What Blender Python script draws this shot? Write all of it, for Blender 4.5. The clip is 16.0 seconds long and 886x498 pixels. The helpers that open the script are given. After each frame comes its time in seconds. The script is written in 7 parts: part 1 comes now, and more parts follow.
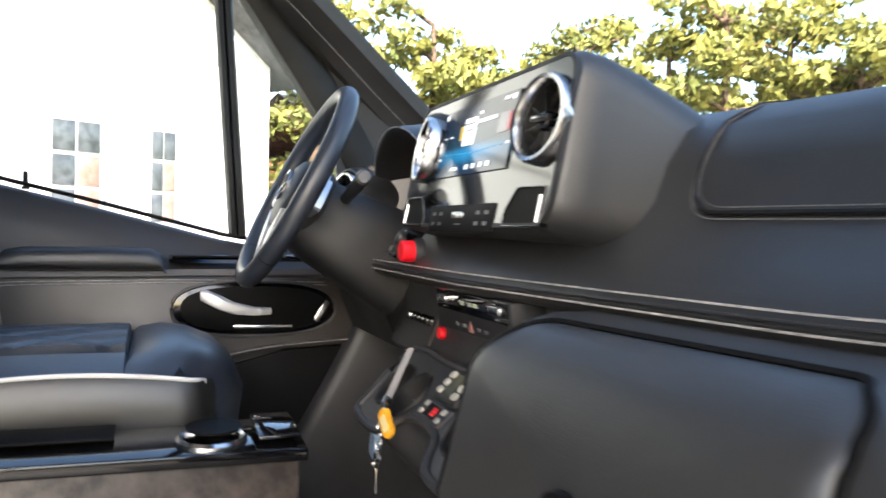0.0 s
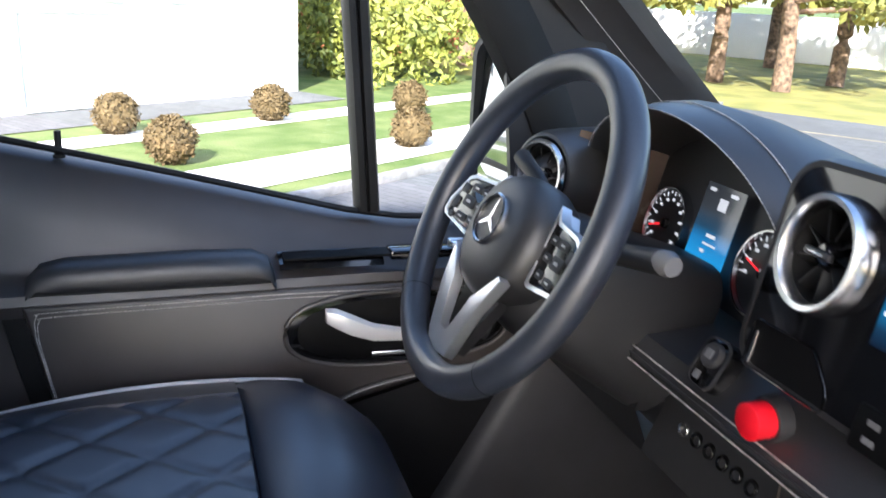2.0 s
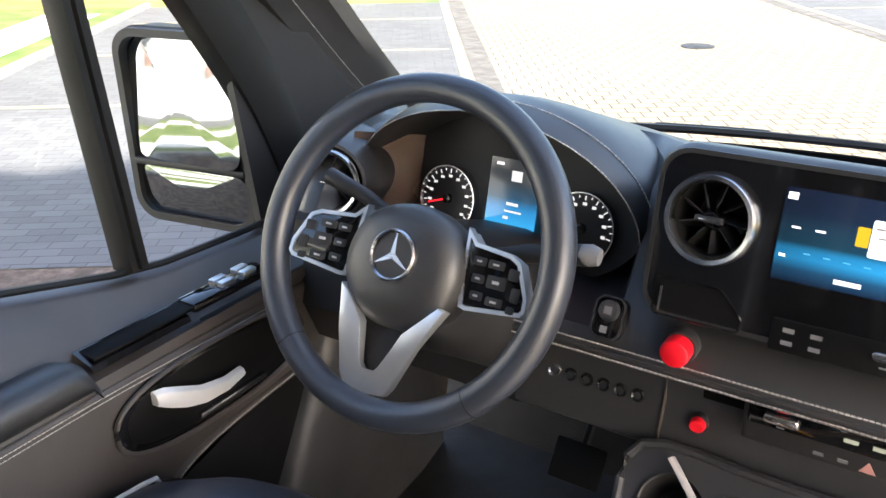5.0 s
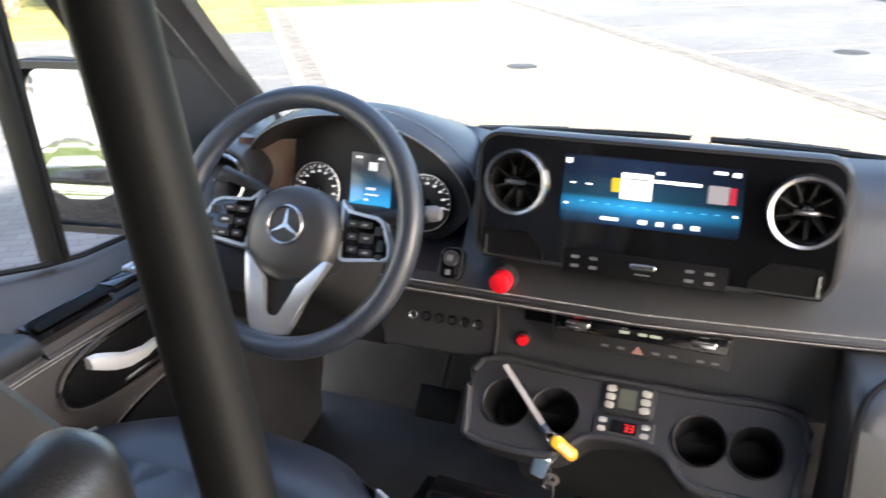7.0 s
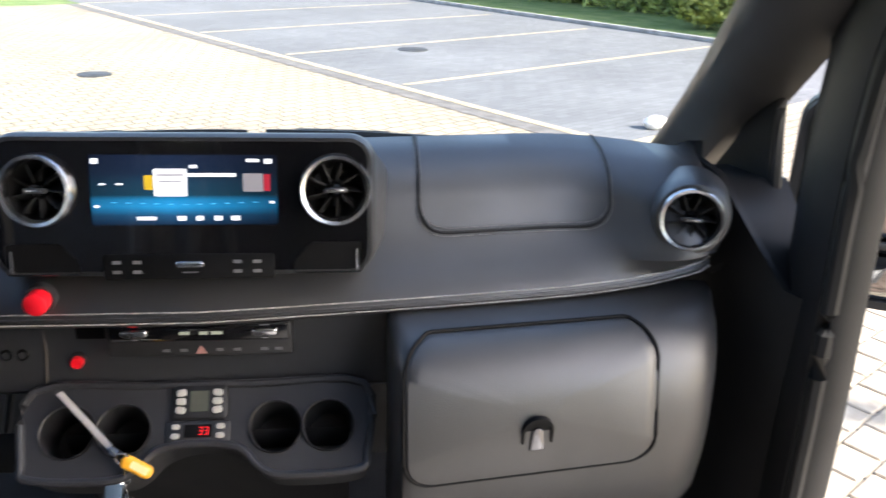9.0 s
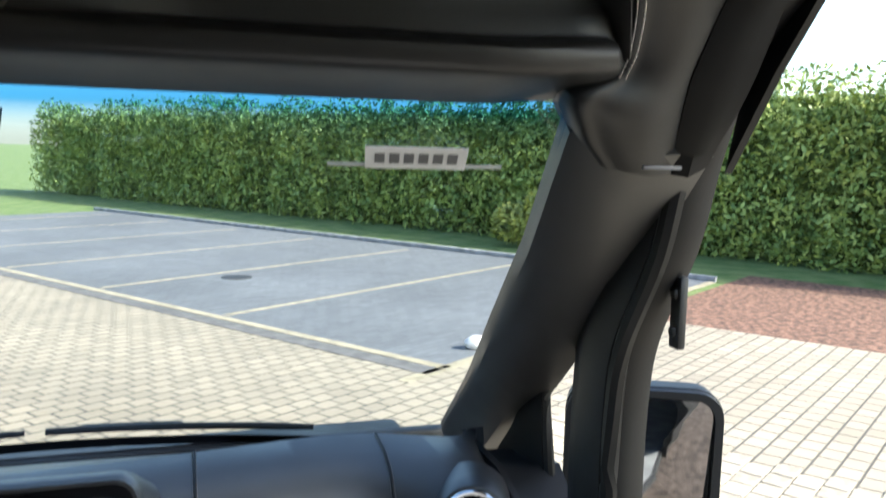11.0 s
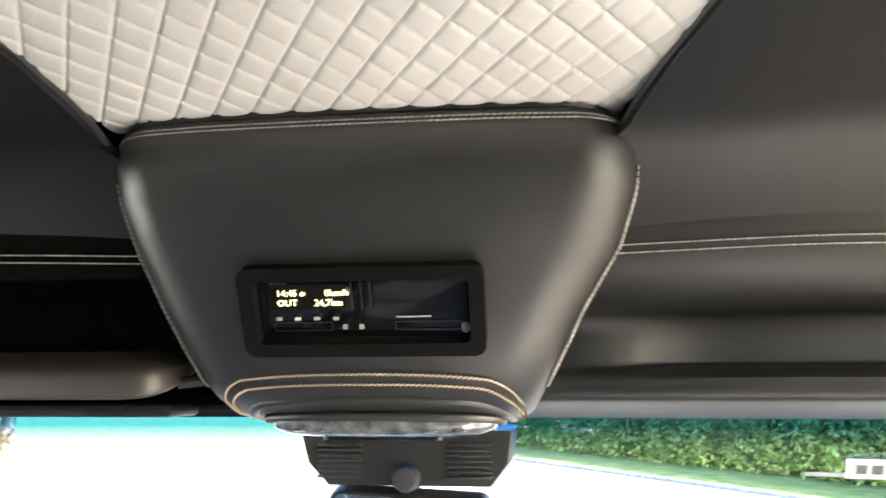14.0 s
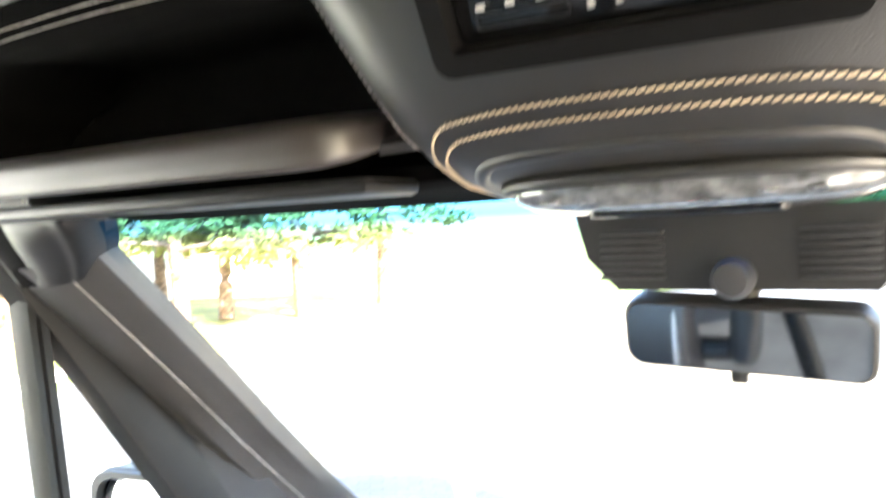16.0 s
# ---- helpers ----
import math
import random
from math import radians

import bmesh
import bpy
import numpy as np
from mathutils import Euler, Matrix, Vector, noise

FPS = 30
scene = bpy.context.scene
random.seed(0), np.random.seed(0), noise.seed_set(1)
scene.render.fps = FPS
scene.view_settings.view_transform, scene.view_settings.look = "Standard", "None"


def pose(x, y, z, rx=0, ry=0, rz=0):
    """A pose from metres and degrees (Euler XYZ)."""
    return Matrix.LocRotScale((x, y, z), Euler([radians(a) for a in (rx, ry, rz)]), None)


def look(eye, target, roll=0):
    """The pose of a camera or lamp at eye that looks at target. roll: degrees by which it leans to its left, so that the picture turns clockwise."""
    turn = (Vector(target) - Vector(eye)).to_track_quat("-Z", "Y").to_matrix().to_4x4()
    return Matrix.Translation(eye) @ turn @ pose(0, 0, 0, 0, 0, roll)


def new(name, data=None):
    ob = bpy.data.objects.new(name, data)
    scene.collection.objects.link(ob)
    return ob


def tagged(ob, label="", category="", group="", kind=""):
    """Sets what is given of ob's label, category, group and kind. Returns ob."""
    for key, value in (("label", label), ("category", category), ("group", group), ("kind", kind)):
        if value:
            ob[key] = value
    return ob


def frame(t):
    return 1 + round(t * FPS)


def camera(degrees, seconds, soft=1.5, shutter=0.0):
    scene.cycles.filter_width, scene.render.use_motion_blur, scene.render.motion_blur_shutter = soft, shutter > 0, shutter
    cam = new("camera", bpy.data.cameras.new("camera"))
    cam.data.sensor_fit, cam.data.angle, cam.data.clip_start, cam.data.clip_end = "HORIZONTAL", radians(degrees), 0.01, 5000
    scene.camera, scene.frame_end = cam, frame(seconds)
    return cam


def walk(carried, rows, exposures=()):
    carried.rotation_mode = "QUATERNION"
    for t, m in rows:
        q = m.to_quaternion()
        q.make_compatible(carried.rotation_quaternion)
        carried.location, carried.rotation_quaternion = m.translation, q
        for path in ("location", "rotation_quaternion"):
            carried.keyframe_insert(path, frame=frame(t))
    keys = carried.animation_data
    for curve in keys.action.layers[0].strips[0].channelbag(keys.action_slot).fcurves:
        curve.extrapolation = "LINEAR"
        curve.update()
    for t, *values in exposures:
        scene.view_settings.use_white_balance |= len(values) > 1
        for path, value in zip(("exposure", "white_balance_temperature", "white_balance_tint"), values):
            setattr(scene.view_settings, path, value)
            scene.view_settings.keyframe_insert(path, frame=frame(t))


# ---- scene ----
cam = camera(56.5, 16.0, soft=1.5, shutter=0.4)
PATH = [
    (0, (0.952, -0.368, 0.836), (-0.933, 0.298, 0.792), 1.3),
    (0.5, (0.731, -0.365, 0.892), (-1.186, 0.184, 0.735), -0.2),
    (1, (0.567, -0.437, 0.999), (-1.305, 0.12, 0.567), 0.6),
    (1.5, (0.425, -0.461, 1.048), (-1.426, 0.117, 0.559), 2.2),
    (2, (0.29, -0.462, 1.133), (-1.519, 0.145, 0.532), 2.9),
    (2.5, (0.188, -0.514, 1.178), (-1.576, 0.175, 0.536), 1.9),
    (3, (0.098, -0.6, 1.24), (-1.429, 0.391, 0.411), 2.1),
    (3.5, (0.055, -0.576, 1.251), (-1.369, 0.54, 0.398), 2.3),
    (4, (-0.001, -0.603, 1.266), (-1.248, 0.702, 0.405), 1.4),
    (4.2, (-0.02, -0.642, 1.26), (-1.148, 0.777, 0.414), 0.2),
    (6.3, (0.067, -0.997, 1.289), (-0.841, 0.595, 0.489), -1.1),
    (6.5, (0.075, -1.025, 1.291), (-0.789, 0.592, 0.492), -1.1),
    (7, (0.121, -1.071, 1.309), (-0.561, 0.65, 0.551), -0.6),
    (7.5, (0.154, -1.089, 1.31), (-0.309, 0.721, 0.597), -0.4),
    (8, (0.176, -1.076, 1.308), (-0.075, 0.779, 0.601), -0.2),
    (8.5, (0.192, -1.058, 1.297), (0.148, 0.805, 0.573), 0.7),
    (9, (0.211, -1.05, 1.29), (0.426, 0.796, 0.551), 1.9),
    (9.2, (0.219, -1.058, 1.291), (0.524, 0.776, 0.556), 1.9),
    (11.3, (0.291, -1.071, 1.474), (0.906, 0.828, 1.346), 1.0),
    (11.5, (0.29, -1.08, 1.487), (0.888, 0.828, 1.43), 0.9),
    (12, (0.278, -1.125, 1.515), (0.783, 0.804, 1.66), 0.1),
    (12.5, (0.242, -1.178, 1.532), (0.603, 0.771, 1.799), -0.6),
    (13, (0.21, -1.211, 1.538), (0.408, 0.752, 1.868), -0.7),
    (13.5, (0.175, -1.211, 1.531), (0.16, 0.759, 1.877), -0.6),
    (14, (0.16, -1.182, 1.529), (-0.095, 0.773, 1.863), -0.1),
    (14.5, (0.156, -1.123, 1.527), (-0.276, 0.807, 1.827), -0.4),
    (15, (0.161, -1.047, 1.526), (-0.451, 0.838, 1.798), -0.8),
    (15.5, (0.156, -0.978, 1.51), (-0.64, 0.847, 1.708), -1.9),
    (16, (0.124, -0.866, 1.477), (-0.905, 0.848, 1.425), -2.6),
]
EXPOSURES = [(0.0, 2.1, 6500, 10), (0.5, 1.8, 6550, 11), (1.0, 1.8, 6300, 11), (2.0, 2.1, 6000, 13), (3.5, 2.35, 6450, 13), (6.5, 2.75, 6800, 13), (7.0, 2.75, 6700, 13), (8.0, 2.3, 6500, 15), (9.2, 2.35, 6350, 12), (11.3, 1.8, 5900, 4), (11.6, 1.95, 5950, 4), (12.0, 2.7, 6550, 11), (12.5, 3.6, 6500, 10), (14.0, 3.9, 6250, 9), (16.0, 4.4, 6450, 10)]
walk(cam, [(t, look(eye, aim, roll)) for t, eye, aim, roll in PATH], EXPOSURES)

# ---- daylight: a low autumn sun from the open passenger side ----
SUN_AZ, SUN_EL = 115.0, 33.0          # degrees from +y towards +x; height over the horizon
world = bpy.data.worlds.new("sky")
scene.world = world
world.use_nodes = True
wn = world.node_tree.nodes
sky = wn.new("ShaderNodeTexSky")
sky.sky_type = "NISHITA"
sky.sun_disc = False
sky.sun_elevation = radians(SUN_EL)
sky.sun_rotation = radians(SUN_AZ)
sky.air_density, sky.dust_density, sky.ozone_density = 1.0, 1.6, 1.0
wn["Background"].inputs["Strength"].default_value = 0.15
world.node_tree.links.new(sky.outputs["Color"], wn["Background"].inputs["Color"])
sun = new("sun", bpy.data.lights.new("sun", "SUN"))
sun.data.energy, sun.data.angle, sun.data.color = 4.5, radians(0.6), (1.0, 0.93, 0.84)
sd = Vector((math.sin(radians(SUN_AZ)) * math.cos(radians(SUN_EL)), math.cos(radians(SUN_AZ)) * math.cos(radians(SUN_EL)), math.sin(radians(SUN_EL))))
sun.matrix_world = look(sd * 40, (0, 0, 0))

# ---- materials ----
def nodes_of(name):
    m = bpy.data.materials.new(name)
    m.use_nodes = True
    return m, m.node_tree.nodes, m.node_tree.links, m.node_tree.nodes["Principled BSDF"]


def mat(name, col, rough=0.5, metal=0.0, grain=0.0, grain_size=0.001, var=0.15, var_size=0.15, coat=0.0, spec=0.5, col2=None, vor=False):
    """A plain surface with colour drift at one scale, grain relief and roughness drift at another."""
    m, n, l, b = nodes_of(name)
    tc = n.new("ShaderNodeTexCoord")
    big = n.new("ShaderNodeTexNoise")
    big.inputs["Scale"].default_value = 1 / var_size
    big.inputs["Detail"].default_value = 5
    l.new(tc.outputs["Object"], big.inputs["Vector"])
    mix = n.new("ShaderNodeMix")
    mix.data_type = "RGBA"
    c2 = col2 or tuple(c * (1 - 2 * var) for c in col)
    c1 = col if col2 else tuple(min(1, c * (1 + var)) for c in col)
    mix.inputs["A"].default_value = (*c1, 1)
    mix.inputs["B"].default_value = (*c2, 1)
    rmp = n.new("ShaderNodeMapRange")
    rmp.inputs["From Min"].default_value, rmp.inputs["From Max"].default_value = 0.33, 0.67
    l.new(big.outputs["Fac"], rmp.inputs["Value"])
    l.new(rmp.outputs["Result"], mix.inputs["Factor"])
    l.new(mix.outputs["Result"], b.inputs["Base Color"])
    rr = n.new("ShaderNodeMapRange")
    rr.inputs["From Min"].default_value, rr.inputs["From Max"].default_value = 0.3, 0.7
    rr.inputs["To Min"].default_value, rr.inputs["To Max"].default_value = max(0.02, rough - 0.06), min(1, rough + 0.06)
    l.new(big.outputs["Fac"], rr.inputs["Value"])
    l.new(rr.outputs["Result"], b.inputs["Roughness"])
    b.inputs["Metallic"].default_value = metal
    b.inputs["Specular IOR Level"].default_value = spec
    b.inputs["Coat Weight"].default_value = coat
    b.inputs["Coat Roughness"].default_value = 0.08
    if grain:
        t = n.new("ShaderNodeTexVoronoi" if vor else "ShaderNodeTexNoise")
        t.inputs["Scale"].default_value = 1 / grain_size
        l.new(tc.outputs["Object"], t.inputs["Vector"])
        bp = n.new("ShaderNodeBump")
        bp.inputs["Strength"].default_value = grain
        bp.inputs["Distance"].default_value = grain_size * 0.5
        l.new(t.outputs["Distance" if vor else "Fac"], bp.inputs["Height"])
        l.new(bp.outputs["Normal"], b.inputs["Normal"])
    return m


def glow(name, col, strength):
    m, n, l, b = nodes_of(name)
    b.inputs["Base Color"].default_value = (*[c * 0.3 for c in col], 1)
    b.inputs["Emission Color"].default_value = (*col, 1)
    b.inputs["Emission Strength"].default_value = strength
    b.inputs["Roughness"].default_value = 0.15
    return m


def glass(name, col=(1, 1, 1), rough=0.0):
    """Thin clear glazing: straight through, with a Fresnel gloss on top."""
    m, n, l, b = nodes_of(name)
    n.remove(b)
    tr, gl, mx, lw, pw, ma = n.new("ShaderNodeBsdfTransparent"), n.new("ShaderNodeBsdfGlossy"), n.new("ShaderNodeMixShader"), n.new("ShaderNodeLayerWeight"), n.new("ShaderNodeMath"), n.new("ShaderNodeMath")
    tr.inputs["Color"].default_value = (*col, 1)
    gl.inputs["Roughness"].default_value = rough
    lw.inputs["Blend"].default_value = 0.5
    pw.operation, pw.inputs[1].default_value = "POWER", 4.0
    ma.operation, ma.inputs[1].default_value, ma.inputs[2].default_value = "MULTIPLY_ADD", 0.5, 0.02
    l.new(lw.outputs["Facing"], pw.inputs[0])
    l.new(pw.outputs["Value"], ma.inputs[0])
    l.new(ma.outputs["Value"], mx.inputs["Fac"])
    l.new(tr.outputs["BSDF"], mx.inputs[1])
    l.new(gl.outputs["BSDF"], mx.inputs[2])
    l.new(mx.outputs["Shader"], n["Material Output"].inputs["Surface"])
    return m


M_LEATHER = mat("black_leather", (0.022, 0.022, 0.023), 0.45, spec=1.0, grain=0.2, grain_size=0.0016, var=0.12, vor=True)
M_LEATHER_SEAT = mat("seat_leather", (0.03, 0.036, 0.05), 0.36, spec=0.8, grain=0.14, grain_size=0.0018, var=0.15, vor=True)
M_LEATHER_WARM = mat("grey_brown_leather", (0.046, 0.039, 0.036), 0.44, spec=0.9, grain=0.14, grain_size=0.0014, var=0.1, vor=True)
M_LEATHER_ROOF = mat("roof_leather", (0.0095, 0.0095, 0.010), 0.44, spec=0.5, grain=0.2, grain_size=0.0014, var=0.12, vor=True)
M_LEATHER_POD = mat("console_leather", (0.016, 0.0155, 0.0145), 0.4, spec=1.0, grain=0.16, grain_size=0.0014, var=0.1, vor=True)
M_PLASTIC = mat("black_plastic", (0.018, 0.018, 0.019), 0.5, grain=0.25, grain_size=0.0011, var=0.1)
M_PLASTIC_GREY = mat("dark_grey_plastic", (0.035, 0.035, 0.038), 0.45, grain=0.25, grain_size=0.001, var=0.12)
M_RUBBER = mat("black_rubber", (0.01, 0.01, 0.01), 0.5, grain=0.2, grain_size=0.002, spec=0.3)
M_PIANO = mat("piano_black", (0.006, 0.006, 0.007), 0.06, coat=0.5, var=0.2)
M_CHROME = mat("satin_chrome", (0.75, 0.75, 0.76), 0.22, metal=1.0, var=0.06)
M_ALU = mat("brushed_aluminium", (0.8, 0.82, 0.85), 0.34, metal=0.85, var=0.08)
M_SILVER = mat("satin_silver", (0.72, 0.72, 0.73), 0.35, metal=0.35, var=0.05)
M_THREAD = mat("grey_thread", (0.5, 0.47, 0.44), 0.8, var=0.2, var_size=0.01)
M_THREAD_DARK = mat("dark_thread", (0.2, 0.19, 0.18), 0.8, var=0.2, var_size=0.01)
M_PIPING = mat("white_piping", (0.72, 0.7, 0.68), 0.45, var=0.08)
M_QUILT = mat("white_quilted_leather", (0.74, 0.72, 0.69), 0.5, grain=0.2, grain_size=0.0015, var=0.05, vor=True)
M_RED = mat("red_plastic", (0.95, 0.01, 0.025), 0.35, var=0.08)
M_WHITE_MARK = mat("white_print", (0.5, 0.5, 0.5), 0.5, var=0.05)
M_GREY_MARK = mat("grey_print", (0.16, 0.16, 0.165), 0.5, var=0.05)
M_BUTTON_WHITE = mat("white_button", (0.5, 0.48, 0.43), 0.4, var=0.08)
M_LCD = mat("dull_lcd", (0.1, 0.105, 0.085), 0.2, var=0.1)
M_ORANGE = mat("orange_tag", (0.95, 0.42, 0.02), 0.4, var=0.12, var_size=0.01)
M_FLOOR = mat("rubber_floor", (0.03, 0.028, 0.027), 0.75, grain=0.5, grain_size=0.004, var=0.25)
M_KICK = mat("tan_kick_trim", (0.07, 0.058, 0.048), 0.6, grain=0.3, grain_size=0.002, var=0.15)
M_PAINT_WHITE = mat("white_van_paint", (0.75, 0.75, 0.76), 0.25, coat=0.6, var=0.03)
M_CONSOLE_WOOD = mat("dark_oak_laminate", (0.06, 0.048, 0.042), 0.4, grain=0.2, grain_size=0.003, var=0.35, var_size=0.03)
M_DARK_CHROME = mat("dark_chrome", (0.22, 0.22, 0.23), 0.2, metal=1.0, var=0.06)
M_MIRROR = mat("mirror_glass", (0.42, 0.44, 0.45), 0.01, metal=1.0, var=0.01)
M_GLASS = glass("clear_glass", (0.94, 0.97, 0.95))
M_TINT = glass("tinted_glass", (0.3, 0.31, 0.32))
M_POST = mat("black_door_trim", (0.009, 0.009, 0.0095), 0.48, spec=0.32, grain=0.2, grain_size=0.002)
M_PILLAR = mat("grey_pillar_leather", (0.034, 0.032, 0.031), 0.45, spec=0.9, grain=0.15, grain_size=0.0014, var=0.1, vor=True)
# near black colour stands for deep shade on the driver's overhead shelf
M_SHELF_SHADE = mat("shaded_shelf_leather", (0.003, 0.003, 0.003), 0.95, spec=0.05, grain=0.2, grain_size=0.003)
# black paint, and the shade in hollows drawn as flat plates
M_BLACK = mat("black_frit_and_shade", (0.004, 0.004, 0.0045), 0.6, spec=0.15)
M_CLEAR = mat("clear_lamp_cover", (0.3, 0.31, 0.32), 0.12, metal=0.55, var=0.3, var_size=0.012, coat=0.6)


# windscreen: clear glass with a blue shade band along its top edge
def windscreen_glass():
    m = glass("windscreen_glass", (0.93, 0.96, 0.94))
    n, l = m.node_tree.nodes, m.node_tree.links
    tc, sp, mr, mx = n.new("ShaderNodeTexCoord"), n.new("ShaderNodeSeparateXYZ"), n.new("ShaderNodeMapRange"), n.new("ShaderNodeMix")
    mx.data_type = "RGBA"
    l.new(tc.outputs["Object"], sp.inputs["Vector"])
    mr.inputs["From Min"].default_value, mr.inputs["From Max"].default_value = 1.447, 1.487
    l.new(sp.outputs["Z"], mr.inputs["Value"])
    mx.inputs["A"].default_value, mx.inputs["B"].default_value = (0.93, 0.96, 0.94, 1), (0.07, 0.25, 0.5, 1)
    l.new(mr.outputs["Result"], mx.inputs["Factor"])
    l.new(mx.outputs["Result"], [x for x in n if x.type == "BSDF_TRANSPARENT"][0].inputs["Color"])
    return m


M_WINDSCREEN = windscreen_glass()


# ---- mesh helpers ----
def part(name, bm, material, parent=None, label="", smooth=40):
    me = bpy.data.meshes.new(name)
    bmesh.ops.recalc_face_normals(bm, faces=bm.faces)
    bm.to_mesh(me)
    bm.free()
    me.materials.append(material)
    if smooth:
        for p in me.polygons:
            p.use_smooth = True
        me.set_sharp_from_angle(angle=radians(smooth))
    ob = new(name, me)
    if parent:
        ob.parent = parent
    if label:
        ob["label"] = label
    return ob


def thing(name, label, category, group="", kind="", at=(0, 0, 0)):
    ob = new(name)
    ob.location = at
    ob.empty_display_size = 0.05
    return tagged(ob, label, category, group, kind)


def joined(*bms):
    out = bms[0]
    for b in bms[1:]:
        me = bpy.data.meshes.new("tmp")
        b.to_mesh(me)
        b.free()
        out.from_mesh(me)
        bpy.data.meshes.remove(me)
    return out


def box(c, s, bev=0.0, m=None, seg=2):
    bm = bmesh.new()
    bmesh.ops.create_cube(bm, size=1, matrix=Matrix.Translation(c) @ Matrix.Diagonal((*s, 1)))
    if bev:
        bmesh.ops.bevel(bm, geom=list(bm.edges), offset=bev, segments=seg, profile=0.5, affect="EDGES")
    if m is not None:
        bm.transform(m)
    return bm


def rr_pts(w, h, r, n=6):
    pts = []
    for cx, cz, a0 in ((w / 2 - r, h / 2 - r, 0), (-w / 2 + r, h / 2 - r, 90), (-w / 2 + r, -h / 2 + r, 180), (w / 2 - r, -h / 2 + r, 270)):
        for i in range(n + 1):
            a = radians(a0 + 90 * i / n)
            pts.append((cx + r * math.cos(a), cz + r * math.sin(a)))
    return pts


def plate(pts, depth, m=None, bev=0.0, y0=0.0):
    """A flat outline in local x, z, pushed back along +y by depth, with a softened front edge."""
    bm = bmesh.new()
    n = len(pts)
    rings = [[(x, y0 + depth, z) for x, z in pts]]
    if bev:
        cx, cz = sum(p[0] for p in pts) / n, sum(p[1] for p in pts) / n
        hw = max(abs(p[0] - cx) for p in pts)
        hh = max(abs(p[1] - cz) for p in pts)
        ins = [(cx + (x - cx) * (1 - bev / hw), cz + (z - cz) * (1 - bev / hh)) for x, z in pts]
        rings += [[(x, y0 + bev, z) for x, z in pts], [(x, y0 + bev * 0.3, z) for x, z in [((a[0] * 0.6 + b[0] * 0.4), (a[1] * 0.6 + b[1] * 0.4)) for a, b in zip(pts, ins)]], [(x, y0, z) for x, z in ins]]
    else:
        rings += [[(x, y0, z) for x, z in pts]]
    vs = [[bm.verts.new(p) for p in r] for r in rings]
    for a, b in zip(vs, vs[1:]):
        for i in range(n):
            bm.faces.new((a[i], a[(i + 1) % n], b[(i + 1) % n], b[i]))
    bm.faces.new(vs[0])
    bm.faces.new(vs[-1])
    if m is not None:
        bm.transform(m)
    return bm


def ring_plate(outer, inner, depth, m=None, y0=0.0):
    """A frame: outline minus hole, same point counts."""
    bm = bmesh.new()
    n = len(outer)
    rows = [[bm.verts.new((x, y, z)) for x, z in pts] for pts, y in ((outer, y0 + depth), (outer, y0), (inner, y0), (inner, y0 + depth))]
    rows.append(rows[0])
    for a, b in zip(rows, rows[1:]):
        for i in range(n):
            bm.faces.new((a[i], a[(i + 1) % n], b[(i + 1) % n], b[i]))
    if m is not None:
        bm.transform(m)
    return bm


def loft(rows, closed=False, caps=False):
    """A skin over rows of points; closed joins each row's end to its start."""
    bm = bmesh.new()
    vs = [[bm.verts.new(p) for p in r] for r in rows]
    n = len(rows[0])
    for a, b in zip(vs, vs[1:]):
        for i in range(n if closed else n - 1):
            bm.faces.new((a[i], a[(i + 1) % n], b[(i + 1) % n], b[i]))
    if caps:
        bm.faces.new(vs[0])
        bm.faces.new(vs[-1])
    return bm


def shell(rows, thick):
    """A skin with thickness, pushed along its normals."""
    bm = loft(rows)
    bmesh.ops.recalc_face_normals(bm, faces=bm.faces)
    bmesh.ops.solidify(bm, geom=list(bm.faces), thickness=thick)
    return bm


def smooth_path(pts, n=8, closed=False):
    """Catmull-Rom through the points."""
    p = [Vector(q) for q in pts]
    if closed:
        p = [p[-1]] + p + p[:2]
    else:
        p = [p[0] * 2 - p[1]] + p + [p[-1] * 2 - p[-2]]
    out = []
    for i in range(1, len(p) - 2):
        for k in range(n):
            t = k / n
            a, b, c, d = p[i - 1:i + 3]
            out.append(0.5 * (2 * b + (c - a) * t + (2 * a - 5 * b + 4 * c - d) * t * t + (3 * b - a - 3 * c + d) * t ** 3))
    if not closed:
        out.append(p[-2])
    return out


def tube(pts, r, seg=8, closed=False, m=None, flat=1.0):
    pts = [Vector(p) for p in pts]
    n = len(pts)
    rows = []
    up = Vector((0.03, 0.02, 1)).normalized()
    for i, p in enumerate(pts):
        a = pts[(i - 1) % n] if closed or i else p
        b = pts[(i + 1) % n] if closed or i < n - 1 else p
        d = (b - a).normalized()
        side = d.cross(up)
        if side.length < 0.05:
            side = d.cross(Vector((0, 1, 0)))
        side.normalize()
        nor = side.cross(d)
        rad = r[i] if isinstance(r, (list, tuple)) else r
        rows.append([p + side * rad * math.cos(2 * math.pi * k / seg) + nor * rad * flat * math.sin(2 * math.pi * k / seg) for k in range(seg)])
    if closed:
        rows.append(rows[0])
        bm = loft(rows[:-1], True)
        bm.verts.ensure_lookup_table()
        k0 = (n - 1) * seg
        for i in range(seg):
            bm.faces.new((bm.verts[k0 + i], bm.verts[k0 + (i + 1) % seg], bm.verts[(i + 1) % seg], bm.verts[i]))
    else:
        bm = loft(rows, True, True)
    if m is not None:
        bm.transform(m)
    return bm


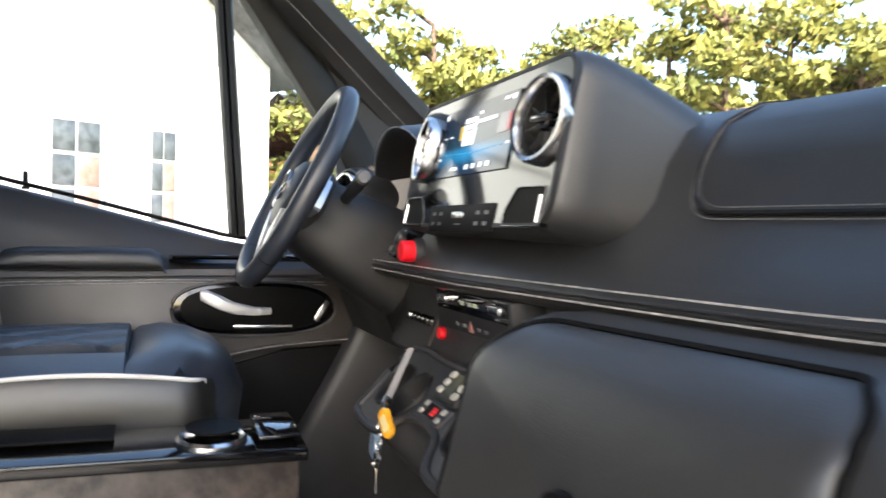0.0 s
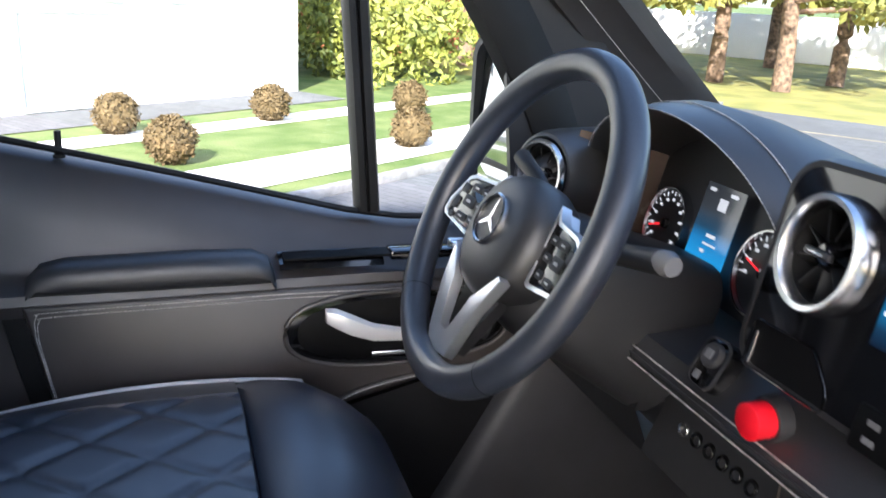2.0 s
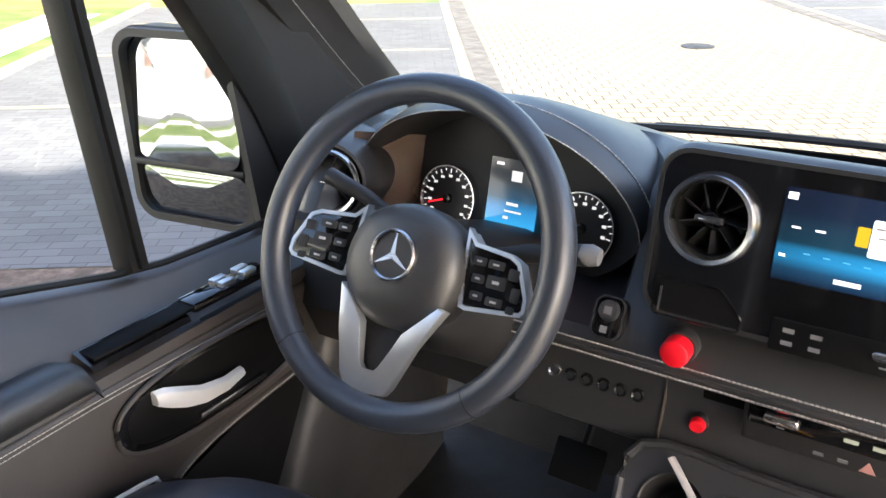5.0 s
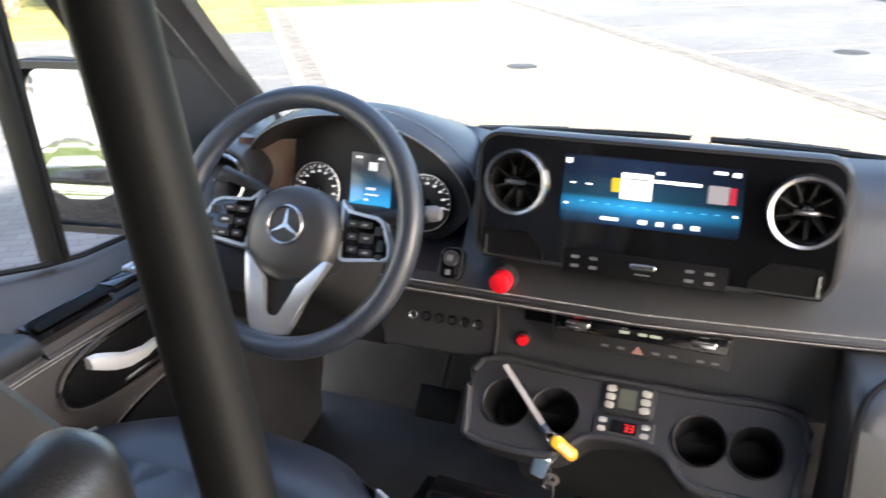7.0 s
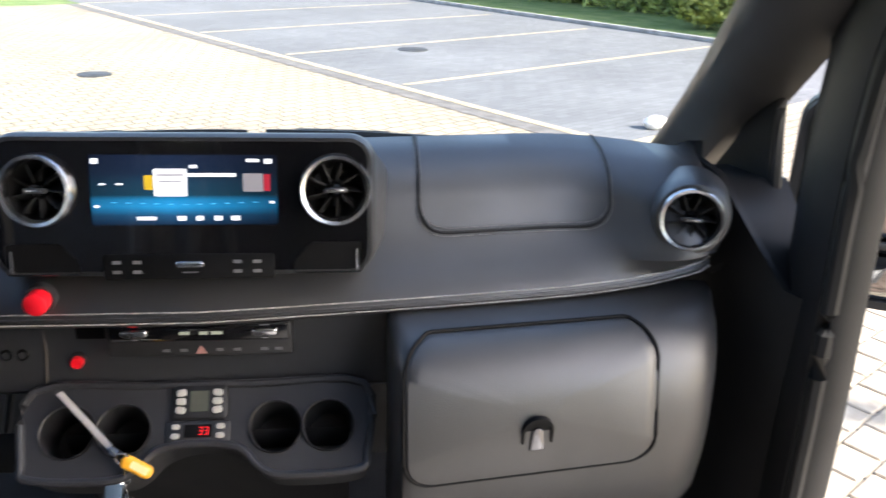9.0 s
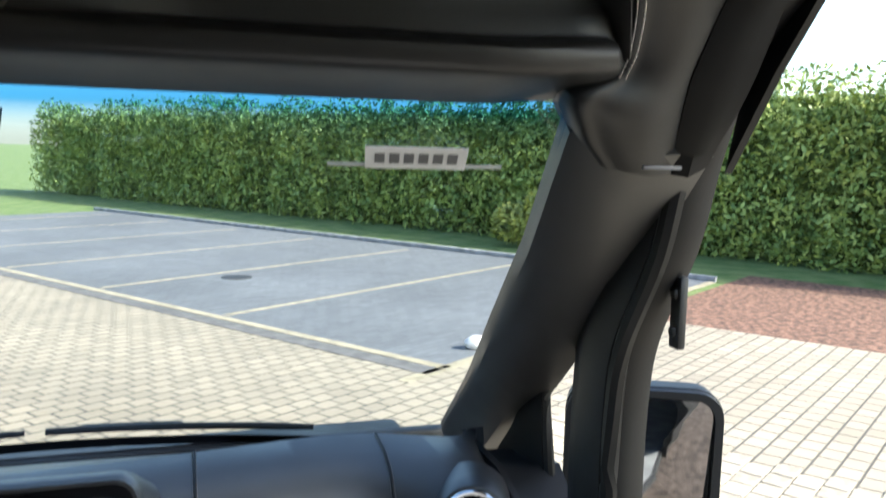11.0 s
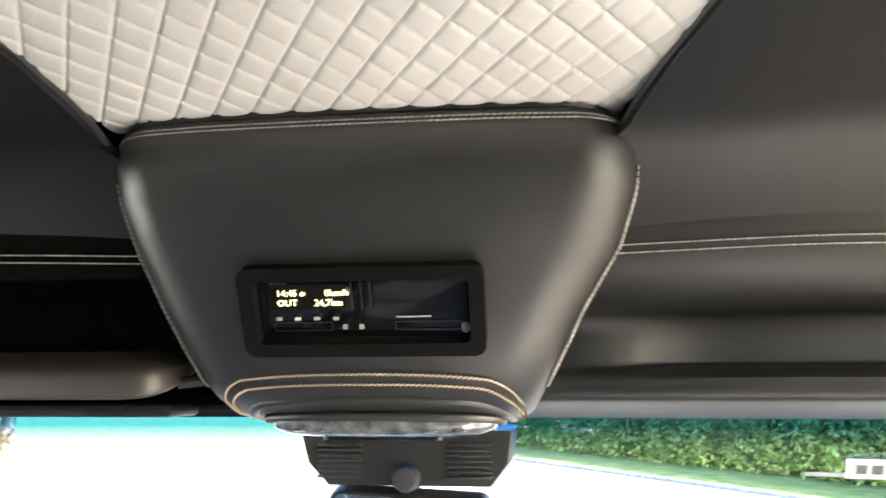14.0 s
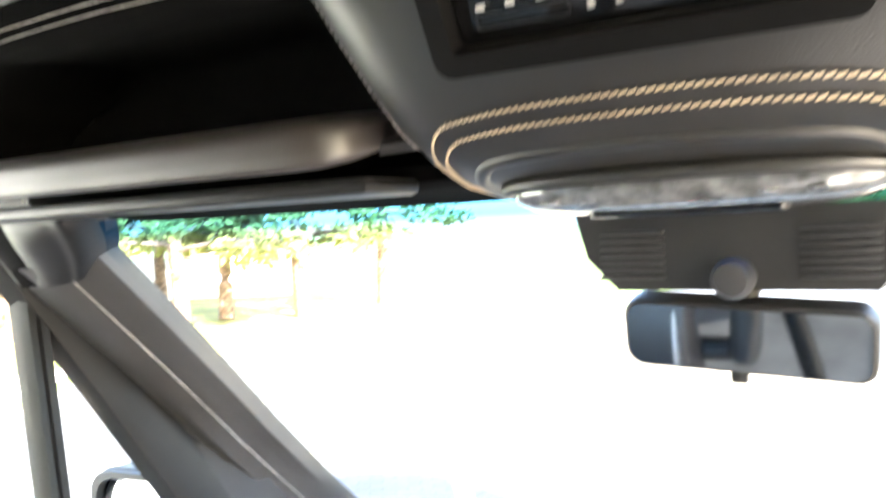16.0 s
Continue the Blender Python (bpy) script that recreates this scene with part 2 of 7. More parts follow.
def lathe(prof, m=None, seg=32):
    """Turn (radius, depth) about local y; -y faces the viewer."""
    bm = bmesh.new()
    rows = []
    for r, y in prof:
        if r < 1e-6:
            rows.append([bm.verts.new((0, y, 0))])
        else:
            rows.append([bm.verts.new((r * math.cos(2 * math.pi * k / seg), y, r * math.sin(2 * math.pi * k / seg))) for k in range(seg)])
    for a, b in zip(rows, rows[1:]):
        for k in range(seg):
            q = [a[k % len(a)], a[(k + 1) % len(a)], b[(k + 1) % len(b)], b[k % len(b)]]
            q = [v for i, v in enumerate(q) if v not in q[:i]]
            if len(q) > 2:
                bm.faces.new(q)
    if m is not None:
        bm.transform(m)
    return bm


def ellipsoid(c, s, m=None, u=20, v=12):
    bm = bmesh.new()
    bmesh.ops.create_uvsphere(bm, u_segments=u, v_segments=v, radius=1, matrix=Matrix.Translation(c) @ Matrix.Diagonal((*s, 1)))
    if m is not None:
        bm.transform(m)
    return bm


def stitches(pts, pitch=0.006, length=0.0042, r=0.0007, lift=(0, 0, 0), skew=0.0, across=(0, 0, 1)):
    """A row of single thread stitches along a path."""
    pts = [Vector(p) + Vector(lift) for p in pts]
    bm = bmesh.new()
    acc, nxt = 0.0, 0.0
    for a, b in zip(pts, pts[1:]):
        d = b - a
        ln = d.length
        if ln < 1e-9:
            continue
        d /= ln
        while nxt <= acc + ln:
            c = a + d * (nxt - acc)
            w = (d + Vector(across) * skew).normalized() * length / 2
            s1 = d.cross(Vector((0.3, 0.5, 0.8))).normalized() * r
            s2 = d.cross(s1).normalized() * r
            vs = [[bm.verts.new(c + w * e + o) for o in (s1, s2, -s1, -s2)] for e in (-1, 1)]
            for k in range(4):
                bm.faces.new((vs[0][k], vs[0][(k + 1) % 4], vs[1][(k + 1) % 4], vs[1][k]))
            nxt += pitch
        acc += ln
    return bm


def offset_path(pts, v):
    return [Vector(p) + Vector(v) for p in pts]


def bars(spots, depth=0.0008, m=None):
    """Small raised rectangles in local x, z: (x, z, w, h)."""
    bm = bmesh.new()
    for x, z, w, h in spots:
        bmesh.ops.create_cube(bm, size=1, matrix=Matrix.Translation((x, 0, z)) @ Matrix.Diagonal((w, depth, h, 1)))
    if m is not None:
        bm.transform(m)
    return bm


def holed_plate(outline, holes, depth, m, y0=0.0, n=28):
    """A plate whose face is pierced by round holes (x, z, radius)."""
    bm = bmesh.new()
    loops = [[bm.verts.new((x, y0, z)) for x, z in outline]]
    loops += [[bm.verts.new((h[0] + h[2] * math.cos(2 * math.pi * q / n), y0, h[1] + h[2] * math.sin(2 * math.pi * q / n))) for q in range(n)] if len(h) == 3 else [bm.verts.new((x, y0, z)) for x, z in h] for h in holes]
    eds = [bm.edges.new((lp[k], lp[(k + 1) % len(lp)])) for lp in loops for k in range(len(lp))]
    bmesh.ops.triangle_fill(bm, edges=eds, use_beauty=True)
    for k, lp in enumerate(loops):
        back = [bm.verts.new((v.co.x, y0 + (depth if k == 0 else min(depth, 0.012)), v.co.z)) for v in lp]
        for q in range(len(lp)):
            bm.faces.new((lp[q], lp[(q + 1) % len(lp)], back[(q + 1) % len(lp)], back[q]))
    bm.transform(m)
    return bm



# ---- outdoors: s runs across the drive, u along it ----
OUT = Matrix.Rotation(radians(35.0), 4, "Z")
GZ = -0.55


def W(s, u, z=GZ):
    return OUT @ Vector((s, u, z))


def quad(corners, name, material, label, z=GZ, cells=1):
    bm = bmesh.new()
    bm.faces.new([bm.verts.new(W(s, u, z)) for s, u in corners])
    return tagged(part(name, bm, material, None, "", 0), label, name.replace("_", " "), kind="structure")


def paving_mat(name, c1, c2, mortar, bw, bh, rot, gap=0.035):
    m, n, l, b = nodes_of(name)
    tc, mp, br, ns, mx, bp = n.new("ShaderNodeTexCoord"), n.new("ShaderNodeMapping"), n.new("ShaderNodeTexBrick"), n.new("ShaderNodeTexNoise"), n.new("ShaderNodeMix"), n.new("ShaderNodeBump")
    mp.inputs["Rotation"].default_value = (0, 0, radians(rot))
    l.new(tc.outputs["Object"], mp.inputs["Vector"])
    l.new(mp.outputs["Vector"], br.inputs["Vector"])
    br.inputs["Scale"].default_value = 1.0
    br.inputs["Brick Width"].default_value, br.inputs["Row Height"].default_value = bw, bh
    br.inputs["Mortar Size"].default_value = bh * gap
    br.inputs["Mortar Smooth"].default_value = 0.3
    br.inputs["Color1"].default_value, br.inputs["Color2"].default_value, br.inputs["Mortar"].default_value = (*c1, 1), (*c2, 1), (*mortar, 1)
    ns.inputs["Scale"].default_value = 0.5
    ns.inputs["Detail"].default_value = 8
    l.new(tc.outputs["Object"], ns.inputs["Vector"])
    mx.data_type, mx.blend_type = "RGBA", "MULTIPLY"
    mx.inputs["Factor"].default_value = 0.5
    l.new(br.outputs["Color"], mx.inputs["A"])
    rp = n.new("ShaderNodeMapRange")
    rp.inputs["From Min"].default_value, rp.inputs["From Max"].default_value, rp.inputs["To Min"].default_value, rp.inputs["To Max"].default_value = 0.3, 0.7, 0.55, 1.15
    l.new(ns.outputs["Fac"], rp.inputs["Value"])
    l.new(rp.outputs["Result"], mx.inputs["B"])
    l.new(mx.outputs["Result"], b.inputs["Base Color"])
    b.inputs["Roughness"].default_value = 0.85
    bp.inputs["Strength"].default_value, bp.inputs["Distance"].default_value = 0.6, 0.006
    l.new(br.outputs["Fac"], bp.inputs["Height"])
    bp.invert = True
    l.new(bp.outputs["Normal"], b.inputs["Normal"])
    return m


M_BEIGE = paving_mat("beige_paving", (0.33, 0.275, 0.195), (0.27, 0.225, 0.16), (0.07, 0.06, 0.045), 0.2, 0.16, -35, 0.06)
M_GREYPAVE = paving_mat("grey_paving", (0.14, 0.142, 0.146), (0.11, 0.112, 0.116), (0.055, 0.055, 0.055), 0.2, 0.1, -35)
M_GRASS = mat("lawn", (0.15, 0.185, 0.055), 0.9, grain=0.8, grain_size=0.03, var=0.3, var_size=0.5, col2=(0.07, 0.12, 0.02))
M_GRASS_DRY = mat("dry_lawn", (0.3, 0.26, 0.07), 0.9, grain=0.8, grain_size=0.03, col2=(0.15, 0.16, 0.04), var_size=0.8)
M_GRAVEL = mat("white_gravel", (0.8, 0.77, 0.72), 0.9, grain=0.9, grain_size=0.03, var=0.1, var_size=0.05)
M_SOIL = mat("soil", (0.14, 0.1, 0.075), 0.95, grain=0.9, grain_size=0.04, var=0.3, var_size=0.1)
M_MULCH = mat("bark_mulch", (0.17, 0.085, 0.05), 0.95, grain=0.9, grain_size=0.03, var=0.4, var_size=0.08)
M_LINE = mat("pale_line_stone", (0.33, 0.28, 0.18), 0.8, grain=0.3, grain_size=0.02, var=0.15)
M_KERB = mat("kerb_concrete", (0.3, 0.29, 0.28), 0.85, grain=0.4, grain_size=0.01)
M_WALL_WHITE = mat("white_render", (0.82, 0.81, 0.78), 0.8, grain=0.2, grain_size=0.01, var=0.03, var_size=1.0)
M_LEAF = mat("hedge_leaf", (0.4, 0.45, 0.1), 0.6, var=0.3, var_size=0.35, col2=(0.11, 0.18, 0.04))
M_LEAF_YELLOW = mat("yellow_leaf", (0.36, 0.36, 0.06), 0.65, var=0.3, var_size=0.3, col2=(0.09, 0.12, 0.03))
M_NEEDLE = mat("pine_needle", (0.3, 0.27, 0.06), 0.7, col2=(0.12, 0.14, 0.035), var_size=0.7)
M_BARK = mat("pine_bark", (0.2, 0.13, 0.085), 0.9, grain=0.9, grain_size=0.03, var=0.35, var_size=0.1)
M_BUSH_BROWN = mat("dry_bush", (0.15, 0.1, 0.04), 0.85, col2=(0.08, 0.055, 0.022), var_size=0.1)
M_BRICK_RED = mat("red_cladding", (0.42, 0.13, 0.06), 0.8, var=0.2, var_size=0.3)
M_ROOF = mat("dark_roof", (0.07, 0.07, 0.075), 0.7, var=0.2)
M_WINDOW_DARK = mat("dark_window", (0.12, 0.13, 0.14), 0.05, var=0.2)
M_CURTAIN = mat("red_curtain", (0.42, 0.25, 0.2), 0.8)

ground = part("ground", joined(box(W(0, 0, GZ - 0.06), (900, 900, 0.1))), M_GRASS, None, "", 0)
tagged(ground, "mown green lawn reaching to the horizon", "lawn", kind="structure")
U1 = 17.5
quad([(0.11, -25), (9.2, -25), (9.2, 3.41), (5.63, 3.41), (5.63, U1), (0.11, U1)], "driveway", M_BEIGE, "sunlit beige block paving of the driveway", GZ)
quad([(5.63, 3.41), (12.85, 3.41), (12.85, U1 + 4), (5.63, U1 + 4)], "parking_bay_paving", M_GREYPAVE, "grey block paving of the car park", GZ)
quad([(-4.75, 3.35), (0.11, 3.35), (0.11, U1 - 3.8), (-4.75, U1 - 3.8)], "parking_strip_paving", M_GREYPAVE, "grey block paving beside the driveway", GZ)
quad([(-4.75, -25), (0.11, -25), (0.11, 3.35), (-4.75, 3.35)], "soil_bed", M_SOIL, "bare brown soil bed beside the van", GZ - 0.004)
quad([(-6.25, -25), (-5.35, -25), (-5.35, 13), (-6.25, 13)], "gravel_strip", M_GRAVEL, "strip of bright white gravel in the lawn", GZ)
quad([(-8.3, -25), (-7.75, -25), (-7.75, 13), (-8.3, 13)], "gravel_strip", M_GRAVEL, "narrow strip of white gravel in the lawn", GZ)
quad([(-10.0, -25), (-8.9, -25), (-8.9, 8.8), (-10.0, 8.8)], "house_path", M_GREYPAVE, "pale path along the white house", GZ)
quad([(9.2, -10), (14.0, -10), (14.0, 3.2), (9.2, 3.2)], "mulch_bed", M_MULCH, "red brown bark mulch bed", GZ)
# pale inlaid lines
def line(s0, u0, s1, u1, w, name="line", label="pale stone line inlaid in the paving"):
    a, b = Vector((s0, u0)), Vector((s1, u1))
    d = (b - a).normalized()
    q = Vector((-d.y, d.x)) * w / 2
    quad([tuple(a - q), tuple(a + q), tuple(b + q), tuple(b - q)], name, M_LINE, label, GZ + 0.004)


for s in (0.11, 5.63):
    line(s, 3.4, s, U1, 0.12)
line(5.0, 3.41, 12.8, 3.41, 0.14)
for k in range(6):
    line(5.75, 6.78 + 2.7 * k, 12.4, 6.78 + 2.7 * k, 0.1)
for k in range(3):
    line(-4.5, 6.88 + 2.5 * k, 0.0, 6.88 + 2.5 * k, 0.1)
M_DARKBAND = mat("dark_band_stone", (0.12, 0.11, 0.1), 0.85, grain=0.3, grain_size=0.02)
for s in (0.11 + 0.2, 5.63 - 0.2):
    bmq = bmesh.new()
    bmq.faces.new([bmq.verts.new(W(a, b, GZ + 0.004)) for a, b in ((s - 0.12, 3.4), (s + 0.12, 3.4), (s + 0.12, U1), (s - 0.12, U1))])
    tagged(part("band", bmq, M_DARKBAND, None, "", 0), "darker grey paving band along the driveway", "paving band", kind="structure")
# kerbs
for k, (s, u0, u1) in enumerate(((-4.8, -25, 13.7), (12.9, 3.4, 22.0))):
    tagged(part("kerb", box((s, (u0 + u1) / 2, GZ + 0.03), (0.09, u1 - u0, 0.1), 0.012, OUT), M_KERB), "low concrete kerb between paving and lawn", "kerb", kind="structure")
# drain covers
for x, y, r in ((-2.862, 9.281, 0.2), (1.141, 11.756, 0.23)):
    d = thing("drain_cover", "dark round iron drain cover set in the paving", "drain cover", "drain covers", at=(x, y, GZ))
    part("lid", lathe([(0, -0.012), (r * 0.92, -0.012), (r, -0.008), (r, 0.002)], Matrix.Rotation(radians(-90), 4, "X")), mat("cast_iron", (0.05, 0.048, 0.045), 0.6, metal=0.4), d)


def leaf_cloud(name, centres, size, count, material, parent=None, label="", seed=1, squash=1.0):
    """Many small bent leaf quads scattered over lumps: centres are (x, y, z, radius)."""
    rng = np.random.default_rng(seed)
    cs = np.array(centres, float)
    wgt = cs[:, 3] ** 2
    idx = rng.choice(len(cs), count, p=wgt / wgt.sum())
    d = rng.normal(size=(count, 3))
    d /= np.linalg.norm(d, axis=1)[:, None]
    rad = cs[idx, 3] * rng.uniform(0.72, 1.08, count)
    p = cs[idx, :3] + d * rad[:, None] * np.array((1, 1, squash))
    a = rng.normal(size=(count, 3))
    a /= np.linalg.norm(a, axis=1)[:, None]
    b = np.cross(a, d + rng.normal(size=(count, 3)) * 0.5)
    b /= np.linalg.norm(b, axis=1)[:, None] + 1e-9
    sz = size * rng.uniform(0.6, 1.4, count)[:, None]
    v = np.stack((p - a * sz, p + b * sz * 0.45, p + a * sz, p - b * sz * 0.45), 1).reshape(-1, 3)
    f = np.arange(count * 4).reshape(-1, 4)
    me = bpy.data.meshes.new(name)
    me.from_pydata(v.tolist(), [], f.tolist())
    me.materials.append(material)
    ob = new(name, me)
    if parent:
        ob.parent = parent
    if label:
        ob["label"] = label
    return ob


# tall clipped hedge along the car park, turning behind the mulch bed
rng = random.Random(4)
cl = []
for k in range(150):
    u = -14 + 46 * k / 150 + rng.uniform(-0.1, 0.1)
    tall = (0.28 if u < 5 else 0.0) + rng.uniform(-0.22, 0.2)
    proud = rng.uniform(-0.28, 0.22)
    for z in (0.25, 0.7, 1.15, 1.6, 2.05, 2.5, 2.95):
        s = 16.45 + proud + rng.uniform(-0.12, 0.12) - 0.06 * (u < 6) * (6 - u) * 0.8
        p = W(s, u + rng.uniform(-0.1, 0.1), GZ + z * (1 + tall * 0.33) + rng.uniform(-0.1, 0.1))
        cl.append((p.x, p.y, p.z, rng.uniform(0.3, 0.62)))
hedge = leaf_cloud("hedge", cl, 0.07, 130000, M_LEAF, seed=3)
tagged(hedge, "tall dense green conifer hedge along the car park", "hedge", kind="stuff")
# shade inside the hedge is painted as this core's darker green
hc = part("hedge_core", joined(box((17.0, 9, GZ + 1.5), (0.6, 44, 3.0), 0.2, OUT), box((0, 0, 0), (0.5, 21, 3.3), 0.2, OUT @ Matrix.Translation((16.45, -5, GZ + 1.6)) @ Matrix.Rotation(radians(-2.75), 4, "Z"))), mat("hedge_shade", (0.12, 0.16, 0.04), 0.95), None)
tagged(hc, "dense core of the green hedge, its shade painted darker green", "hedge", kind="stuff")
p = W(14.7, 8.0)
yb = leaf_cloud("shrub", [(p.x + rng.uniform(-.4, .4), p.y + rng.uniform(-.4, .4), GZ + 0.5 + rng.uniform(-.1, .4), 0.4) for _ in range(8)], 0.07, 2500, M_LEAF_YELLOW, seed=5)
tagged(yb, "yellow green rounded shrub before the hedge", "shrub")


def pine(s, u, h, seed, lean=0.0):
    h *= 0.72
    r = random.Random(seed)
    base = W(s, u)
    t = thing("pine_tree", "tall pine tree with bare brown trunk and yellow green crown", "tree", "pine trees", at=base)
    pts = [Vector((lean * k + r.uniform(-.05, .05), r.uniform(-.05, .05), h * k / 6)) for k in range(7)]
    part("trunk", tube(smooth_path(pts, 4), [0.2 * (1 - 0.75 * i / 24) for i in range(25)], 9), M_BARK, t)
    lumps, limbs = [], []
    for k in range(26):
        z = h * r.uniform(0.24, 1.0)
        a = r.uniform(0, 6.283)
        ln = (1.15 - z / h) * 2.6 + r.uniform(0.3, 0.9)
        st = Vector((lean * z / h * 6, 0, z))
        en = st + Vector((math.cos(a) * ln, math.sin(a) * ln, r.uniform(-0.3, 0.5)))
        limbs.append(tube([st, (st + en) / 2 + Vector((0, 0, 0.15)), en], [0.06, 0.04, 0.015], 5))
        for q in (0.45, 0.75, 1.0):
            c = st.lerp(en, q)
            lumps.append((c.x, c.y, c.z + 0.05, r.uniform(0.3, 0.6)))
    for lb in limbs:
        part("limb", lb, M_BARK, t)
    leaf_cloud("crown", lumps, 0.13, 3600, M_NEEDLE, t, seed=seed, squash=0.55)
    return t


for k, (s, u, h) in enumerate(((-4.9, 17.4, 9), (-6.5, 18.1, 8), (-4.4, 20.0, 9.5), (-2.5, 19.5, 8.5), (-8.5, 17.2, 8), (-0.5, 22, 9), (-11.5, 15.5, 9), (-14, 14, 9), (-10, 20, 10), (-17.5, 13, 10), (-7, 24, 10), (-13, 19, 9))):
    pine(s, u, h, 20 + k, 0.03 * ((k % 3) - 1))
quad([(-13, 13.7), (-0.2, 13.7), (-0.2, 30), (-13, 30)], "dry_lawn", M_GRASS_DRY, "yellowing lawn strewn with needles under the pines", GZ - 0.004)
# round brown dwarf bushes in the gravel strips
for k, (x, y, r) in enumerate(((-7.765, -0.496, 0.27), (-9.36, -1.058, 0.27), (-10.29, 0.707, 0.27), (-8.46, 2.04, 0.26), (-10.95, 2.713, 0.27), (-7.6, -3.2, 0.27), (-9.9, 4.2, 0.27))):
    bt = thing("bush", "small clipped round brown bush in the gravel", "bush", "round bushes", at=(x, y, GZ))
    rr = random.Random(k)
    part("core", ellipsoid((0, 0, r * 0.75), (r * 0.8, r * 0.8, r * 0.72)), M_BUSH_BROWN, bt)
    leaf_cloud("crown", [(rr.uniform(-.03, .03), rr.uniform(-.03, .03), r * 0.8, r * 0.82) for _ in range(5)], 0.03, 2600, M_BUSH_BROWN, bt, seed=k)
# unseen tree, added on the passenger side to keep low sun off the cab
SHT = Vector((10.2, -5.0, GZ))
SIDE = Vector((math.cos(radians(SUN_AZ)), -math.sin(radians(SUN_AZ)), 0))
AWAY = Vector((math.sin(radians(SUN_AZ)), math.cos(radians(SUN_AZ)), 0))
stree = thing("broadleaf_tree", "unseen tall tree added to shade the parked van", "tree", at=SHT)
foot = SIDE * -3.0
part("trunk", tube(smooth_path([foot, foot * 0.98 + Vector((0, 0, 3)), foot * 0.9 + Vector((0, 0, 6.5)), foot * 0.5 + Vector((0, 0, 9.4))], 5), [0.17 - 0.006 * i for i in range(16)], 10), M_BARK, stree)
r8 = random.Random(8)
lum = []
for k in range(140):
    a8, b8, h8 = r8.uniform(-0.7, 0.7), r8.uniform(-3.1, 2.3), r8.uniform(0, 1) * 2.3
    p8 = SIDE * b8 + AWAY * a8
    lum.append((p8.x, p8.y, 8.42 + 0.65 * a8 + h8, r8.uniform(0.32, 0.48)))
for k in range(8):
    c8 = lum[k * 8]
    part("limb", tube([foot * 0.75 + Vector((0, 0, 8.0 + 0.1 * k)), foot * 0.3 + Vector((c8[0] * 0.5, c8[1] * 0.5, (c8[2] + 8.9) / 2)), c8[:3]], [0.07, 0.05, 0.02], 6), M_BARK, stree)
leaf_cloud("crown", lum, 0.13, 70000, M_LEAF, stree, seed=12)
# shrubs behind the lawn
sh = []
for k in range(40):
    p = W(-9.5 - rng.uniform(0, 3.5), 9.5 + rng.uniform(0, 4.2))
    sh.append((p.x, p.y, GZ + rng.uniform(0.2, 1.3), rng.uniform(0.4, 0.7)))
tagged(leaf_cloud("shrubs", sh, 0.08, 9000, M_LEAF_YELLOW, seed=9), "mixed green and yellow shrubs beside the house", "shrubs", kind="stuff")


# ---- white house ----
def house():
    t = thing("house", "white rendered house with small paned windows", "house", at=W(-14, -2))
    inv = Matrix.Translation(-W(-14, -2)) @ OUT
    def hp(name, bm, m, par=t, lab=""):
        bm.transform(inv)
        return part(name, bm, m, par, lab)
    wins = [(5.32, 1.39, 0.72), (6.69, 1.39, 0.42), (2.4, 1.39, 0.72), (-0.8, 1.39, 0.72), (-4.0, 1.39, 0.72), (-7.2, 1.39, 0.72)]
    hp("wall", box((-14, -3.1, GZ + 2.0), (8, 23.8, 4.0), 0), M_WALL_WHITE)
    # cross gable over the near end of the house
    gb = loft([[Vector((x, u, GZ + z)) for u, z in ((-1.6, 3.9), (-1.6, 4.2), (3.6, 7.55), (8.8, 4.2), (8.8, 3.9))] for x in (-10.0, -17.9)], True, True)
    hp("gable", gb, M_WALL_WHITE)
    for a, b in ((3.6, 9.35), (3.6, -2.15)):
        hp("gable_roof", shell([[Vector((x, a, GZ + 7.6)), Vector((x, b, GZ + 3.9))] for x in (-9.45, -18.3)], 0.16), M_ROOF)
        hp("verge", shell([[Vector((x, a, GZ + 7.45)), Vector((x, b, GZ + 3.75))] for x in (-9.5, -9.95)], 0.1), M_KERB)
    for u in (5.0, 2.1):
        hp("wall_panel", ring_plate(rr_pts(1.35, 1.2, 0.02, 2), rr_pts(1.29, 1.14, 0.02, 2), 0.03, Matrix.Translation((-9.97, u, GZ + 0.62)) @ Matrix.Rotation(radians(90), 4, "Z")), M_WALL_WHITE)
    hp("roof", joined(loft([[(-9.3, -15.6, GZ + 4.05), (-9.3, 0.5, GZ + 4.05)], [(-14, -15.6, GZ + 6.8), (-14, 3.0, GZ + 6.8)], [(-18.7, -15.6, GZ + 4.05), (-18.7, 0.5, GZ + 4.05)]])), M_ROOF)
    hp("eave", box((-9.6, -8.9, GZ + 3.98), (0.7, 13.4, 0.2), 0.02), M_WALL_WHITE)
    for u, z0, w in wins:
        wd = thing("window", "", "")
        wd.parent = t
        h = 1.4
        hp("frame", box((-9.99, u, GZ + z0 + h / 2), (0.08, w + 0.12, h + 0.12), 0.01), M_WALL_WHITE, wd)
        for a in (-1, 1):
            for b in (-1, 0, 1):
                hp("pane", box((-9.95, u + a * w * 0.25, GZ + z0 + h / 2 + b * h * 0.33), (0.03, w * 0.44, h * 0.29), 0.003), M_CURTAIN if (a > 0 and b < 1) else M_WINDOW_DARK, wd)
    return t


house()


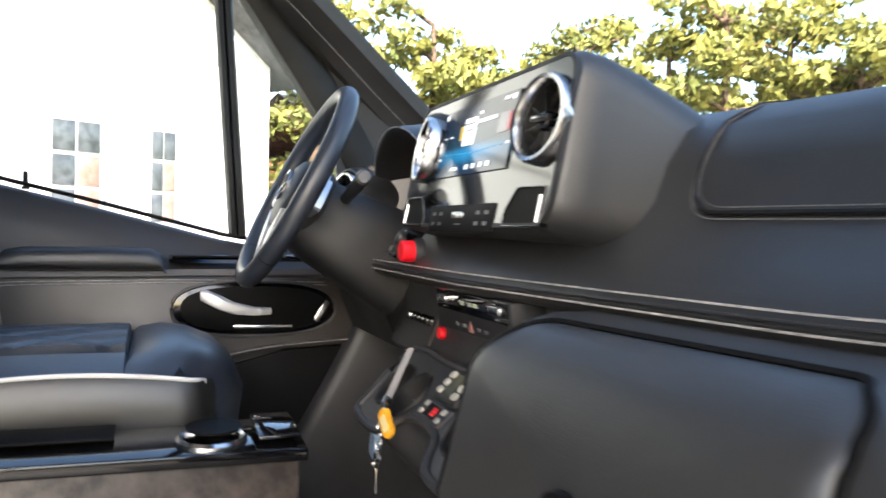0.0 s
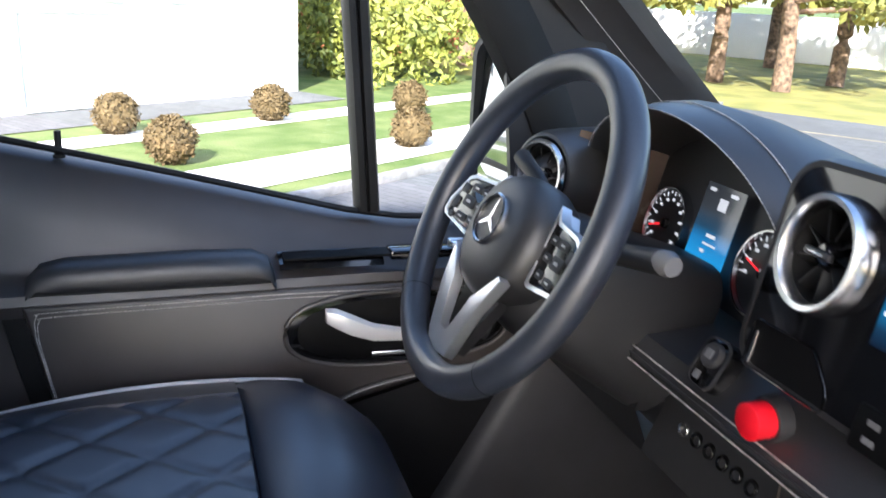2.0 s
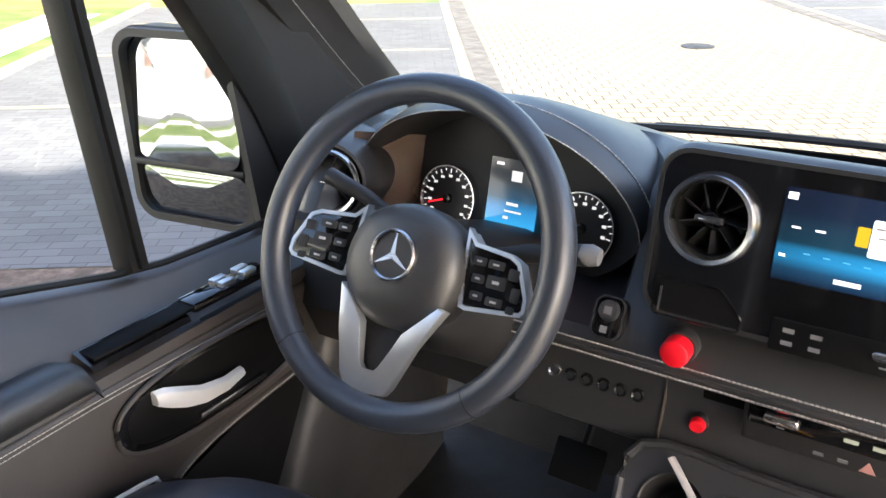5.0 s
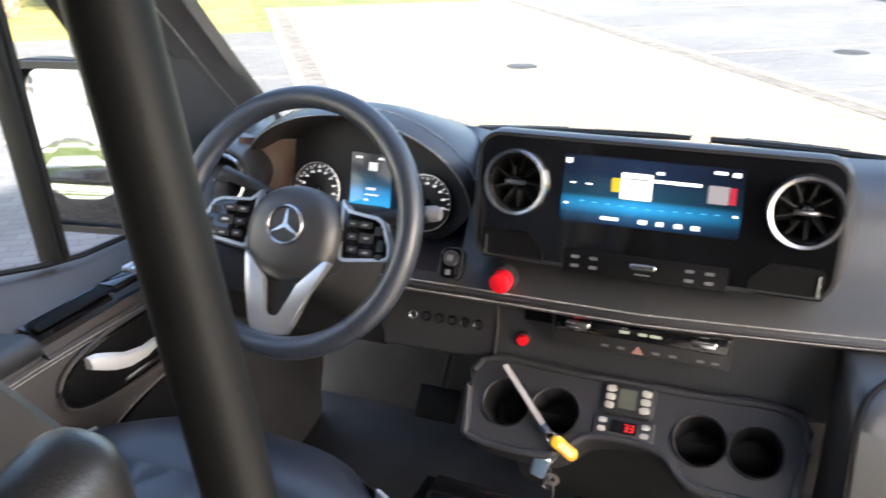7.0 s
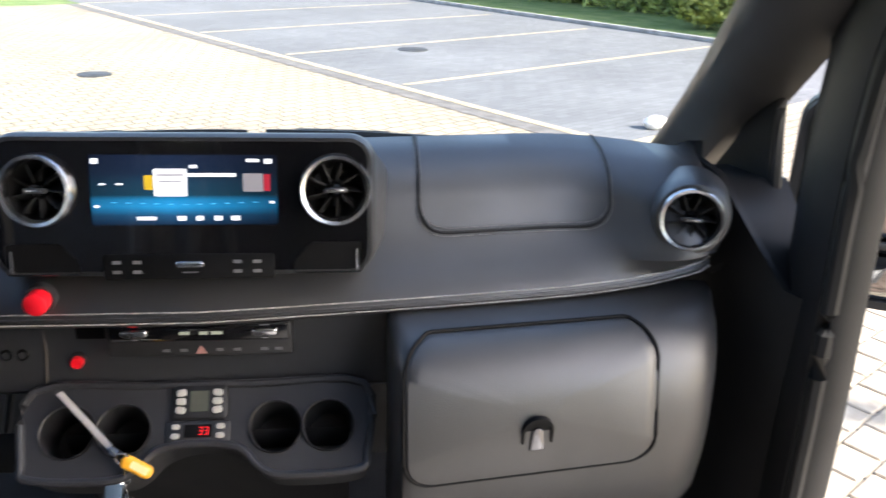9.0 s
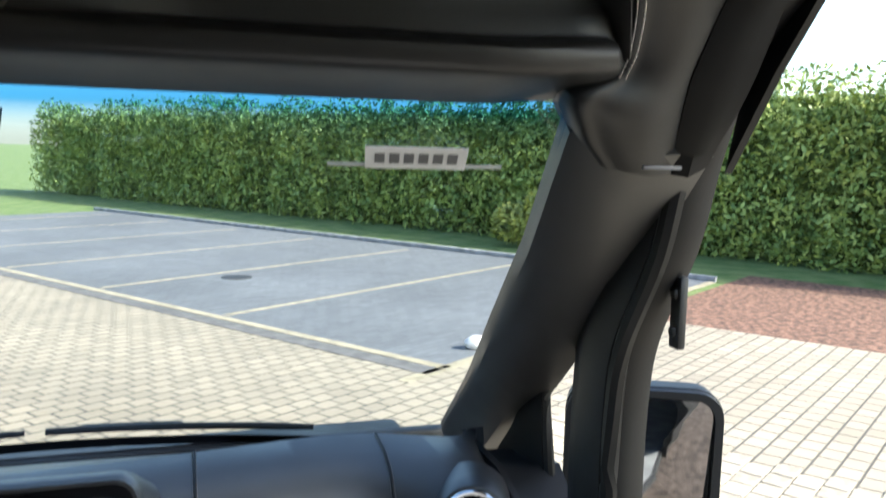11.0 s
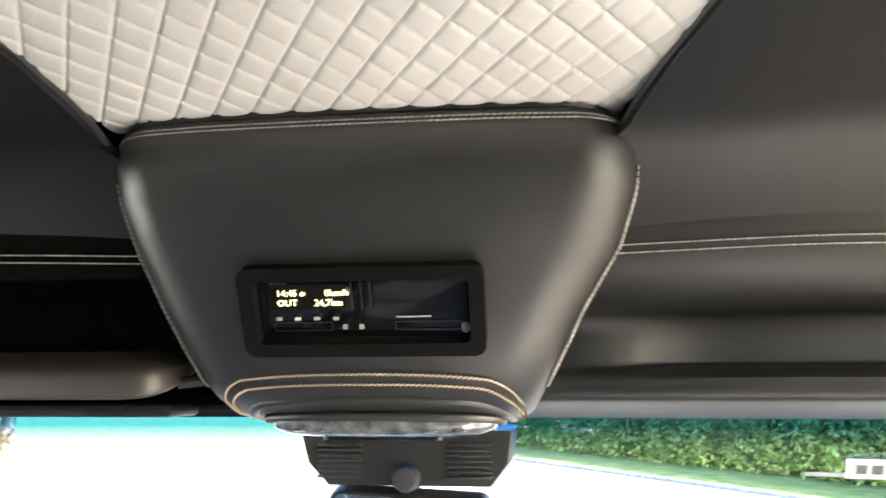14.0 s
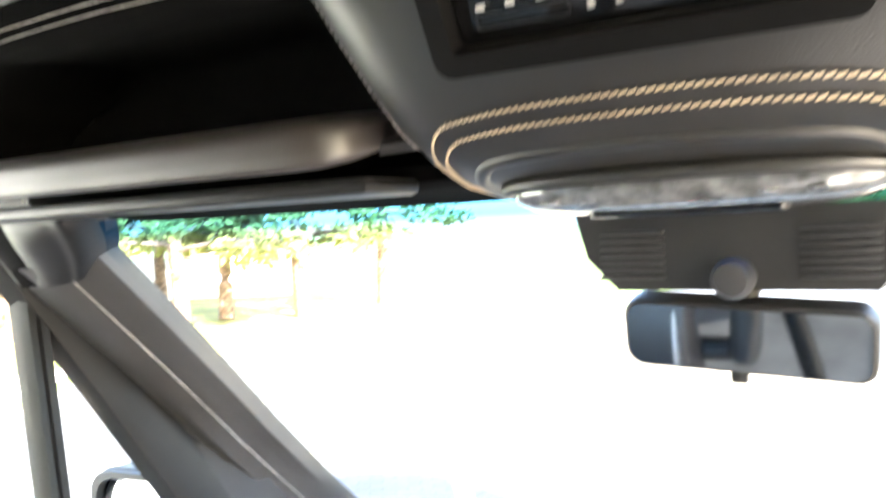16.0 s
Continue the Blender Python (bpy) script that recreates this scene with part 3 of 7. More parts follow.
def far_house():
    c = W(-17, 20)
    t = thing("far_house", "red timber house behind the trees", "house", at=c)
    inv = Matrix.Translation(-c) @ OUT
    for nm, bm, m in (("wall", box((-17, 20, GZ + 1.6), (6, 8, 3.4), 0), M_BRICK_RED), ("roof", loft([[(-13.6, 15.5, GZ + 3.2), (-13.6, 24.5, GZ + 3.2)], [(-17, 15.5, GZ + 5.2), (-17, 24.5, GZ + 5.2)], [(-20.4, 15.5, GZ + 3.2), (-20.4, 24.5, GZ + 3.2)]]), M_ROOF), ("window", box((-13.98, 19.0, GZ + 1.7), (0.08, 0.9, 1.0), 0.01), M_WALL_WHITE)):
        bm.transform(inv)
        part(nm, bm, m, t)


far_house()
tagged(part("fence", box((-18, 27.5, GZ + 0.7), (30, 0.08, 1.4), 0.01, OUT), M_WALL_WHITE), "long low white boundary wall behind the pines", "wall", kind="structure")
st = thing("white_stone", "rough white stone lying at the paving edge", "stone", at=(3.18, 6.68, GZ))
part("stone", ellipsoid((0, 0, 0.06), (0.13, 0.09, 0.075), None, 9, 6), M_GRAVEL, st)

# ---- van shell ----
# unseen floors' pale grey, set by the sunlight they should bounce
M_REARFLOOR = mat("bounce_grey_floor", (0.32, 0.305, 0.285), 0.6, grain=0.2, grain_size=0.01)


def wall(name, bm, m, label, cat):
    return tagged(part(name, bm, m), label, cat, kind="structure")


wall("floor", joined(box((0, -0.35, 0.16), (1.78, 2.3, 0.06), 0.01), box((0, 0.62, 0.36), (1.78, 0.06, 0.5), 0.01, Matrix.Translation((0, 0.62, 0.36)) @ Matrix.Rotation(radians(-30), 4, "X") @ Matrix.Translation((0, -0.62, -0.36)))), M_FLOOR, "ribbed black rubber floor of the cab", "floor")
# unseen pale patch added to throw sunlight up onto the cab's trim
wall("entrance_floor", box((0.5, -0.93, 0.193), (0.72, 1.2, 0.012), 0.003), M_REARFLOOR, "unseen pale floor added to bounce sunlight into the cab", "floor")
wall("bulkhead", box((0, 0.74, 0.52), (1.8, 0.04, 0.56), 0.01), M_PLASTIC, "black bulkhead below the windscreen", "bulkhead")
# closed passenger compartment behind the camera, unseen, added to shape the cab's light
wall("rear_floor", box((0, -3.4, 0.16), (1.78, 3.8, 0.06)), M_REARFLOOR, "unseen grey floor of the passenger compartment", "floor")
for sg, nm, y0 in ((-1, "left", -1.1), (1, "right", -1.3)):
    wall("side_wall_" + nm, box((sg * 0.9, (y0 - 5.3) / 2, 0.5), (0.06, y0 + 5.3, 0.7)), M_LEATHER_ROOF, "unseen dark lower side wall, added to limit light from behind", "wall")
    for k, y in enumerate((-2.6, -3.9, -5.2)):
        wall("side_post_" + nm, box((sg * 0.9, y, 1.3), (0.06, 0.14, 0.96)), M_LEATHER_ROOF, "unseen dark window post, added to limit light from behind", "wall")
for sg, nm, y0 in ((-1, "left", -1.34), (1, "right", -1.3)):
    wall("window_rear_" + nm, box((sg * 0.895, (y0 - 5.27) / 2, 1.3), (0.006, abs(-5.27 - y0), 0.96)), M_TINT, "unseen tinted side glazing, added to dim light from behind", "window")
wall("side_post_left", box((-0.9, -1.2, 1.31), (0.06, 0.3, 0.9)), M_LEATHER_ROOF, "dark trimmed door post", "wall")
wall("rear_wall", box((0, -5.3, 1.0), (1.86, 0.06, 1.8), 0.01), M_LEATHER_ROOF, "unseen dark rear wall, added to keep light out", "wall")


def bez2(a, b, c, n=10):
    a, b, c = Vector(a), Vector(b), Vector(c)
    return [a * (1 - t) ** 2 + b * 2 * t * (1 - t) + c * t * t for t in (i / n for i in range(n + 1))]


# windscreen: gently bowed sheet from the cowl to the roof edge
def ws_point(x, t, off=0.0):
    """x across, t from foot (0) to top (1)."""
    bow = 0.17 * (x / 0.85) ** 2
    y = 0.70 + (-0.25 - 0.70) * t - bow * (1 - 0.7 * t)
    z = 0.875 + (1.512 - 0.875) * t - 0.015 * (x / 0.85) ** 2
    return Vector((x * (1 - 0.07 * t), y + off * 0.55, z + off * 0.83))


ws = part("windscreen", loft([[ws_point(-0.9 + 1.8 * i / 24, -0.09 + 1.09 * j / 12) for i in range(25)] for j in range(13)]), M_WINDSCREEN)
tagged(ws, "large clear windscreen with a blue shade band at its top", "windscreen", kind="structure")
ws.visible_shadow = False
# black painted border of the windscreen
wall("windscreen_foot_border", shell([[ws_point(-0.9 + 1.8 * i / 24, q, -0.004) for i in range(25)] for q in (-0.13, -0.1, -0.075)], 0.003), M_BLACK, "black painted lower edge of the windscreen", "windscreen edge")


# pillar trims beside the windscreen
def a_pillar(sgn, name, edge):
    rows = []
    for k in range(13):
        t = 0.97 * k / 12
        inn = ws_point(sgn * float(np.interp(t, (0, 0.28, 0.48, 0.74, 1.0), edge)), t * 1.0, -0.012)
        out = Vector((sgn * (0.905 - 0.045 * t), inn.y - 0.10 + 0.10 * t * t, inn.z - 0.02))
        mid = (inn + out) / 2 + Vector((0, -0.035 * (1 - 0.5 * t), -0.012))
        q1 = Vector((inn.x + sgn * 0.012, inn.y - 0.035, inn.z + 0.004))
        back = Vector((sgn * (0.91 - 0.045 * t), inn.y + 0.02, inn.z + 0.03))
        rows.append([back, inn + Vector((0, 0.02, 0.02)), inn, q1, mid, out, out + Vector((sgn * 0.012, 0.02, 0.01))])
    if sgn < 0:
        line_ = [r[3].lerp(r[4], 0.35) + Vector((0.003, -0.003, 0)) for r in rows]
        tagged(part("pillar_seam", stitches(line_, 0.0055, 0.0042, 0.0008), M_THREAD), "light stitching along the windscreen pillar", "stitching", kind="structure")
    return wall(name, loft(rows, True, True), M_PILLAR, "dark grey leather trimmed windscreen pillar", "pillar")


a_pillar(-1, "pillar_left", (0.895, 0.87, 0.843, 0.795, 0.745))
a_pillar(1, "pillar_right", (0.818, 0.81, 0.792, 0.77, 0.73))
# passenger side: black post and sealed rim of the open doorway, with a small fixed corner light before it
RIM = [(0.88, -0.09, 0.16), (0.88, -0.088, 0.6), (0.88, -0.078, 0.8), (0.878, -0.074, 0.95), (0.876, -0.08, 1.1), (0.87, -0.11, 1.2), (0.866, -0.19, 1.33), (0.862, -0.235, 1.45), (0.86, -0.285, 1.54), (0.858, -0.378, 1.618), (0.855, -0.438, 1.66), (0.85, -0.518, 1.698), (0.845, -0.738, 1.72), (0.845, -1.0, 1.72)]
rim = smooth_path(RIM, 5)
rows = []
for k, p in enumerate(rim):
    f = min(1, max(0, (p.z - 1.05) / 0.3))
    w = 0.125
    rows.append([p + Vector(v) for v in ((0.05, w, 0), (-0.012, w, 0.0), (-0.03, w * 0.55, 0), (-0.022, 0.012, 0), (-0.004, 0, 0), (0.02, -0.004, 0), (0.05, 0.01, 0))])
wall("door_post_right", loft(rows, True, True), M_POST, "black plastic post beside the open doorway", "door post")
wall("seal_right", tube([p + Vector((-0.012, 0.0, 0)) for p in rim], 0.013, 8), M_RUBBER, "black rubber seal of the doorway", "door seal")
# lower cheek between dashboard end and post
wall("cheek_right", shell([[Vector((0.79, 0.32, 0.16 + 0.78 * k / 6)), Vector((0.80, 0.16, 0.16 + 0.77 * k / 6)), Vector((0.82, 0.08, 0.16 + 0.71 * k / 6)), Vector((0.85, 0.0, 0.16 + 0.64 * k / 6)), Vector((0.885, -0.07, 0.16 + 0.64 * k / 6))] for k in range(7)], 0.012), M_POST, "black plastic cheek at the dashboard end", "door trim")
# black corner panel between the driver's window and the pillar
def corner_panel(sgn, name, y0, label):
    """Black trim between the side window and the windscreen pillar."""
    rows = []
    for z in (0.5, 0.65, 0.80, 0.88, 0.96, 1.05, 1.13, 1.22):
        t = max(0, (z - 0.80) / 0.42)
        ya, yb = y0 - 0.05 * t, max(y0 - 0.04 * t, 0.42 - 0.40 * t)
        rows.append([Vector((sgn * (0.885 - 0.012 * q), ya + (yb - ya) * q, z)) for q in (0, 0.25, 0.5, 0.75, 1.0)])
    return wall(name, shell(rows, 0.014), M_PLASTIC, label, "corner panel")


corner_panel(-1, "corner_panel_left", 0.04, "black plastic corner panel beside the driver's window")
# passenger side: the panel leaves a narrow corner light with a rounded foot
rows = []
for z, y in ((0.5, 0.0), (0.65, 0.0), (0.785, 0.01), (0.80, 0.07), (0.815, 0.1), (0.84, 0.122), (0.868, 0.139), (0.91, 0.153), (0.955, 0.164), (1.05, 0.175), (1.125, 0.15), (1.19, 0.105), (1.25, 0.05)):
    yb = max(y + 0.03, 0.42 - 0.95 * max(0, z - 0.80))
    rows.append([Vector((0.885 - 0.012 * q, y + (yb - y) * q, z)) for q in (0, 0.25, 0.5, 0.75, 1.0)])
wall("corner_panel_right", shell(rows, 0.014), M_BLACK, "black plastic corner panel beside the small fixed light", "corner panel")
# filler between dashboard end, cheek and corner panel
ft = [(0.85, 0.0, 0.80), (0.82, 0.08, 0.868), (0.80, 0.16, 0.925), (0.79, 0.28, 0.915)]
wall("dash_end_filler", shell([[Vector((x - 0.01, y, z)), Vector((0.5 * x + 0.45, y, z - 0.004)), Vector((0.905, y, z - 0.002))] for x, y, z in ft], 0.01), M_POST, "black plastic filler beside the dashboard end", "door trim")
# fixed corner light frame between pillar and post
for nm, grow, r in (("corner_light_frame", 0.0, 0.010), ("corner_light_seal", 0.03, 0.008)):
    loop = [(0.884, 0.06 - grow * 0.3, 0.806 - grow), (0.884, 0.09 + grow * 0.4, 0.81 - grow * 0.9), (0.884, 0.122 + grow, 0.84 - grow * 0.5), (0.884, 0.142 + grow, 0.88), (0.883, 0.164 + grow, 0.955), (0.88, 0.175 + grow, 1.05), (0.876, 0.15 + grow, 1.125), (0.872, 0.105 + grow, 1.19), (0.87, 0.045 + grow, 1.25)]
    wall(nm, tube(smooth_path(loop + ([(0.874, 0.04, 1.16), (0.882, 0.045, 1.05), (0.884, 0.05, 0.93), (0.884, 0.048, 0.83)] if not grow else []), 6, not grow), r, 8, not grow), M_RUBBER, "black rubber frame of the small corner window", "window frame")
# hinge plate on the post
wall("hinge_plate", joined(box((0.9, -0.168, 1.25), (0.012, 0.022, 0.095), 0.003), box((0.893, -0.168, 1.275), (0.008, 0.012, 0.012), 0.003), box((0.893, -0.168, 1.225), (0.008, 0.012, 0.012), 0.003)), M_PLASTIC, "black steel hinge plate on the door post", "hinge")

# ---- roof lining ----
TIP = ((-0.217, -0.525, 1.742), (0.222, -0.525, 1.742))


def liner_z(y):
    """Height of the roof lining along the cab: flat, then rolling down to the stitched tray edge."""
    return float(np.interp(-y, (0.44, 0.452, 0.475, 0.5, 0.525, 0.555, 0.6, 0.68, 0.8), (1.638, 1.656, 1.692, 1.722, 1.741, 1.75, 1.758, 1.768, 1.772)))


def hem(sgn, y):
    """Half width of the white roof middle, which widens backwards on the passenger side."""
    return 0.222 + (0.27 if sgn > 0 else -0.06) * max(0.0, min(0.5, -0.525 - y))


def side_liner(sgn, name):
    """Black leather roof side, from the white middle out to the shoulder over the door."""
    rows = []
    for k in range(49):
        y = -0.45 - 1.5 * (k / 48) ** 1.6
        edge = hem(sgn, y) - 0.03 * max(0, min(1, (y + 0.525) / 0.02))
        zt = liner_z(y)
        row = [(edge + (0.60 - edge) * q, zt + 0.003 * math.sin(math.pi * q)) for q in (0, 0.2, 0.4, 0.6, 0.8, 1)] + [(0.625, zt + 0.004), (0.65, zt + 0.014)]
        rows.append([Vector((sgn * x, y, z)) for x, z in row])
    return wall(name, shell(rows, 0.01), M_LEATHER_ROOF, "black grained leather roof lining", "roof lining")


side_liner(-1, "ceiling_left")
side_liner(1, "ceiling_right")


def header(sgn, name):
    """The recessed tray over the windscreen, from the stitched edge down to the glass."""
    rows = []
    if sgn > 0:
        prof = [(-0.478, 1.703), (-0.455, 1.655), (-0.436, 1.632), (-0.40, 1.615), (-0.365, 1.607), (-0.345, 1.588), (-0.34, 1.562), (-0.342, 1.545), (-0.352, 1.538), (-0.354, 1.53), (-0.345, 1.524), (-0.29, 1.514), (-0.245, 1.505)]
    else:
        prof = [(-0.478, 1.703), (-0.455, 1.655), (-0.438, 1.644), (-0.40, 1.648), (-0.34, 1.652), (-0.30, 1.64), (-0.285, 1.60), (-0.29, 1.56), (-0.31, 1.535), (-0.33, 1.52), (-0.32, 1.515), (-0.28, 1.511), (-0.245, 1.505)]
    for k in range(19):
        t = k / 18
        x = 0.12 + t * 0.584
        e = max(0, (t - 0.8) / 0.2)
        w = min(1, max(0, (0.3 - t) / 0.14))
        row = []
        for i, (y, z) in enumerate(prof):
            deep = 0.026 * (i in (4, 5, 6, 7)) * (1 - e) * (1 - w)
            row.append(Vector((sgn * x, y + deep * 0.9 + 0.02 * e * (i > 0) - 0.075 * x * x * min(1, max(0, (i - 2) / 4)), z + deep * 0.1 + 0.01 * e)))
        # the tray's end follows the stitched curve
        if x > 0.593:
            ys_, zs_ = (float(np.interp(x, (0.593, 0.644, 0.684, 0.704), q)) for q in ((-0.452, -0.425, -0.385, -0.345), (1.642, 1.625, 1.598, 1.553)))
            row = [Vector((p.x, max(p.y, ys_ + 0.002 * i), min(p.z, zs_ - 0.002 * i))) for i, p in enumerate(row)]
        rows.append(smooth_path(row, 3))
    return wall(name, shell(rows, 0.008), M_LEATHER_ROOF if sgn > 0 else M_SHELF_SHADE, "black leather overhead tray above the windscreen" if sgn > 0 else "deep overhead shelf behind the sun visor, its shade painted black", "roof tray")


header(1, "header_right")
header(-1, "header_left")


def corner_trim(sgn, name):
    """Soft shoulder that runs from the roof lining over the doorway down into the windscreen pillar."""
    inner = smooth_path([(0.60, y, liner_z(y) - 0.001) for y in (-1.5, -1.0, -0.75, -0.65, -0.57, -0.52, -0.485)] + [(0.602, -0.462, 1.664), (0.616, -0.443, 1.638), (0.648, -0.424, 1.624), (0.686, -0.385, 1.598), (0.704, -0.345, 1.553), (0.700, -0.332, 1.527), (0.66, -0.328, 1.502), (0.688, -0.29, 1.466), (0.728, -0.26, 1.437)], 4)
    outer = smooth_path([(0.838, -1.5, 1.712), (0.838, -1.0, 1.712), (0.836, -0.78, 1.71), (0.828, -0.7, 1.708), (0.818, -0.62, 1.704), (0.806, -0.55, 1.698), (0.80, -0.50, 1.688), (0.797, -0.465, 1.666), (0.796, -0.435, 1.645), (0.794, -0.405, 1.622), (0.792, -0.375, 1.597), (0.788, -0.352, 1.556), (0.786, -0.335, 1.526), (0.795, -0.308, 1.488), (0.809, -0.28, 1.457), (0.82, -0.26, 1.431)], 4)
    rows, strip = [], []
    dn = Vector((0, -0.8, -0.6))
    for k, (a, b) in enumerate(zip(inner, outer)):
        f = min(1, max(0, (k - 16) / 20))
        f = f * f * (3 - 2 * f)
        w = (b - a).length
        drop = 0.038
        roof = [a + Vector((-0.04, 0, 0.006)), a, a + Vector((0.03, 0, -0.004)), a + Vector((0.065, 0, -drop * 0.5)), a + Vector((0.10, 0, -drop)), a + Vector((0.15, 0, -drop - 0.008)), b, b + Vector((0.01, 0, 0.012))]
        post = [a - dn * 0.05 + Vector((-0.012, 0, 0)), a, a.lerp(b, 0.18) + dn * w * 0.05, a.lerp(b, 0.38) + dn * w * 0.1, a.lerp(b, 0.6) + dn * w * 0.12, a.lerp(b, 0.82) + dn * w * 0.08, b, b - dn * 0.012 + Vector((0.008, 0, 0))]
        ctl = [p.lerp(q, f) for p, q in zip(roof, post)]
        rows.append([Vector((sgn * q.x, q.y, q.z)) for q in smooth_path(ctl, 4)])
        o = Vector((0.855, b.y, b.z + 0.012 + 0.01 * (1 - f)))
        strip.append([Vector((sgn * q.x, q.y, q.z)) for q in (b - dn * 0.006, b.lerp(o, 0.35) + dn * 0.004, b.lerp(o, 0.7) + dn * 0.002, o)])
    wall("door_" + name, shell(strip, 0.01), M_BLACK, "black door frame trim beside the roof shoulder", "door trim")
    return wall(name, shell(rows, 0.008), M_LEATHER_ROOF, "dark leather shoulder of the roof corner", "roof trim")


corner_trim(1, "trim_right")
corner_trim(-1, "trim_left")
# painted skin over the windscreen head and along both roof edges
rows = []
for i in range(25):
    q = ws_point(-0.7 + 1.4 * i / 24, 0.995, 0.012)
    rows.append([q, q + Vector((0, -0.015, 0.12)), q + Vector((0, -0.09, 0.24)), q + Vector((0, -0.3, 0.36))])
wall("roof_front", shell(rows, 0.01), M_RUBBER, "black sealed roof front above the windscreen", "roof")
for sgn, nm in ((-1, "left"), (1, "right")):
    low = [(-0.25, 1.43), (-0.325, 1.54), (-0.39, 1.62), (-0.45, 1.665), (-0.53, 1.70), (-0.75, 1.72), (-1.0, 1.72), (-2.2, 1.72)]
    wall("roof_side_" + nm, shell([[Vector((sgn * 0.905, y, z)), Vector((sgn * 0.905, y - 0.03, max(z + 0.03, 1.6 if y > -0.3 else 1.78))), Vector((sgn * 0.9, y - 0.08, max(z + 0.05, 1.7 if y > -0.3 else 1.88)))] for y, z in low], 0.01), M_RUBBER, "black roof side rail", "roof")
# roof skin over everything
wall("roof", box((0, -2.85, 1.95), (1.86, 4.9, 0.24), 0.08), M_PAINT_WHITE, "white van roof over the cab", "roof")


# white quilted middle: diamonds as real relief
def quilt(y0, y1, nx, ny, deep):
    rows = []
    for j in range(ny):
        y = y0 + (y1 - y0) * (j / (ny - 1))
        lo, hi = -hem(-1, y), hem(1, y)
        row = []
        for i in range(nx):
            x = lo + (hi - lo) * i / (nx - 1)
            a, b = (x + (y + 0.525) * 0.62) / 0.033, (x - (y + 0.525) * 0.62) / 0.033
            da, db = abs((a % 1) - 0.5) * 2, abs((b % 1) - 0.5) * 2
            h = (1 - da ** 9) * (1 - db ** 9) * (1 - 0.25 * da * da) * (1 - 0.25 * db * db)
            pucker = 0.0008 * math.sin(a * 31) * (da > 0.85) + 0.0008 * math.sin(b * 31) * (db > 0.85)
            z = 1.757 - deep * h + pucker + 0.02 * min(1, max(0, (-0.55 - y) / 0.3))
            row.append((x, y, z))
        rows.append(row)
    return rows


wall("ceiling_middle", joined(loft(quilt(-0.515, -0.96, 361, 240, 0.0026)), loft(quilt(-0.96, -2.05, 41, 41, 0.004))), M_QUILT, "white diamond quilted leather roof middle", "ceiling")

# ---- dashboard ----
dash = thing("dashboard", "black leather covered van dashboard with grey double stitching", "dashboard", at=(0, 0, 0))
DPROF = [(0.72, 0.795), (0.55, 0.855), (0.42, 0.9), (0.30, 0.942), (0.20, 0.97), (0.14, 0.962), (0.10, 0.94), (0.08, 0.905), (0.068, 0.87), (0.047, 0.838), (0.022, 0.814), (0.002, 0.796), (-0.009, 0.783), (-0.014, 0.774), (-0.01, 0.765), (0.0, 0.759), (0.03, 0.757)]


def dash_row(x):
    """One profile of the dashboard; the ends curl back, and the driver's side is hollowed for the gauges."""
    out = []
    e = max(0, (abs(x) - 0.45) / 0.3)
    curl = 0.30 * max(0, (-x - 0.715) / 0.085) ** 2 + 0.28 * max(0, (x - 0.76) / 0.055) ** 2
    bulge = (0.072 if x > 0 else 0.08) * math.exp(-((abs(x) - 0.715) / (0.09 if x > 0 else 0.072)) ** 2)
    back = 0.1 * max(0, x) + 0.05 * max(0, x) ** 2
    hollow = max(0, 1 - (abs(x + 0.49) / 0.2) ** 6) if abs(x + 0.49) < 0.2 else 0
    for i, (y, z) in enumerate(DPROF):
        zz = z + (0.036 * e ** 1.5 if x < 0 else 0.022 * e ** 3) * (9 <= i) - 0.02 * min(1, e) ** 2 * (i < 8)
        yy = y - 0.1 * (x / 0.85) ** 2 * (i < 3) * (3 - i) / 3
        if 4 <= i <= 10:
            yy -= 0.03 * min(1, e) ** 2 * (1 - hollow)
        if hollow and 4 <= i <= 10:
            yy = yy + (0.235 - yy) * hollow
        yy += (curl + back) * (i > 3) - bulge * (0, 0, 0, 0.05, 0.25, 0.6, 0.9, 1, 1, 0.95, 0.65, 0.25, 0, 0, 0, 0, 0)[i]
        if 4 <= i <= 8:
            yy = min(yy, out[-1][1] - 0.004)
        out.append((x, yy, zz))
    return out


part("upper_pad", loft([dash_row(-0.8 + 1.615 * k / 110) for k in range(111)]), M_LEATHER, dash)
# fascia below the fold
def fascia_row(x):
    return [(x, 0.035, 0.762), (x, 0.045, 0.757), (x, 0.05, 0.752), (x, 0.047, 0.70), (x, 0.028, 0.655), (x, 0.026, 0.645), (x, 0.035, 0.637), (x, 0.06, 0.63), (x, 0.2, 0.61)]


part("lower_fascia", loft([fascia_row(-0.42 + 0.70 * k / 20) for k in range(21)]), M_LEATHER, dash)


# glovebox unit on the passenger side
def unit_back(x):
    return 0.13 * (x - 0.28)


def unit_row(x, f=1.0, e=0.0):
    pr = [(0.06, 0.765), (-0.02, 0.764), (-0.05, 0.757), (-0.082, 0.735), (-0.105, 0.70), (-0.118, 0.65), (-0.122, 0.59), (-0.115, 0.53), (-0.1, 0.47), (-0.06, 0.41), (0.0, 0.36), (0.1, 0.30)]
    return [(x, 0.06 + (y - 0.06) * f + unit_back(x), 0.56 + (z - 0.56) * (1 - 0.04 * e)) for y, z in pr]


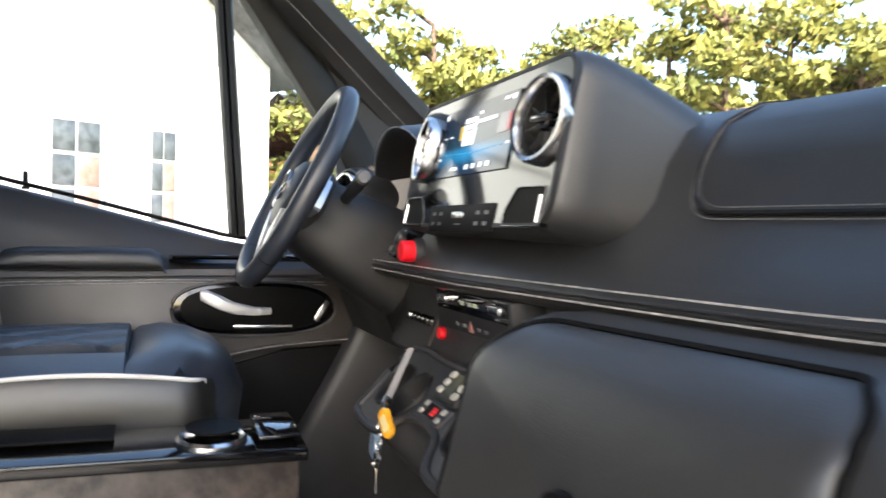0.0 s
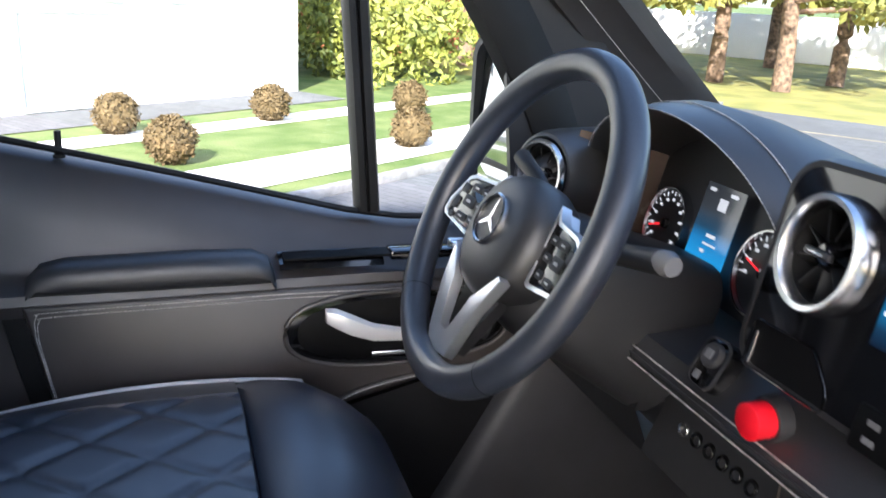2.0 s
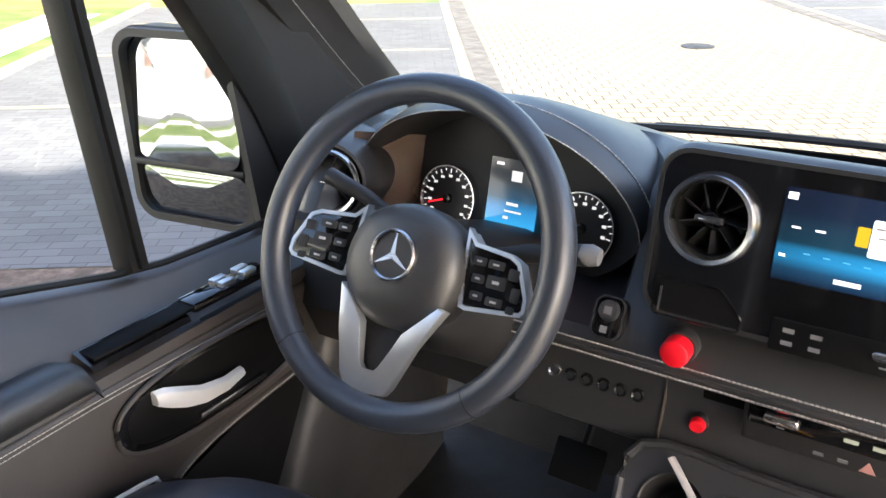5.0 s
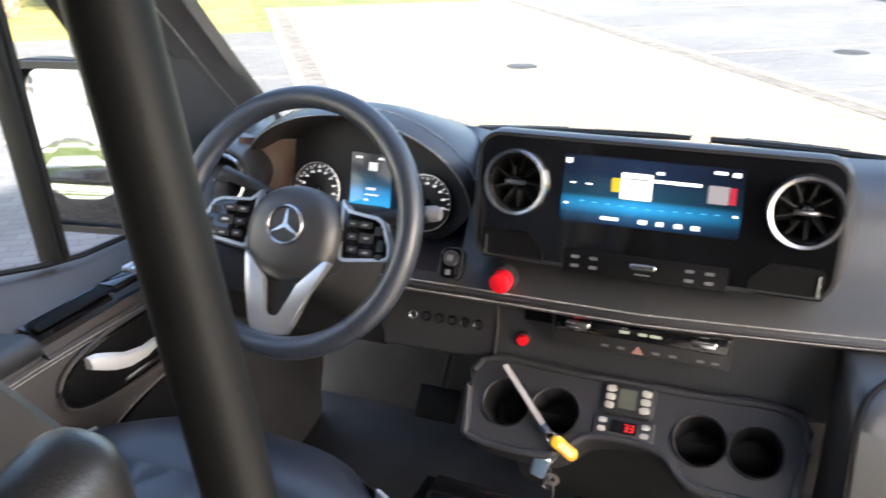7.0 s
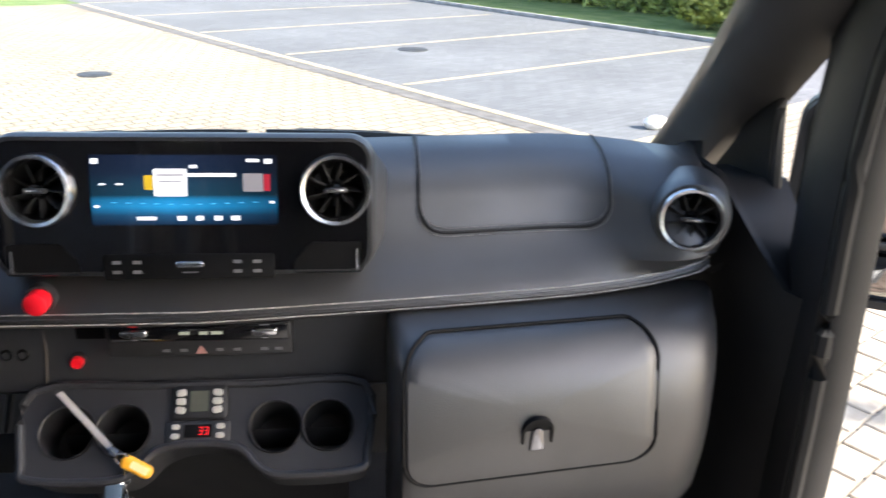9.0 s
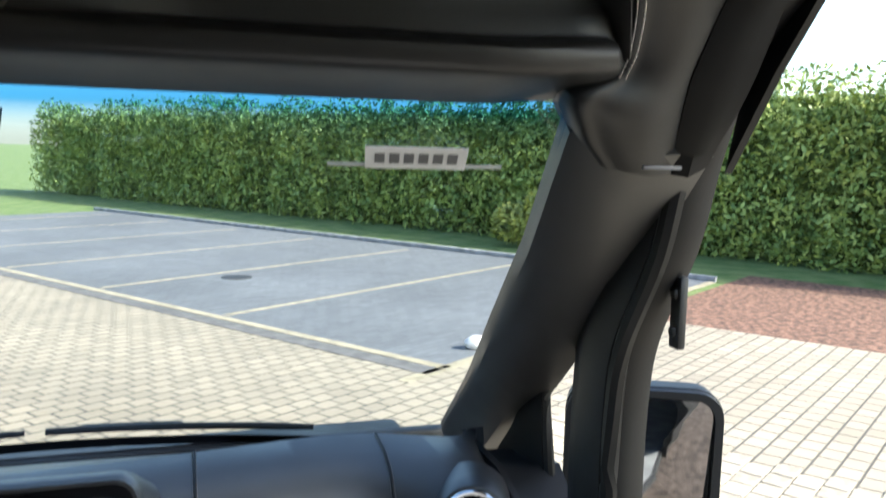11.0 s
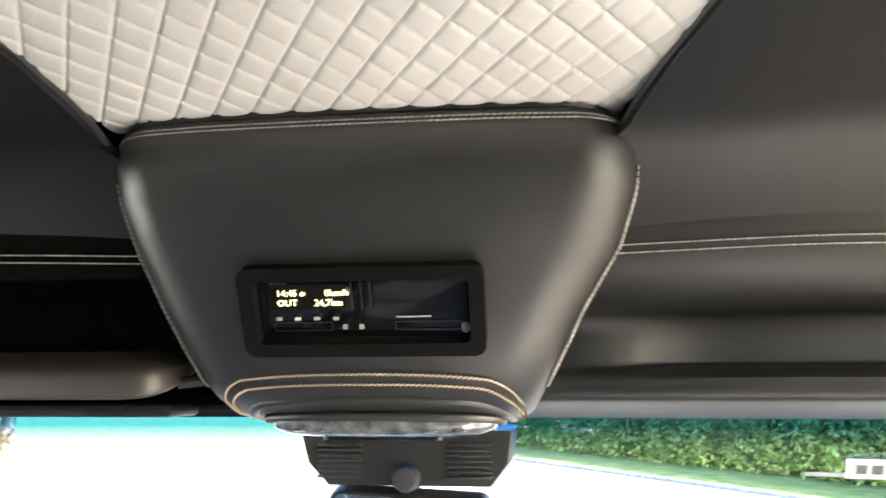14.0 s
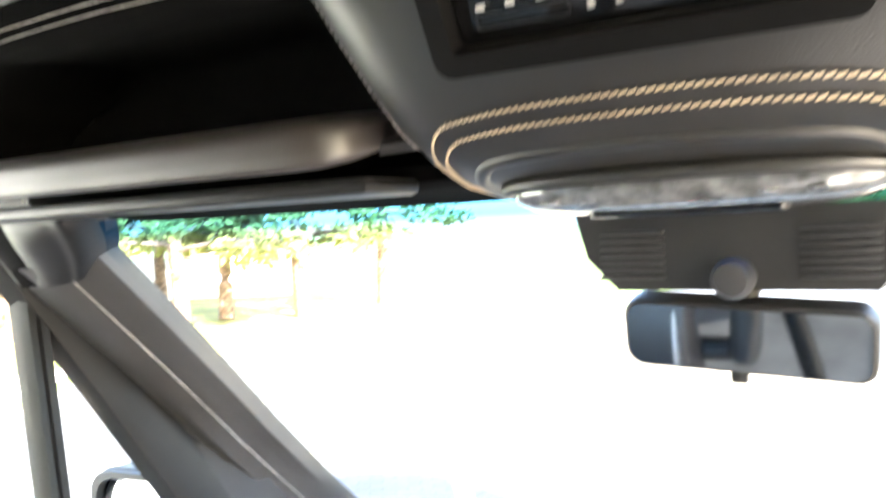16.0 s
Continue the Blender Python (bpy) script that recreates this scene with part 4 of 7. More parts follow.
ux = [(0.258, 0.2, 1), (0.26, 0.6, 0.6), (0.265, 0.85, 0.2), (0.275, 0.97, 0), (0.29, 1, 0)] + [(0.29 + 0.4 * k / 10, 1, 0) for k in range(1, 11)] + [(0.715, 0.97, 0), (0.74, 0.88, 0.1), (0.76, 0.68, 0.3), (0.775, 0.35, 0.6), (0.78, 0.0, 1)]
part("glovebox_unit", loft([unit_row(*a) for a in ux]), M_LEATHER, dash)


# the lid of the glovebox follows the bulge, a few millimetres proud, with a groove round it
def unit_y(z):
    pr = [(-0.02, 0.764), (-0.05, 0.757), (-0.082, 0.735), (-0.105, 0.70), (-0.118, 0.65), (-0.122, 0.59), (-0.115, 0.53), (-0.1, 0.47), (-0.06, 0.41)]
    for (y0, z0), (y1, z1) in zip(pr, pr[1:]):
        if z1 <= z <= z0:
            return y0 + (y1 - y0) * (z0 - z) / (z0 - z1)
    return -0.06


def on_unit(x, z, off):
    return Vector((x, unit_y(z) - off + unit_back(x), z))


gl = rr_pts(0.362, 0.19, 0.04, 8)
GC = (0.459, 0.664)


def glid(off, k=1.0):
    return [on_unit(GC[0] + x * k, GC[1] + z * k, off) for x, z in gl]


bm = bmesh.new()
NL = 12
rings = []
for k, off in ((1.0, 0.0), (1.0, 0.006), (0.985, 0.009), (0.9, 0.0095), (0.7, 0.0095), (0.45, 0.0095), (0.2, 0.0095)):
    rings.append([bm.verts.new(p) for p in glid(off, k)])
for a, b in zip(rings, rings[1:]):
    for i in range(len(a)):
        bm.faces.new((a[i], a[(i + 1) % len(a)], b[(i + 1) % len(a)], b[i]))
bm.faces.new(rings[-1])
gbox = part("glovebox_lid", bm, M_LEATHER, dash, "black leather glovebox lid")
# black tube stands for the shade in the gap round the lid
part("groove", tube(glid(0.0055, 1.016), 0.0032, 6, True), M_BLACK, dash)

# ---- infotainment panel and vents ----
PT = Matrix.Translation((-0.009, 0.0125, 0.929)) @ Matrix.Rotation(radians(-11.3), 4, "X")


def on_panel(x, z):
    """World x, z to the panel's own x, z."""
    return (x + 0.009), (z - 0.929) / math.cos(radians(11.3))


def panel_outline(w, h, r=0.03):
    return rr_pts(w, h, r, 6)


# leather housing that carries the panel and runs back to the windscreen
hs = []
for y, gx, zt, zb, r in ((-0.002, 0.0, 0, 0, 0.03), (0.006, 0.005, 0.005, 0.003, 0.034), (0.03, 0.008, 0.006, 0.004, 0.036), (0.07, 0.015, 0.0, 0.006, 0.045), (0.12, 0.03, -0.018, 0.01, 0.05), (0.22, 0.05, -0.05, 0.01, 0.05), (0.34, 0.06, -0.08, 0.01, 0.05)):
    pts = panel_outline(0.486 + 2 * gx, 0.18 + zt + zb, r)
    hs.append([PT @ Vector((x, y, z + (zt - zb) / 2)) for x, z in pts])
part("panel_housing", loft(hs, True, False), M_LEATHER, dash)
VENTS = [on_panel(x, 0.951) for x in (-0.193, 0.187)]
POCKETS = []
for x, sg in ((-0.193, 1), (0.176, -1)):
    px, pz = on_panel(x, 0.861)
    POCKETS.append([(px + sg * a, pz + b) for a, b in ((-0.046, -0.017), (-0.043, -0.020), (0.043, -0.020), (0.046, -0.017), (0.046, -0.006), (0.043, -0.001), (0.024, 0.019), (0.020, 0.021), (-0.043, 0.021), (-0.046, 0.018))])
face = holed_plate(panel_outline(0.484, 0.178, 0.028), [(px, pz, 0.043) for px, pz in VENTS] + POCKETS, 0.012, PT, -0.006, 36)
panel = part("infotainment_panel", face, M_PIANO, dash, "glossy black infotainment panel")
part("trim", ring_plate(panel_outline(0.488, 0.182, 0.03), panel_outline(0.478, 0.172, 0.026), 0.006, PT, -0.0065), M_PLASTIC, panel)


# touch screen with its glowing picture
def screen_mat():
    m, n, l, b = nodes_of("screen_picture")
    tc, sp = n.new("ShaderNodeTexCoord"), n.new("ShaderNodeSeparateXYZ")
    l.new(tc.outputs["UV"], sp.inputs["Vector"])
    rmp = n.new("ShaderNodeValToRGB")
    el = rmp.color_ramp.elements
    el[0].position, el[0].color = 0.0, (0.004, 0.012, 0.03, 1)
    el[1].position, el[1].color = 1.0, (0.006, 0.012, 0.03, 1)
    for pos, col in ((0.14, (0.008, 0.05, 0.11, 1)), (0.27, (0.012, 0.2, 0.42, 1)), (0.36, (0.01, 0.16, 0.34, 1)), (0.43, (0.006, 0.035, 0.06, 1)), (0.6, (0.008, 0.03, 0.055, 1)), (0.75, (0.006, 0.015, 0.035, 1))):
        e = el.new(pos)
        e.color = col
    l.new(sp.outputs["Y"], rmp.inputs["Fac"])
    sx = n.new("ShaderNodeMath")
    sx.operation = "SUBTRACT"
    sx.inputs[1].default_value = 0.42
    l.new(sp.outputs["X"], sx.inputs[0])
    ab = n.new("ShaderNodeMath")
    ab.operation = "ABSOLUTE"
    l.new(sx.outputs["Value"], ab.inputs[0])
    fall = n.new("ShaderNodeMapRange")
    fall.inputs["From Min"].default_value, fall.inputs["From Max"].default_value, fall.inputs["To Min"].default_value, fall.inputs["To Max"].default_value = 0.0, 0.58, 1.25, 0.3
    l.new(ab.outputs["Value"], fall.inputs["Value"])
    mx = n.new("ShaderNodeMix")
    mx.data_type, mx.blend_type = "RGBA", "MULTIPLY"
    mx.inputs["Factor"].default_value = 1
    l.new(rmp.outputs["Color"], mx.inputs["A"])
    l.new(fall.outputs["Result"], mx.inputs["B"])
    b.inputs["Base Color"].default_value = (0.004, 0.004, 0.005, 1)
    b.inputs["Roughness"].default_value = 0.08
    l.new(mx.outputs["Result"], b.inputs["Emission Color"])
    b.inputs["Emission Strength"].default_value = 0.33
    return m


def uv_plane(w, h, m):
    bm = bmesh.new()
    uv = bm.loops.layers.uv.new("UVMap")
    f = bm.faces.new([bm.verts.new((a * w / 2, 0, b * h / 2)) for a, b in ((-1, -1), (1, -1), (1, 1), (-1, 1))])
    for lp, q in zip(f.loops, ((0, 0), (1, 0), (1, 1), (0, 1))):
        lp[uv].uv = q
    ret = bmesh.ops.extrude_face_region(bm, geom=[f])
    bmesh.ops.translate(bm, vec=(0, 0.0015, 0), verts=[v for v in ret["geom"] if isinstance(v, bmesh.types.BMVert)])
    bm.transform(m)
    return bm


SX, SZ = on_panel(-0.008, 0.951)
SCR = PT @ Matrix.Translation((SX, -0.0085, SZ))
screen = part("screen", uv_plane(0.238, 0.092, SCR), screen_mat(), panel, "lit touch screen with a blue picture", 0)
G_WHITE, G_YELLOW, G_GREY, G_RED, G_CYAN = glow("screen_white", (0.9, 0.92, 0.95), 0.3), glow("screen_yellow", (0.75, 0.5, 0.03), 0.18), glow("screen_grey", (0.35, 0.33, 0.35), 0.15), glow("screen_red", (0.5, 0.03, 0.05), 0.16), glow("screen_cyan", (0.1, 0.5, 0.85), 0.18)
SF = SCR @ Matrix.Translation((0, -0.0008, 0))
part("tile", plate(rr_pts(0.042, 0.036, 0.002, 2), 0.0006, SF @ Matrix.Translation((-0.018, 0, 0.01))), G_WHITE, screen)
part("tile", plate(rr_pts(0.011, 0.019, 0.001, 2), 0.0006, SF @ Matrix.Translation((-0.0455, 0, 0.01))), G_YELLOW, screen)
part("tile", plate(rr_pts(0.026, 0.024, 0.001, 2), 0.0006, SF @ Matrix.Translation((0.088, 0, 0.01))), G_GREY, screen)
part("tile", plate(rr_pts(0.008, 0.022, 0.001, 2), 0.0006, SF @ Matrix.Translation((0.106, 0, 0.01))), G_RED, screen)
for ic in [(-0.112, 0.038, 0.009, 0.007), (0.108, 0.038, 0.01, 0.006), (0.088, 0.039, 0.016, 0.004), (-0.104, 0.008, 0.008, 0.002), (-0.082, 0.008, 0.009, 0.002), (0.035, 0.02, 0.062, 0.0045), (-0.05, -0.037, 0.024, 0.0045), (-0.005, -0.037, 0.011, 0.006), (0.018, -0.037, 0.009, 0.006), (0.042, -0.037, 0.01, 0.006), (0.064, -0.037, 0.011, 0.006), (-0.112, -0.021, 0.006, 0.003), (0.112, -0.016, 0.006, 0.003), (0.012, 0.031, 0.01, 0.004)]:
    part("icon", bars([ic], 0.0005, SF), G_WHITE, screen)
part("status", bars([(-0.02, 0.02, 0.036, 0.0022), (-0.02, 0.0115, 0.03, 0.0018)], 0.0005, SF @ Matrix.Translation((0.002, -0.0006, 0))), G_GREY, screen)
for k in range(11):
    part("tick", bars([(-0.09 + 0.018 * k, -0.019 + 0.003 * abs(k - 5) / 5, 0.006, 0.0012)], 0.0005, SF), G_CYAN, screen)


# round turbine vents
def vent(world_m, r, parent=None, label="round air vent with satin silver ring and turbine vanes"):
    t = thing("air_vent", label, "air vent", "air vents")
    t.matrix_world = world_m
    part("ring", lathe([(r * 0.80, 0.012), (r * 0.80, -0.004), (r * 0.86, -0.011), (r * 0.95, -0.012), (r, -0.007), (r * 1.0, 0.006)], None, 48), M_CHROME, t, "satin silver ring")
    part("cup", lathe([(r * 0.81, -0.002), (r * 0.76, 0.012), (r * 0.55, 0.034), (0, 0.04)], None, 40), M_RUBBER, t)
    for k in range(9):
        a = 40 * k + 8
        bm = box((r * 0.5, 0.012, 0), (r * 0.5, 0.02, 0.0016), 0.0004)
        bm.transform(Matrix.Rotation(radians(a), 4, "Y") @ Matrix.Rotation(radians(25), 4, "X"))
        part("vane", bm, M_RUBBER, t)
    part("hub", lathe([(0, -0.004), (r * 0.16, -0.003), (r * 0.22, 0.002), (r * 0.22, 0.03)], None, 20), M_PIANO, t)
    part("tab", box((0, -0.006, 0), (r * 0.62, 0.006, r * 0.13), 0.0015), M_PLASTIC_GREY, t)
    part("tab_mark", box((0, -0.0095, 0), (r * 0.4, 0.001, r * 0.04), 0.0002), M_CHROME, t)
    return t


for x in (-0.193, 0.187):
    px, pz = on_panel(x, 0.951)
    vent(PT @ Matrix.Translation((px, -0.007, pz)) @ Matrix.Rotation(radians(x * 40), 4, "Z"), 0.0485)
VP = Matrix.Translation((0.712, 0.062, 0.889)) @ Matrix.Rotation(radians(-18), 4, "Z") @ Matrix.Rotation(radians(-6), 4, "X")
vent(VP, 0.0485)
VD = Matrix.Translation((-0.698, 0.005, 0.905)) @ Matrix.Rotation(radians(18), 4, "Z") @ Matrix.Rotation(radians(-6), 4, "X")
vent(VD, 0.046)
for vm in (VP, VD):
    part("vent_pod", lathe([(0.049, -0.004), (0.053, -0.003), (0.057, 0.006), (0.061, 0.03), (0.066, 0.09)], vm, 40), M_LEATHER, dash)

# storage pockets in the panel
for pts, sg in zip(POCKETS, (1, -1)):
    cxp, czp = sum(a for a, b in pts) / len(pts), sum(b for a, b in pts) / len(pts)
    pk = part("pocket", loft([[PT @ Vector((cxp + (a - cxp) * k, y, czp + (b - czp) * k)) for a, b in pts] for k, y in ((1.0, -0.0062), (0.985, 0.0), (0.96, 0.03), (0.9, 0.05), (0.3, 0.05))], True, True), M_BLACK, panel, "small open storage pocket")
    part("edge", tube([PT @ Vector((cxp - sg * 0.0435, -0.0075, czp - 0.016)), PT @ Vector((cxp - sg * 0.0435, -0.0075, czp + 0.012))], 0.0018, 6), M_CHROME, pk)
    part("lip", tube([PT @ Vector((a, -0.0068, b)) for a, b in pts], 0.0011, 6, True), M_PIANO, pk)
# button row below the screen
bx, bz = on_panel(-0.006, 0.851)
BM = PT @ Matrix.Translation((bx, -0.0075, bz))
row = part("control_strip", plate(rr_pts(0.222, 0.034, 0.003, 3), 0.003, BM, 0.0008), M_BLACK, panel)
part("rocker", plate(rr_pts(0.036, 0.009, 0.004, 4), 0.005, BM @ Matrix.Translation((0, -0.004, 0.003)), 0.0012), M_CHROME, row, "silver rocker switch")
for x in (-0.094, -0.068, 0.062, 0.088):
    for z in (0.006, -0.007):
        part("button_mark", bars([(x, z, 0.011, 0.0045)], 0.0006, BM), M_GREY_MARK, row)
part("rocker_mark", bars([(0, -0.008, 0.02, 0.0018)], 0.0006, BM), M_GREY_MARK, row)

# ---- stitching along the dashboard ----
fold = [Vector(dash_row(x)[12]) + Vector((0, -0.003, 0.002)) for x in [-0.44 + 1.21 * k / 60 for k in range(61)]]
fold2 = [Vector(dash_row(x)[13]) + Vector((0, -0.002, -0.003)) for x in [-0.44 + 1.21 * k / 60 for k in range(61)]]
part("seam", stitches(fold, 0.0055, 0.0044, 0.0011), M_THREAD, dash, "light grey double stitching")
part("seam", stitches(fold2, 0.0055, 0.0044, 0.0011), M_THREAD, dash)
part("seam_cord", tube([a.lerp(b, 0.5) + Vector((0, -0.0005, 0)) for a, b in zip(fold, fold2)], 0.0016, 6), M_LEATHER, dash)


def on_pad(x, i, f):
    r = dash_row(x)
    return Vector(r[i]).lerp(Vector(r[i + 1]), f)


def pad_at(x, q, off=0.002):
    """q runs down the profile from the crest (0) to the pad's lower edge (1)."""
    s = 4 + q * 4.6
    i = int(s)
    return on_pad(x, i, s - i) + Vector((0, -off, off * 0.4))


def pad_outline(o):
    pts = [pad_at(0.305 + o, q / 10) for q in range(0, 8)]
    pts += bez2(pad_at(0.305 + o, 0.72), pad_at(0.31 + o, 1.0 - o * 12), pad_at(0.35 + o, 1.0 - o * 12), 6)[1:]
    pts += [pad_at(0.35 + 0.2 * k / 8, 1.0 - o * 12) for k in range(1, 8)]
    pts += bez2(pad_at(0.56 - o, 1.0 - o * 12), pad_at(0.605 - o, 1.0 - o * 12), pad_at(0.61 - o, 0.72), 6)
    pts += [pad_at(0.61 - o, q / 10) for q in range(6, -1, -1)]
    return pts


part("pad_seam", stitches(pad_outline(0.0), 0.0055, 0.0042, 0.0007), M_THREAD_DARK, dash)
part("pad_seam", stitches(pad_outline(0.006), 0.0055, 0.0042, 0.0007), M_THREAD_DARK, dash)
part("pad_cord", tube(pad_outline(0.003), 0.0026, 6), M_RUBBER, dash)

# ---- glovebox lock ----
LK = Matrix.Translation(on_unit(0.461, 0.632, 0.010)) @ Matrix.Rotation(radians(7), 4, "Z") @ Matrix.Rotation(radians(8), 4, "X")
arch_ = [(-0.023, -0.026), (0.023, -0.026)] + [(0.023 * math.cos(radians(a)), 0.008 + 0.023 * math.sin(radians(a))) for a in range(0, 181, 15)]
lk = part("lock", joined(ring_plate(arch_, [(x * 0.82, z * 0.82 + 0.001) for x, z in arch_], 0.008, LK, -0.002), plate([(x * 0.9, z * 0.9) for x, z in arch_], 0.003, LK, 0.0, 0.002)), M_BLACK, gbox, "black arched latch recess with chrome paddle")
part("paddle", plate([(-0.011, -0.021), (0.011, -0.021)] + [(0.0085 * math.cos(radians(a)), 0.006 + 0.0085 * math.sin(radians(a))) for a in range(0, 181, 20)], 0.008, LK @ Matrix.Translation((0, -0.004, 0)) @ Matrix.Rotation(radians(-10), 4, "X"), 0.002), M_DARK_CHROME, lk, "dark chrome paddle")

# ---- climate strip ----
CL = Matrix.Translation((-0.005, 0.012, 0.732)) @ Matrix.Rotation(radians(7), 4, "X")
cs = part("climate_panel", plate(rr_pts(0.255, 0.054, 0.004, 3), 0.045, CL, 0.002, -0.004), M_PLASTIC, dash, "black climate control panel")
part("gloss", plate(rr_pts(0.245, 0.026, 0.003, 3), 0.004, CL @ Matrix.Translation((0, -0.0052, 0.013)), 0.0008), M_PIANO, cs)
for x in (-0.088, 0.09):
    k = part("temperature_rocker", plate(rr_pts(0.036, 0.012, 0.005, 5), 0.008, CL @ Matrix.Translation((x, -0.011, 0.015)), 0.002), M_CHROME, cs, "chrome temperature rocker")
    part("mark", bars([(x, 0.026, 0.012, 0.0015)], 0.0006, CL @ Matrix.Translation((0, -0.0062, 0))), M_RED if x < 0 else M_GREY_MARK, cs)
    part("mark", bars([(x, 0.004, 0.008, 0.0015)], 0.0006, CL @ Matrix.Translation((0, -0.0062, 0))), M_GREY_MARK, cs)
G_DIM = glow("dim_display", (0.5, 0.52, 0.4), 0.12)
for x, w in ((-0.02, 0.014), (0.006, 0.012), (0.024, 0.016)):
    part("readout", bars([(x, 0.014, w, 0.005)], 0.0006, CL @ Matrix.Translation((0, -0.0062, 0))), G_DIM, cs)
for x in (-0.048, -0.024, 0.026, 0.05, 0.088, 0.108):
    part("key_mark", bars([(x, -0.016, 0.01, 0.0045)], 0.0006, CL @ Matrix.Translation((0, -0.0045, 0))), M_GREY_MARK, cs)
part("hazard_mark", plate([(-0.008, -0.007), (0.008, -0.007), (0, 0.007)], 0.0008, CL @ Matrix.Translation((0, -0.0048, -0.015))), mat("hazard_print", (0.5, 0.25, 0.22), 0.5), cs)
# black plate stands for the shade in an open slot
part("slot", plate(rr_pts(0.055, 0.03, 0.003, 3), 0.006, Matrix.Translation((-0.158, 0.046, 0.732)), 0.001), M_BLACK, dash)


# ---- red push buttons ----
def red_button(c, r, h):
    t = thing("push_button", "round red push button in a black collar on the dashboard", "push button", "red buttons", at=c)
    part("collar", lathe([(r * 0.9, -0.002), (r * 1.18, -0.002), (r * 1.25, 0.003), (r * 1.25, 0.012)], None, 28), M_PLASTIC_GREY, t)
    part("cap", lathe([(0, -h), (r * 0.8, -h), (r * 0.97, -h + 0.002), (r, -h + 0.005), (r, 0.01)], None, 28), M_RED, t, "red cap")
    return t


red_button((-0.206, -0.004, 0.805), 0.016, 0.022)
red_button((-0.185, 0.04, 0.686), 0.0095, 0.01)
# start stop switch
SB = Matrix.Translation((-0.290, 0.002, 0.814)) @ Matrix.Rotation(radians(-28), 4, "X")
ss = part("switch_plate", plate(rr_pts(0.036, 0.05, 0.012, 5), 0.02, SB, 0.002, -0.006), M_PIANO, dash)
part("rim", ring_plate(rr_pts(0.036, 0.05, 0.012, 5), rr_pts(0.0325, 0.0465, 0.0105, 5), 0.003, SB, -0.0075), M_PLASTIC_GREY, ss)
part("switch", lathe([(0, -0.012), (0.011, -0.012), (0.0125, -0.009), (0.0125, 0)], SB @ Matrix.Translation((0, 0, 0.008)), 24), M_PLASTIC_GREY, ss)
part("key_mark", bars([(0, 0.008, 0.009, 0.009), (0, -0.014, 0.008, 0.008)], 0.001, SB @ Matrix.Translation((0, -0.0128, 0))), M_GREY_MARK, ss)
# switch panel with one bright socket and five dark ones
for k in range(6):
    c = Matrix.Translation((-0.374 + 0.0224 * k, 0.046, 0.694)) @ Matrix.Rotation(radians(-12), 4, "X")
    sk = part("socket", lathe([(0.005, 0.004), (0.005, -0.003), (0.0075, -0.0045), (0.009, -0.002), (0.009, 0.006)], c, 20), M_CHROME if k == 0 else M_PIANO, dash, "bright metal socket" if k == 0 else "")
    part("plug", lathe([(0, 0.0), (0.0055, 0.0005), (0.0055, 0.004)], c, 16), M_BUTTON_WHITE if k == 0 else M_BLACK, sk)
part("seam_strip", tube([(-0.229, 0.047, 0.752), (-0.229, 0.045, 0.70), (-0.228, 0.026, 0.655)], 0.0022, 6), M_KICK, dash)

# ---- instrument cluster ----
cl_t = thing("instrument_cluster", "instrument cluster with two round gauges under a stitched leather hood", "instrument cluster", at=(-0.49, 0.12, 0.87))
CI = Matrix.Translation((0.49, -0.12, -0.87))
CF = Matrix.Translation((-0.487, 0.135, 0.872)) @ Matrix.Rotation(radians(-14), 4, "X") @ Matrix.Rotation(radians(-4), 4, "Z")


def cpart(name, bm, m, par=cl_t, label=""):
    bm.transform(CI)
    return part(name, bm, m, par, label)


# arched hood: rows run along the arch, columns from the face outwards
def arch(k, n=32):
    a = math.pi * (1.16 - 1.32 * k / n)
    sx = 0.198 if math.cos(a) > 0 else 0.206
    return math.cos(a) * sx, math.sin(a) * 0.138 if math.sin(a) > 0 else math.sin(a) * 0.16


hood = []
for k in range(33):
    ax, az = arch(k)
    r = math.hypot(ax, az)
    up = max(0.0, az / 0.138)
    row = []
    for sc, y in ((0.86, 0.135), (0.92, 0.10), (0.965, 0.05), (0.985, 0.01 - 0.03 * up), (1.0, -0.008 - 0.035 * up), (1.02, -0.012 - 0.035 * up), (1.05, -0.004 - 0.03 * up), (1.09, 0.02), (1.14, 0.08), (1.18, 0.17), (1.22, 0.3)):
        drop = max(0, (y - 0.03)) * 0.42 * up
        row.append(Vector((-0.487 + ax * sc, 0.085 + y + (0.02 if up == 0 else 0), 0.878 + az * sc - drop)))
    hood.append(row)
cpart("hood", loft(hood), M_LEATHER)
for sc, i in ((0.0, 5), (0.6, 6)):
    cpart("seam", stitches([r[i].lerp(r[i + 1], sc) + Vector((0, -0.002, 0.001)) for r in hood[3:30]], 0.0055, 0.0042, 0.0008), M_THREAD, cl_t, "light stitching round the hood")
cpart("face", plate([(0.19 * math.cos(radians(a)), (0.125 if 0 <= a <= 180 else 0.1) * math.sin(radians(a))) for a in range(0, 360, 10)], 0.01, CF), M_PLASTIC)
# brown sheet stands for sunlight bounced onto the hood's inner left leather
cpart("bezel_left", loft([[CF @ Vector((-0.19 + 0.03 * q, -0.12 * (1 - q) + 0.0, z)) for q in (0, 0.5, 1.0)] for z in (-0.09, -0.04, 0.02, 0.07)]), mat("brown_bounce_light", (0.09, 0.06, 0.045), 0.25))
M_DIAL = mat("dial_face", (0.012, 0.012, 0.014), 0.35)
G_RED_NEEDLE = glow("needle_red", (0.9, 0.02, 0.03), 0.35)
G_TICK = glow("tick_white", (0.75, 0.76, 0.78), 0.2)


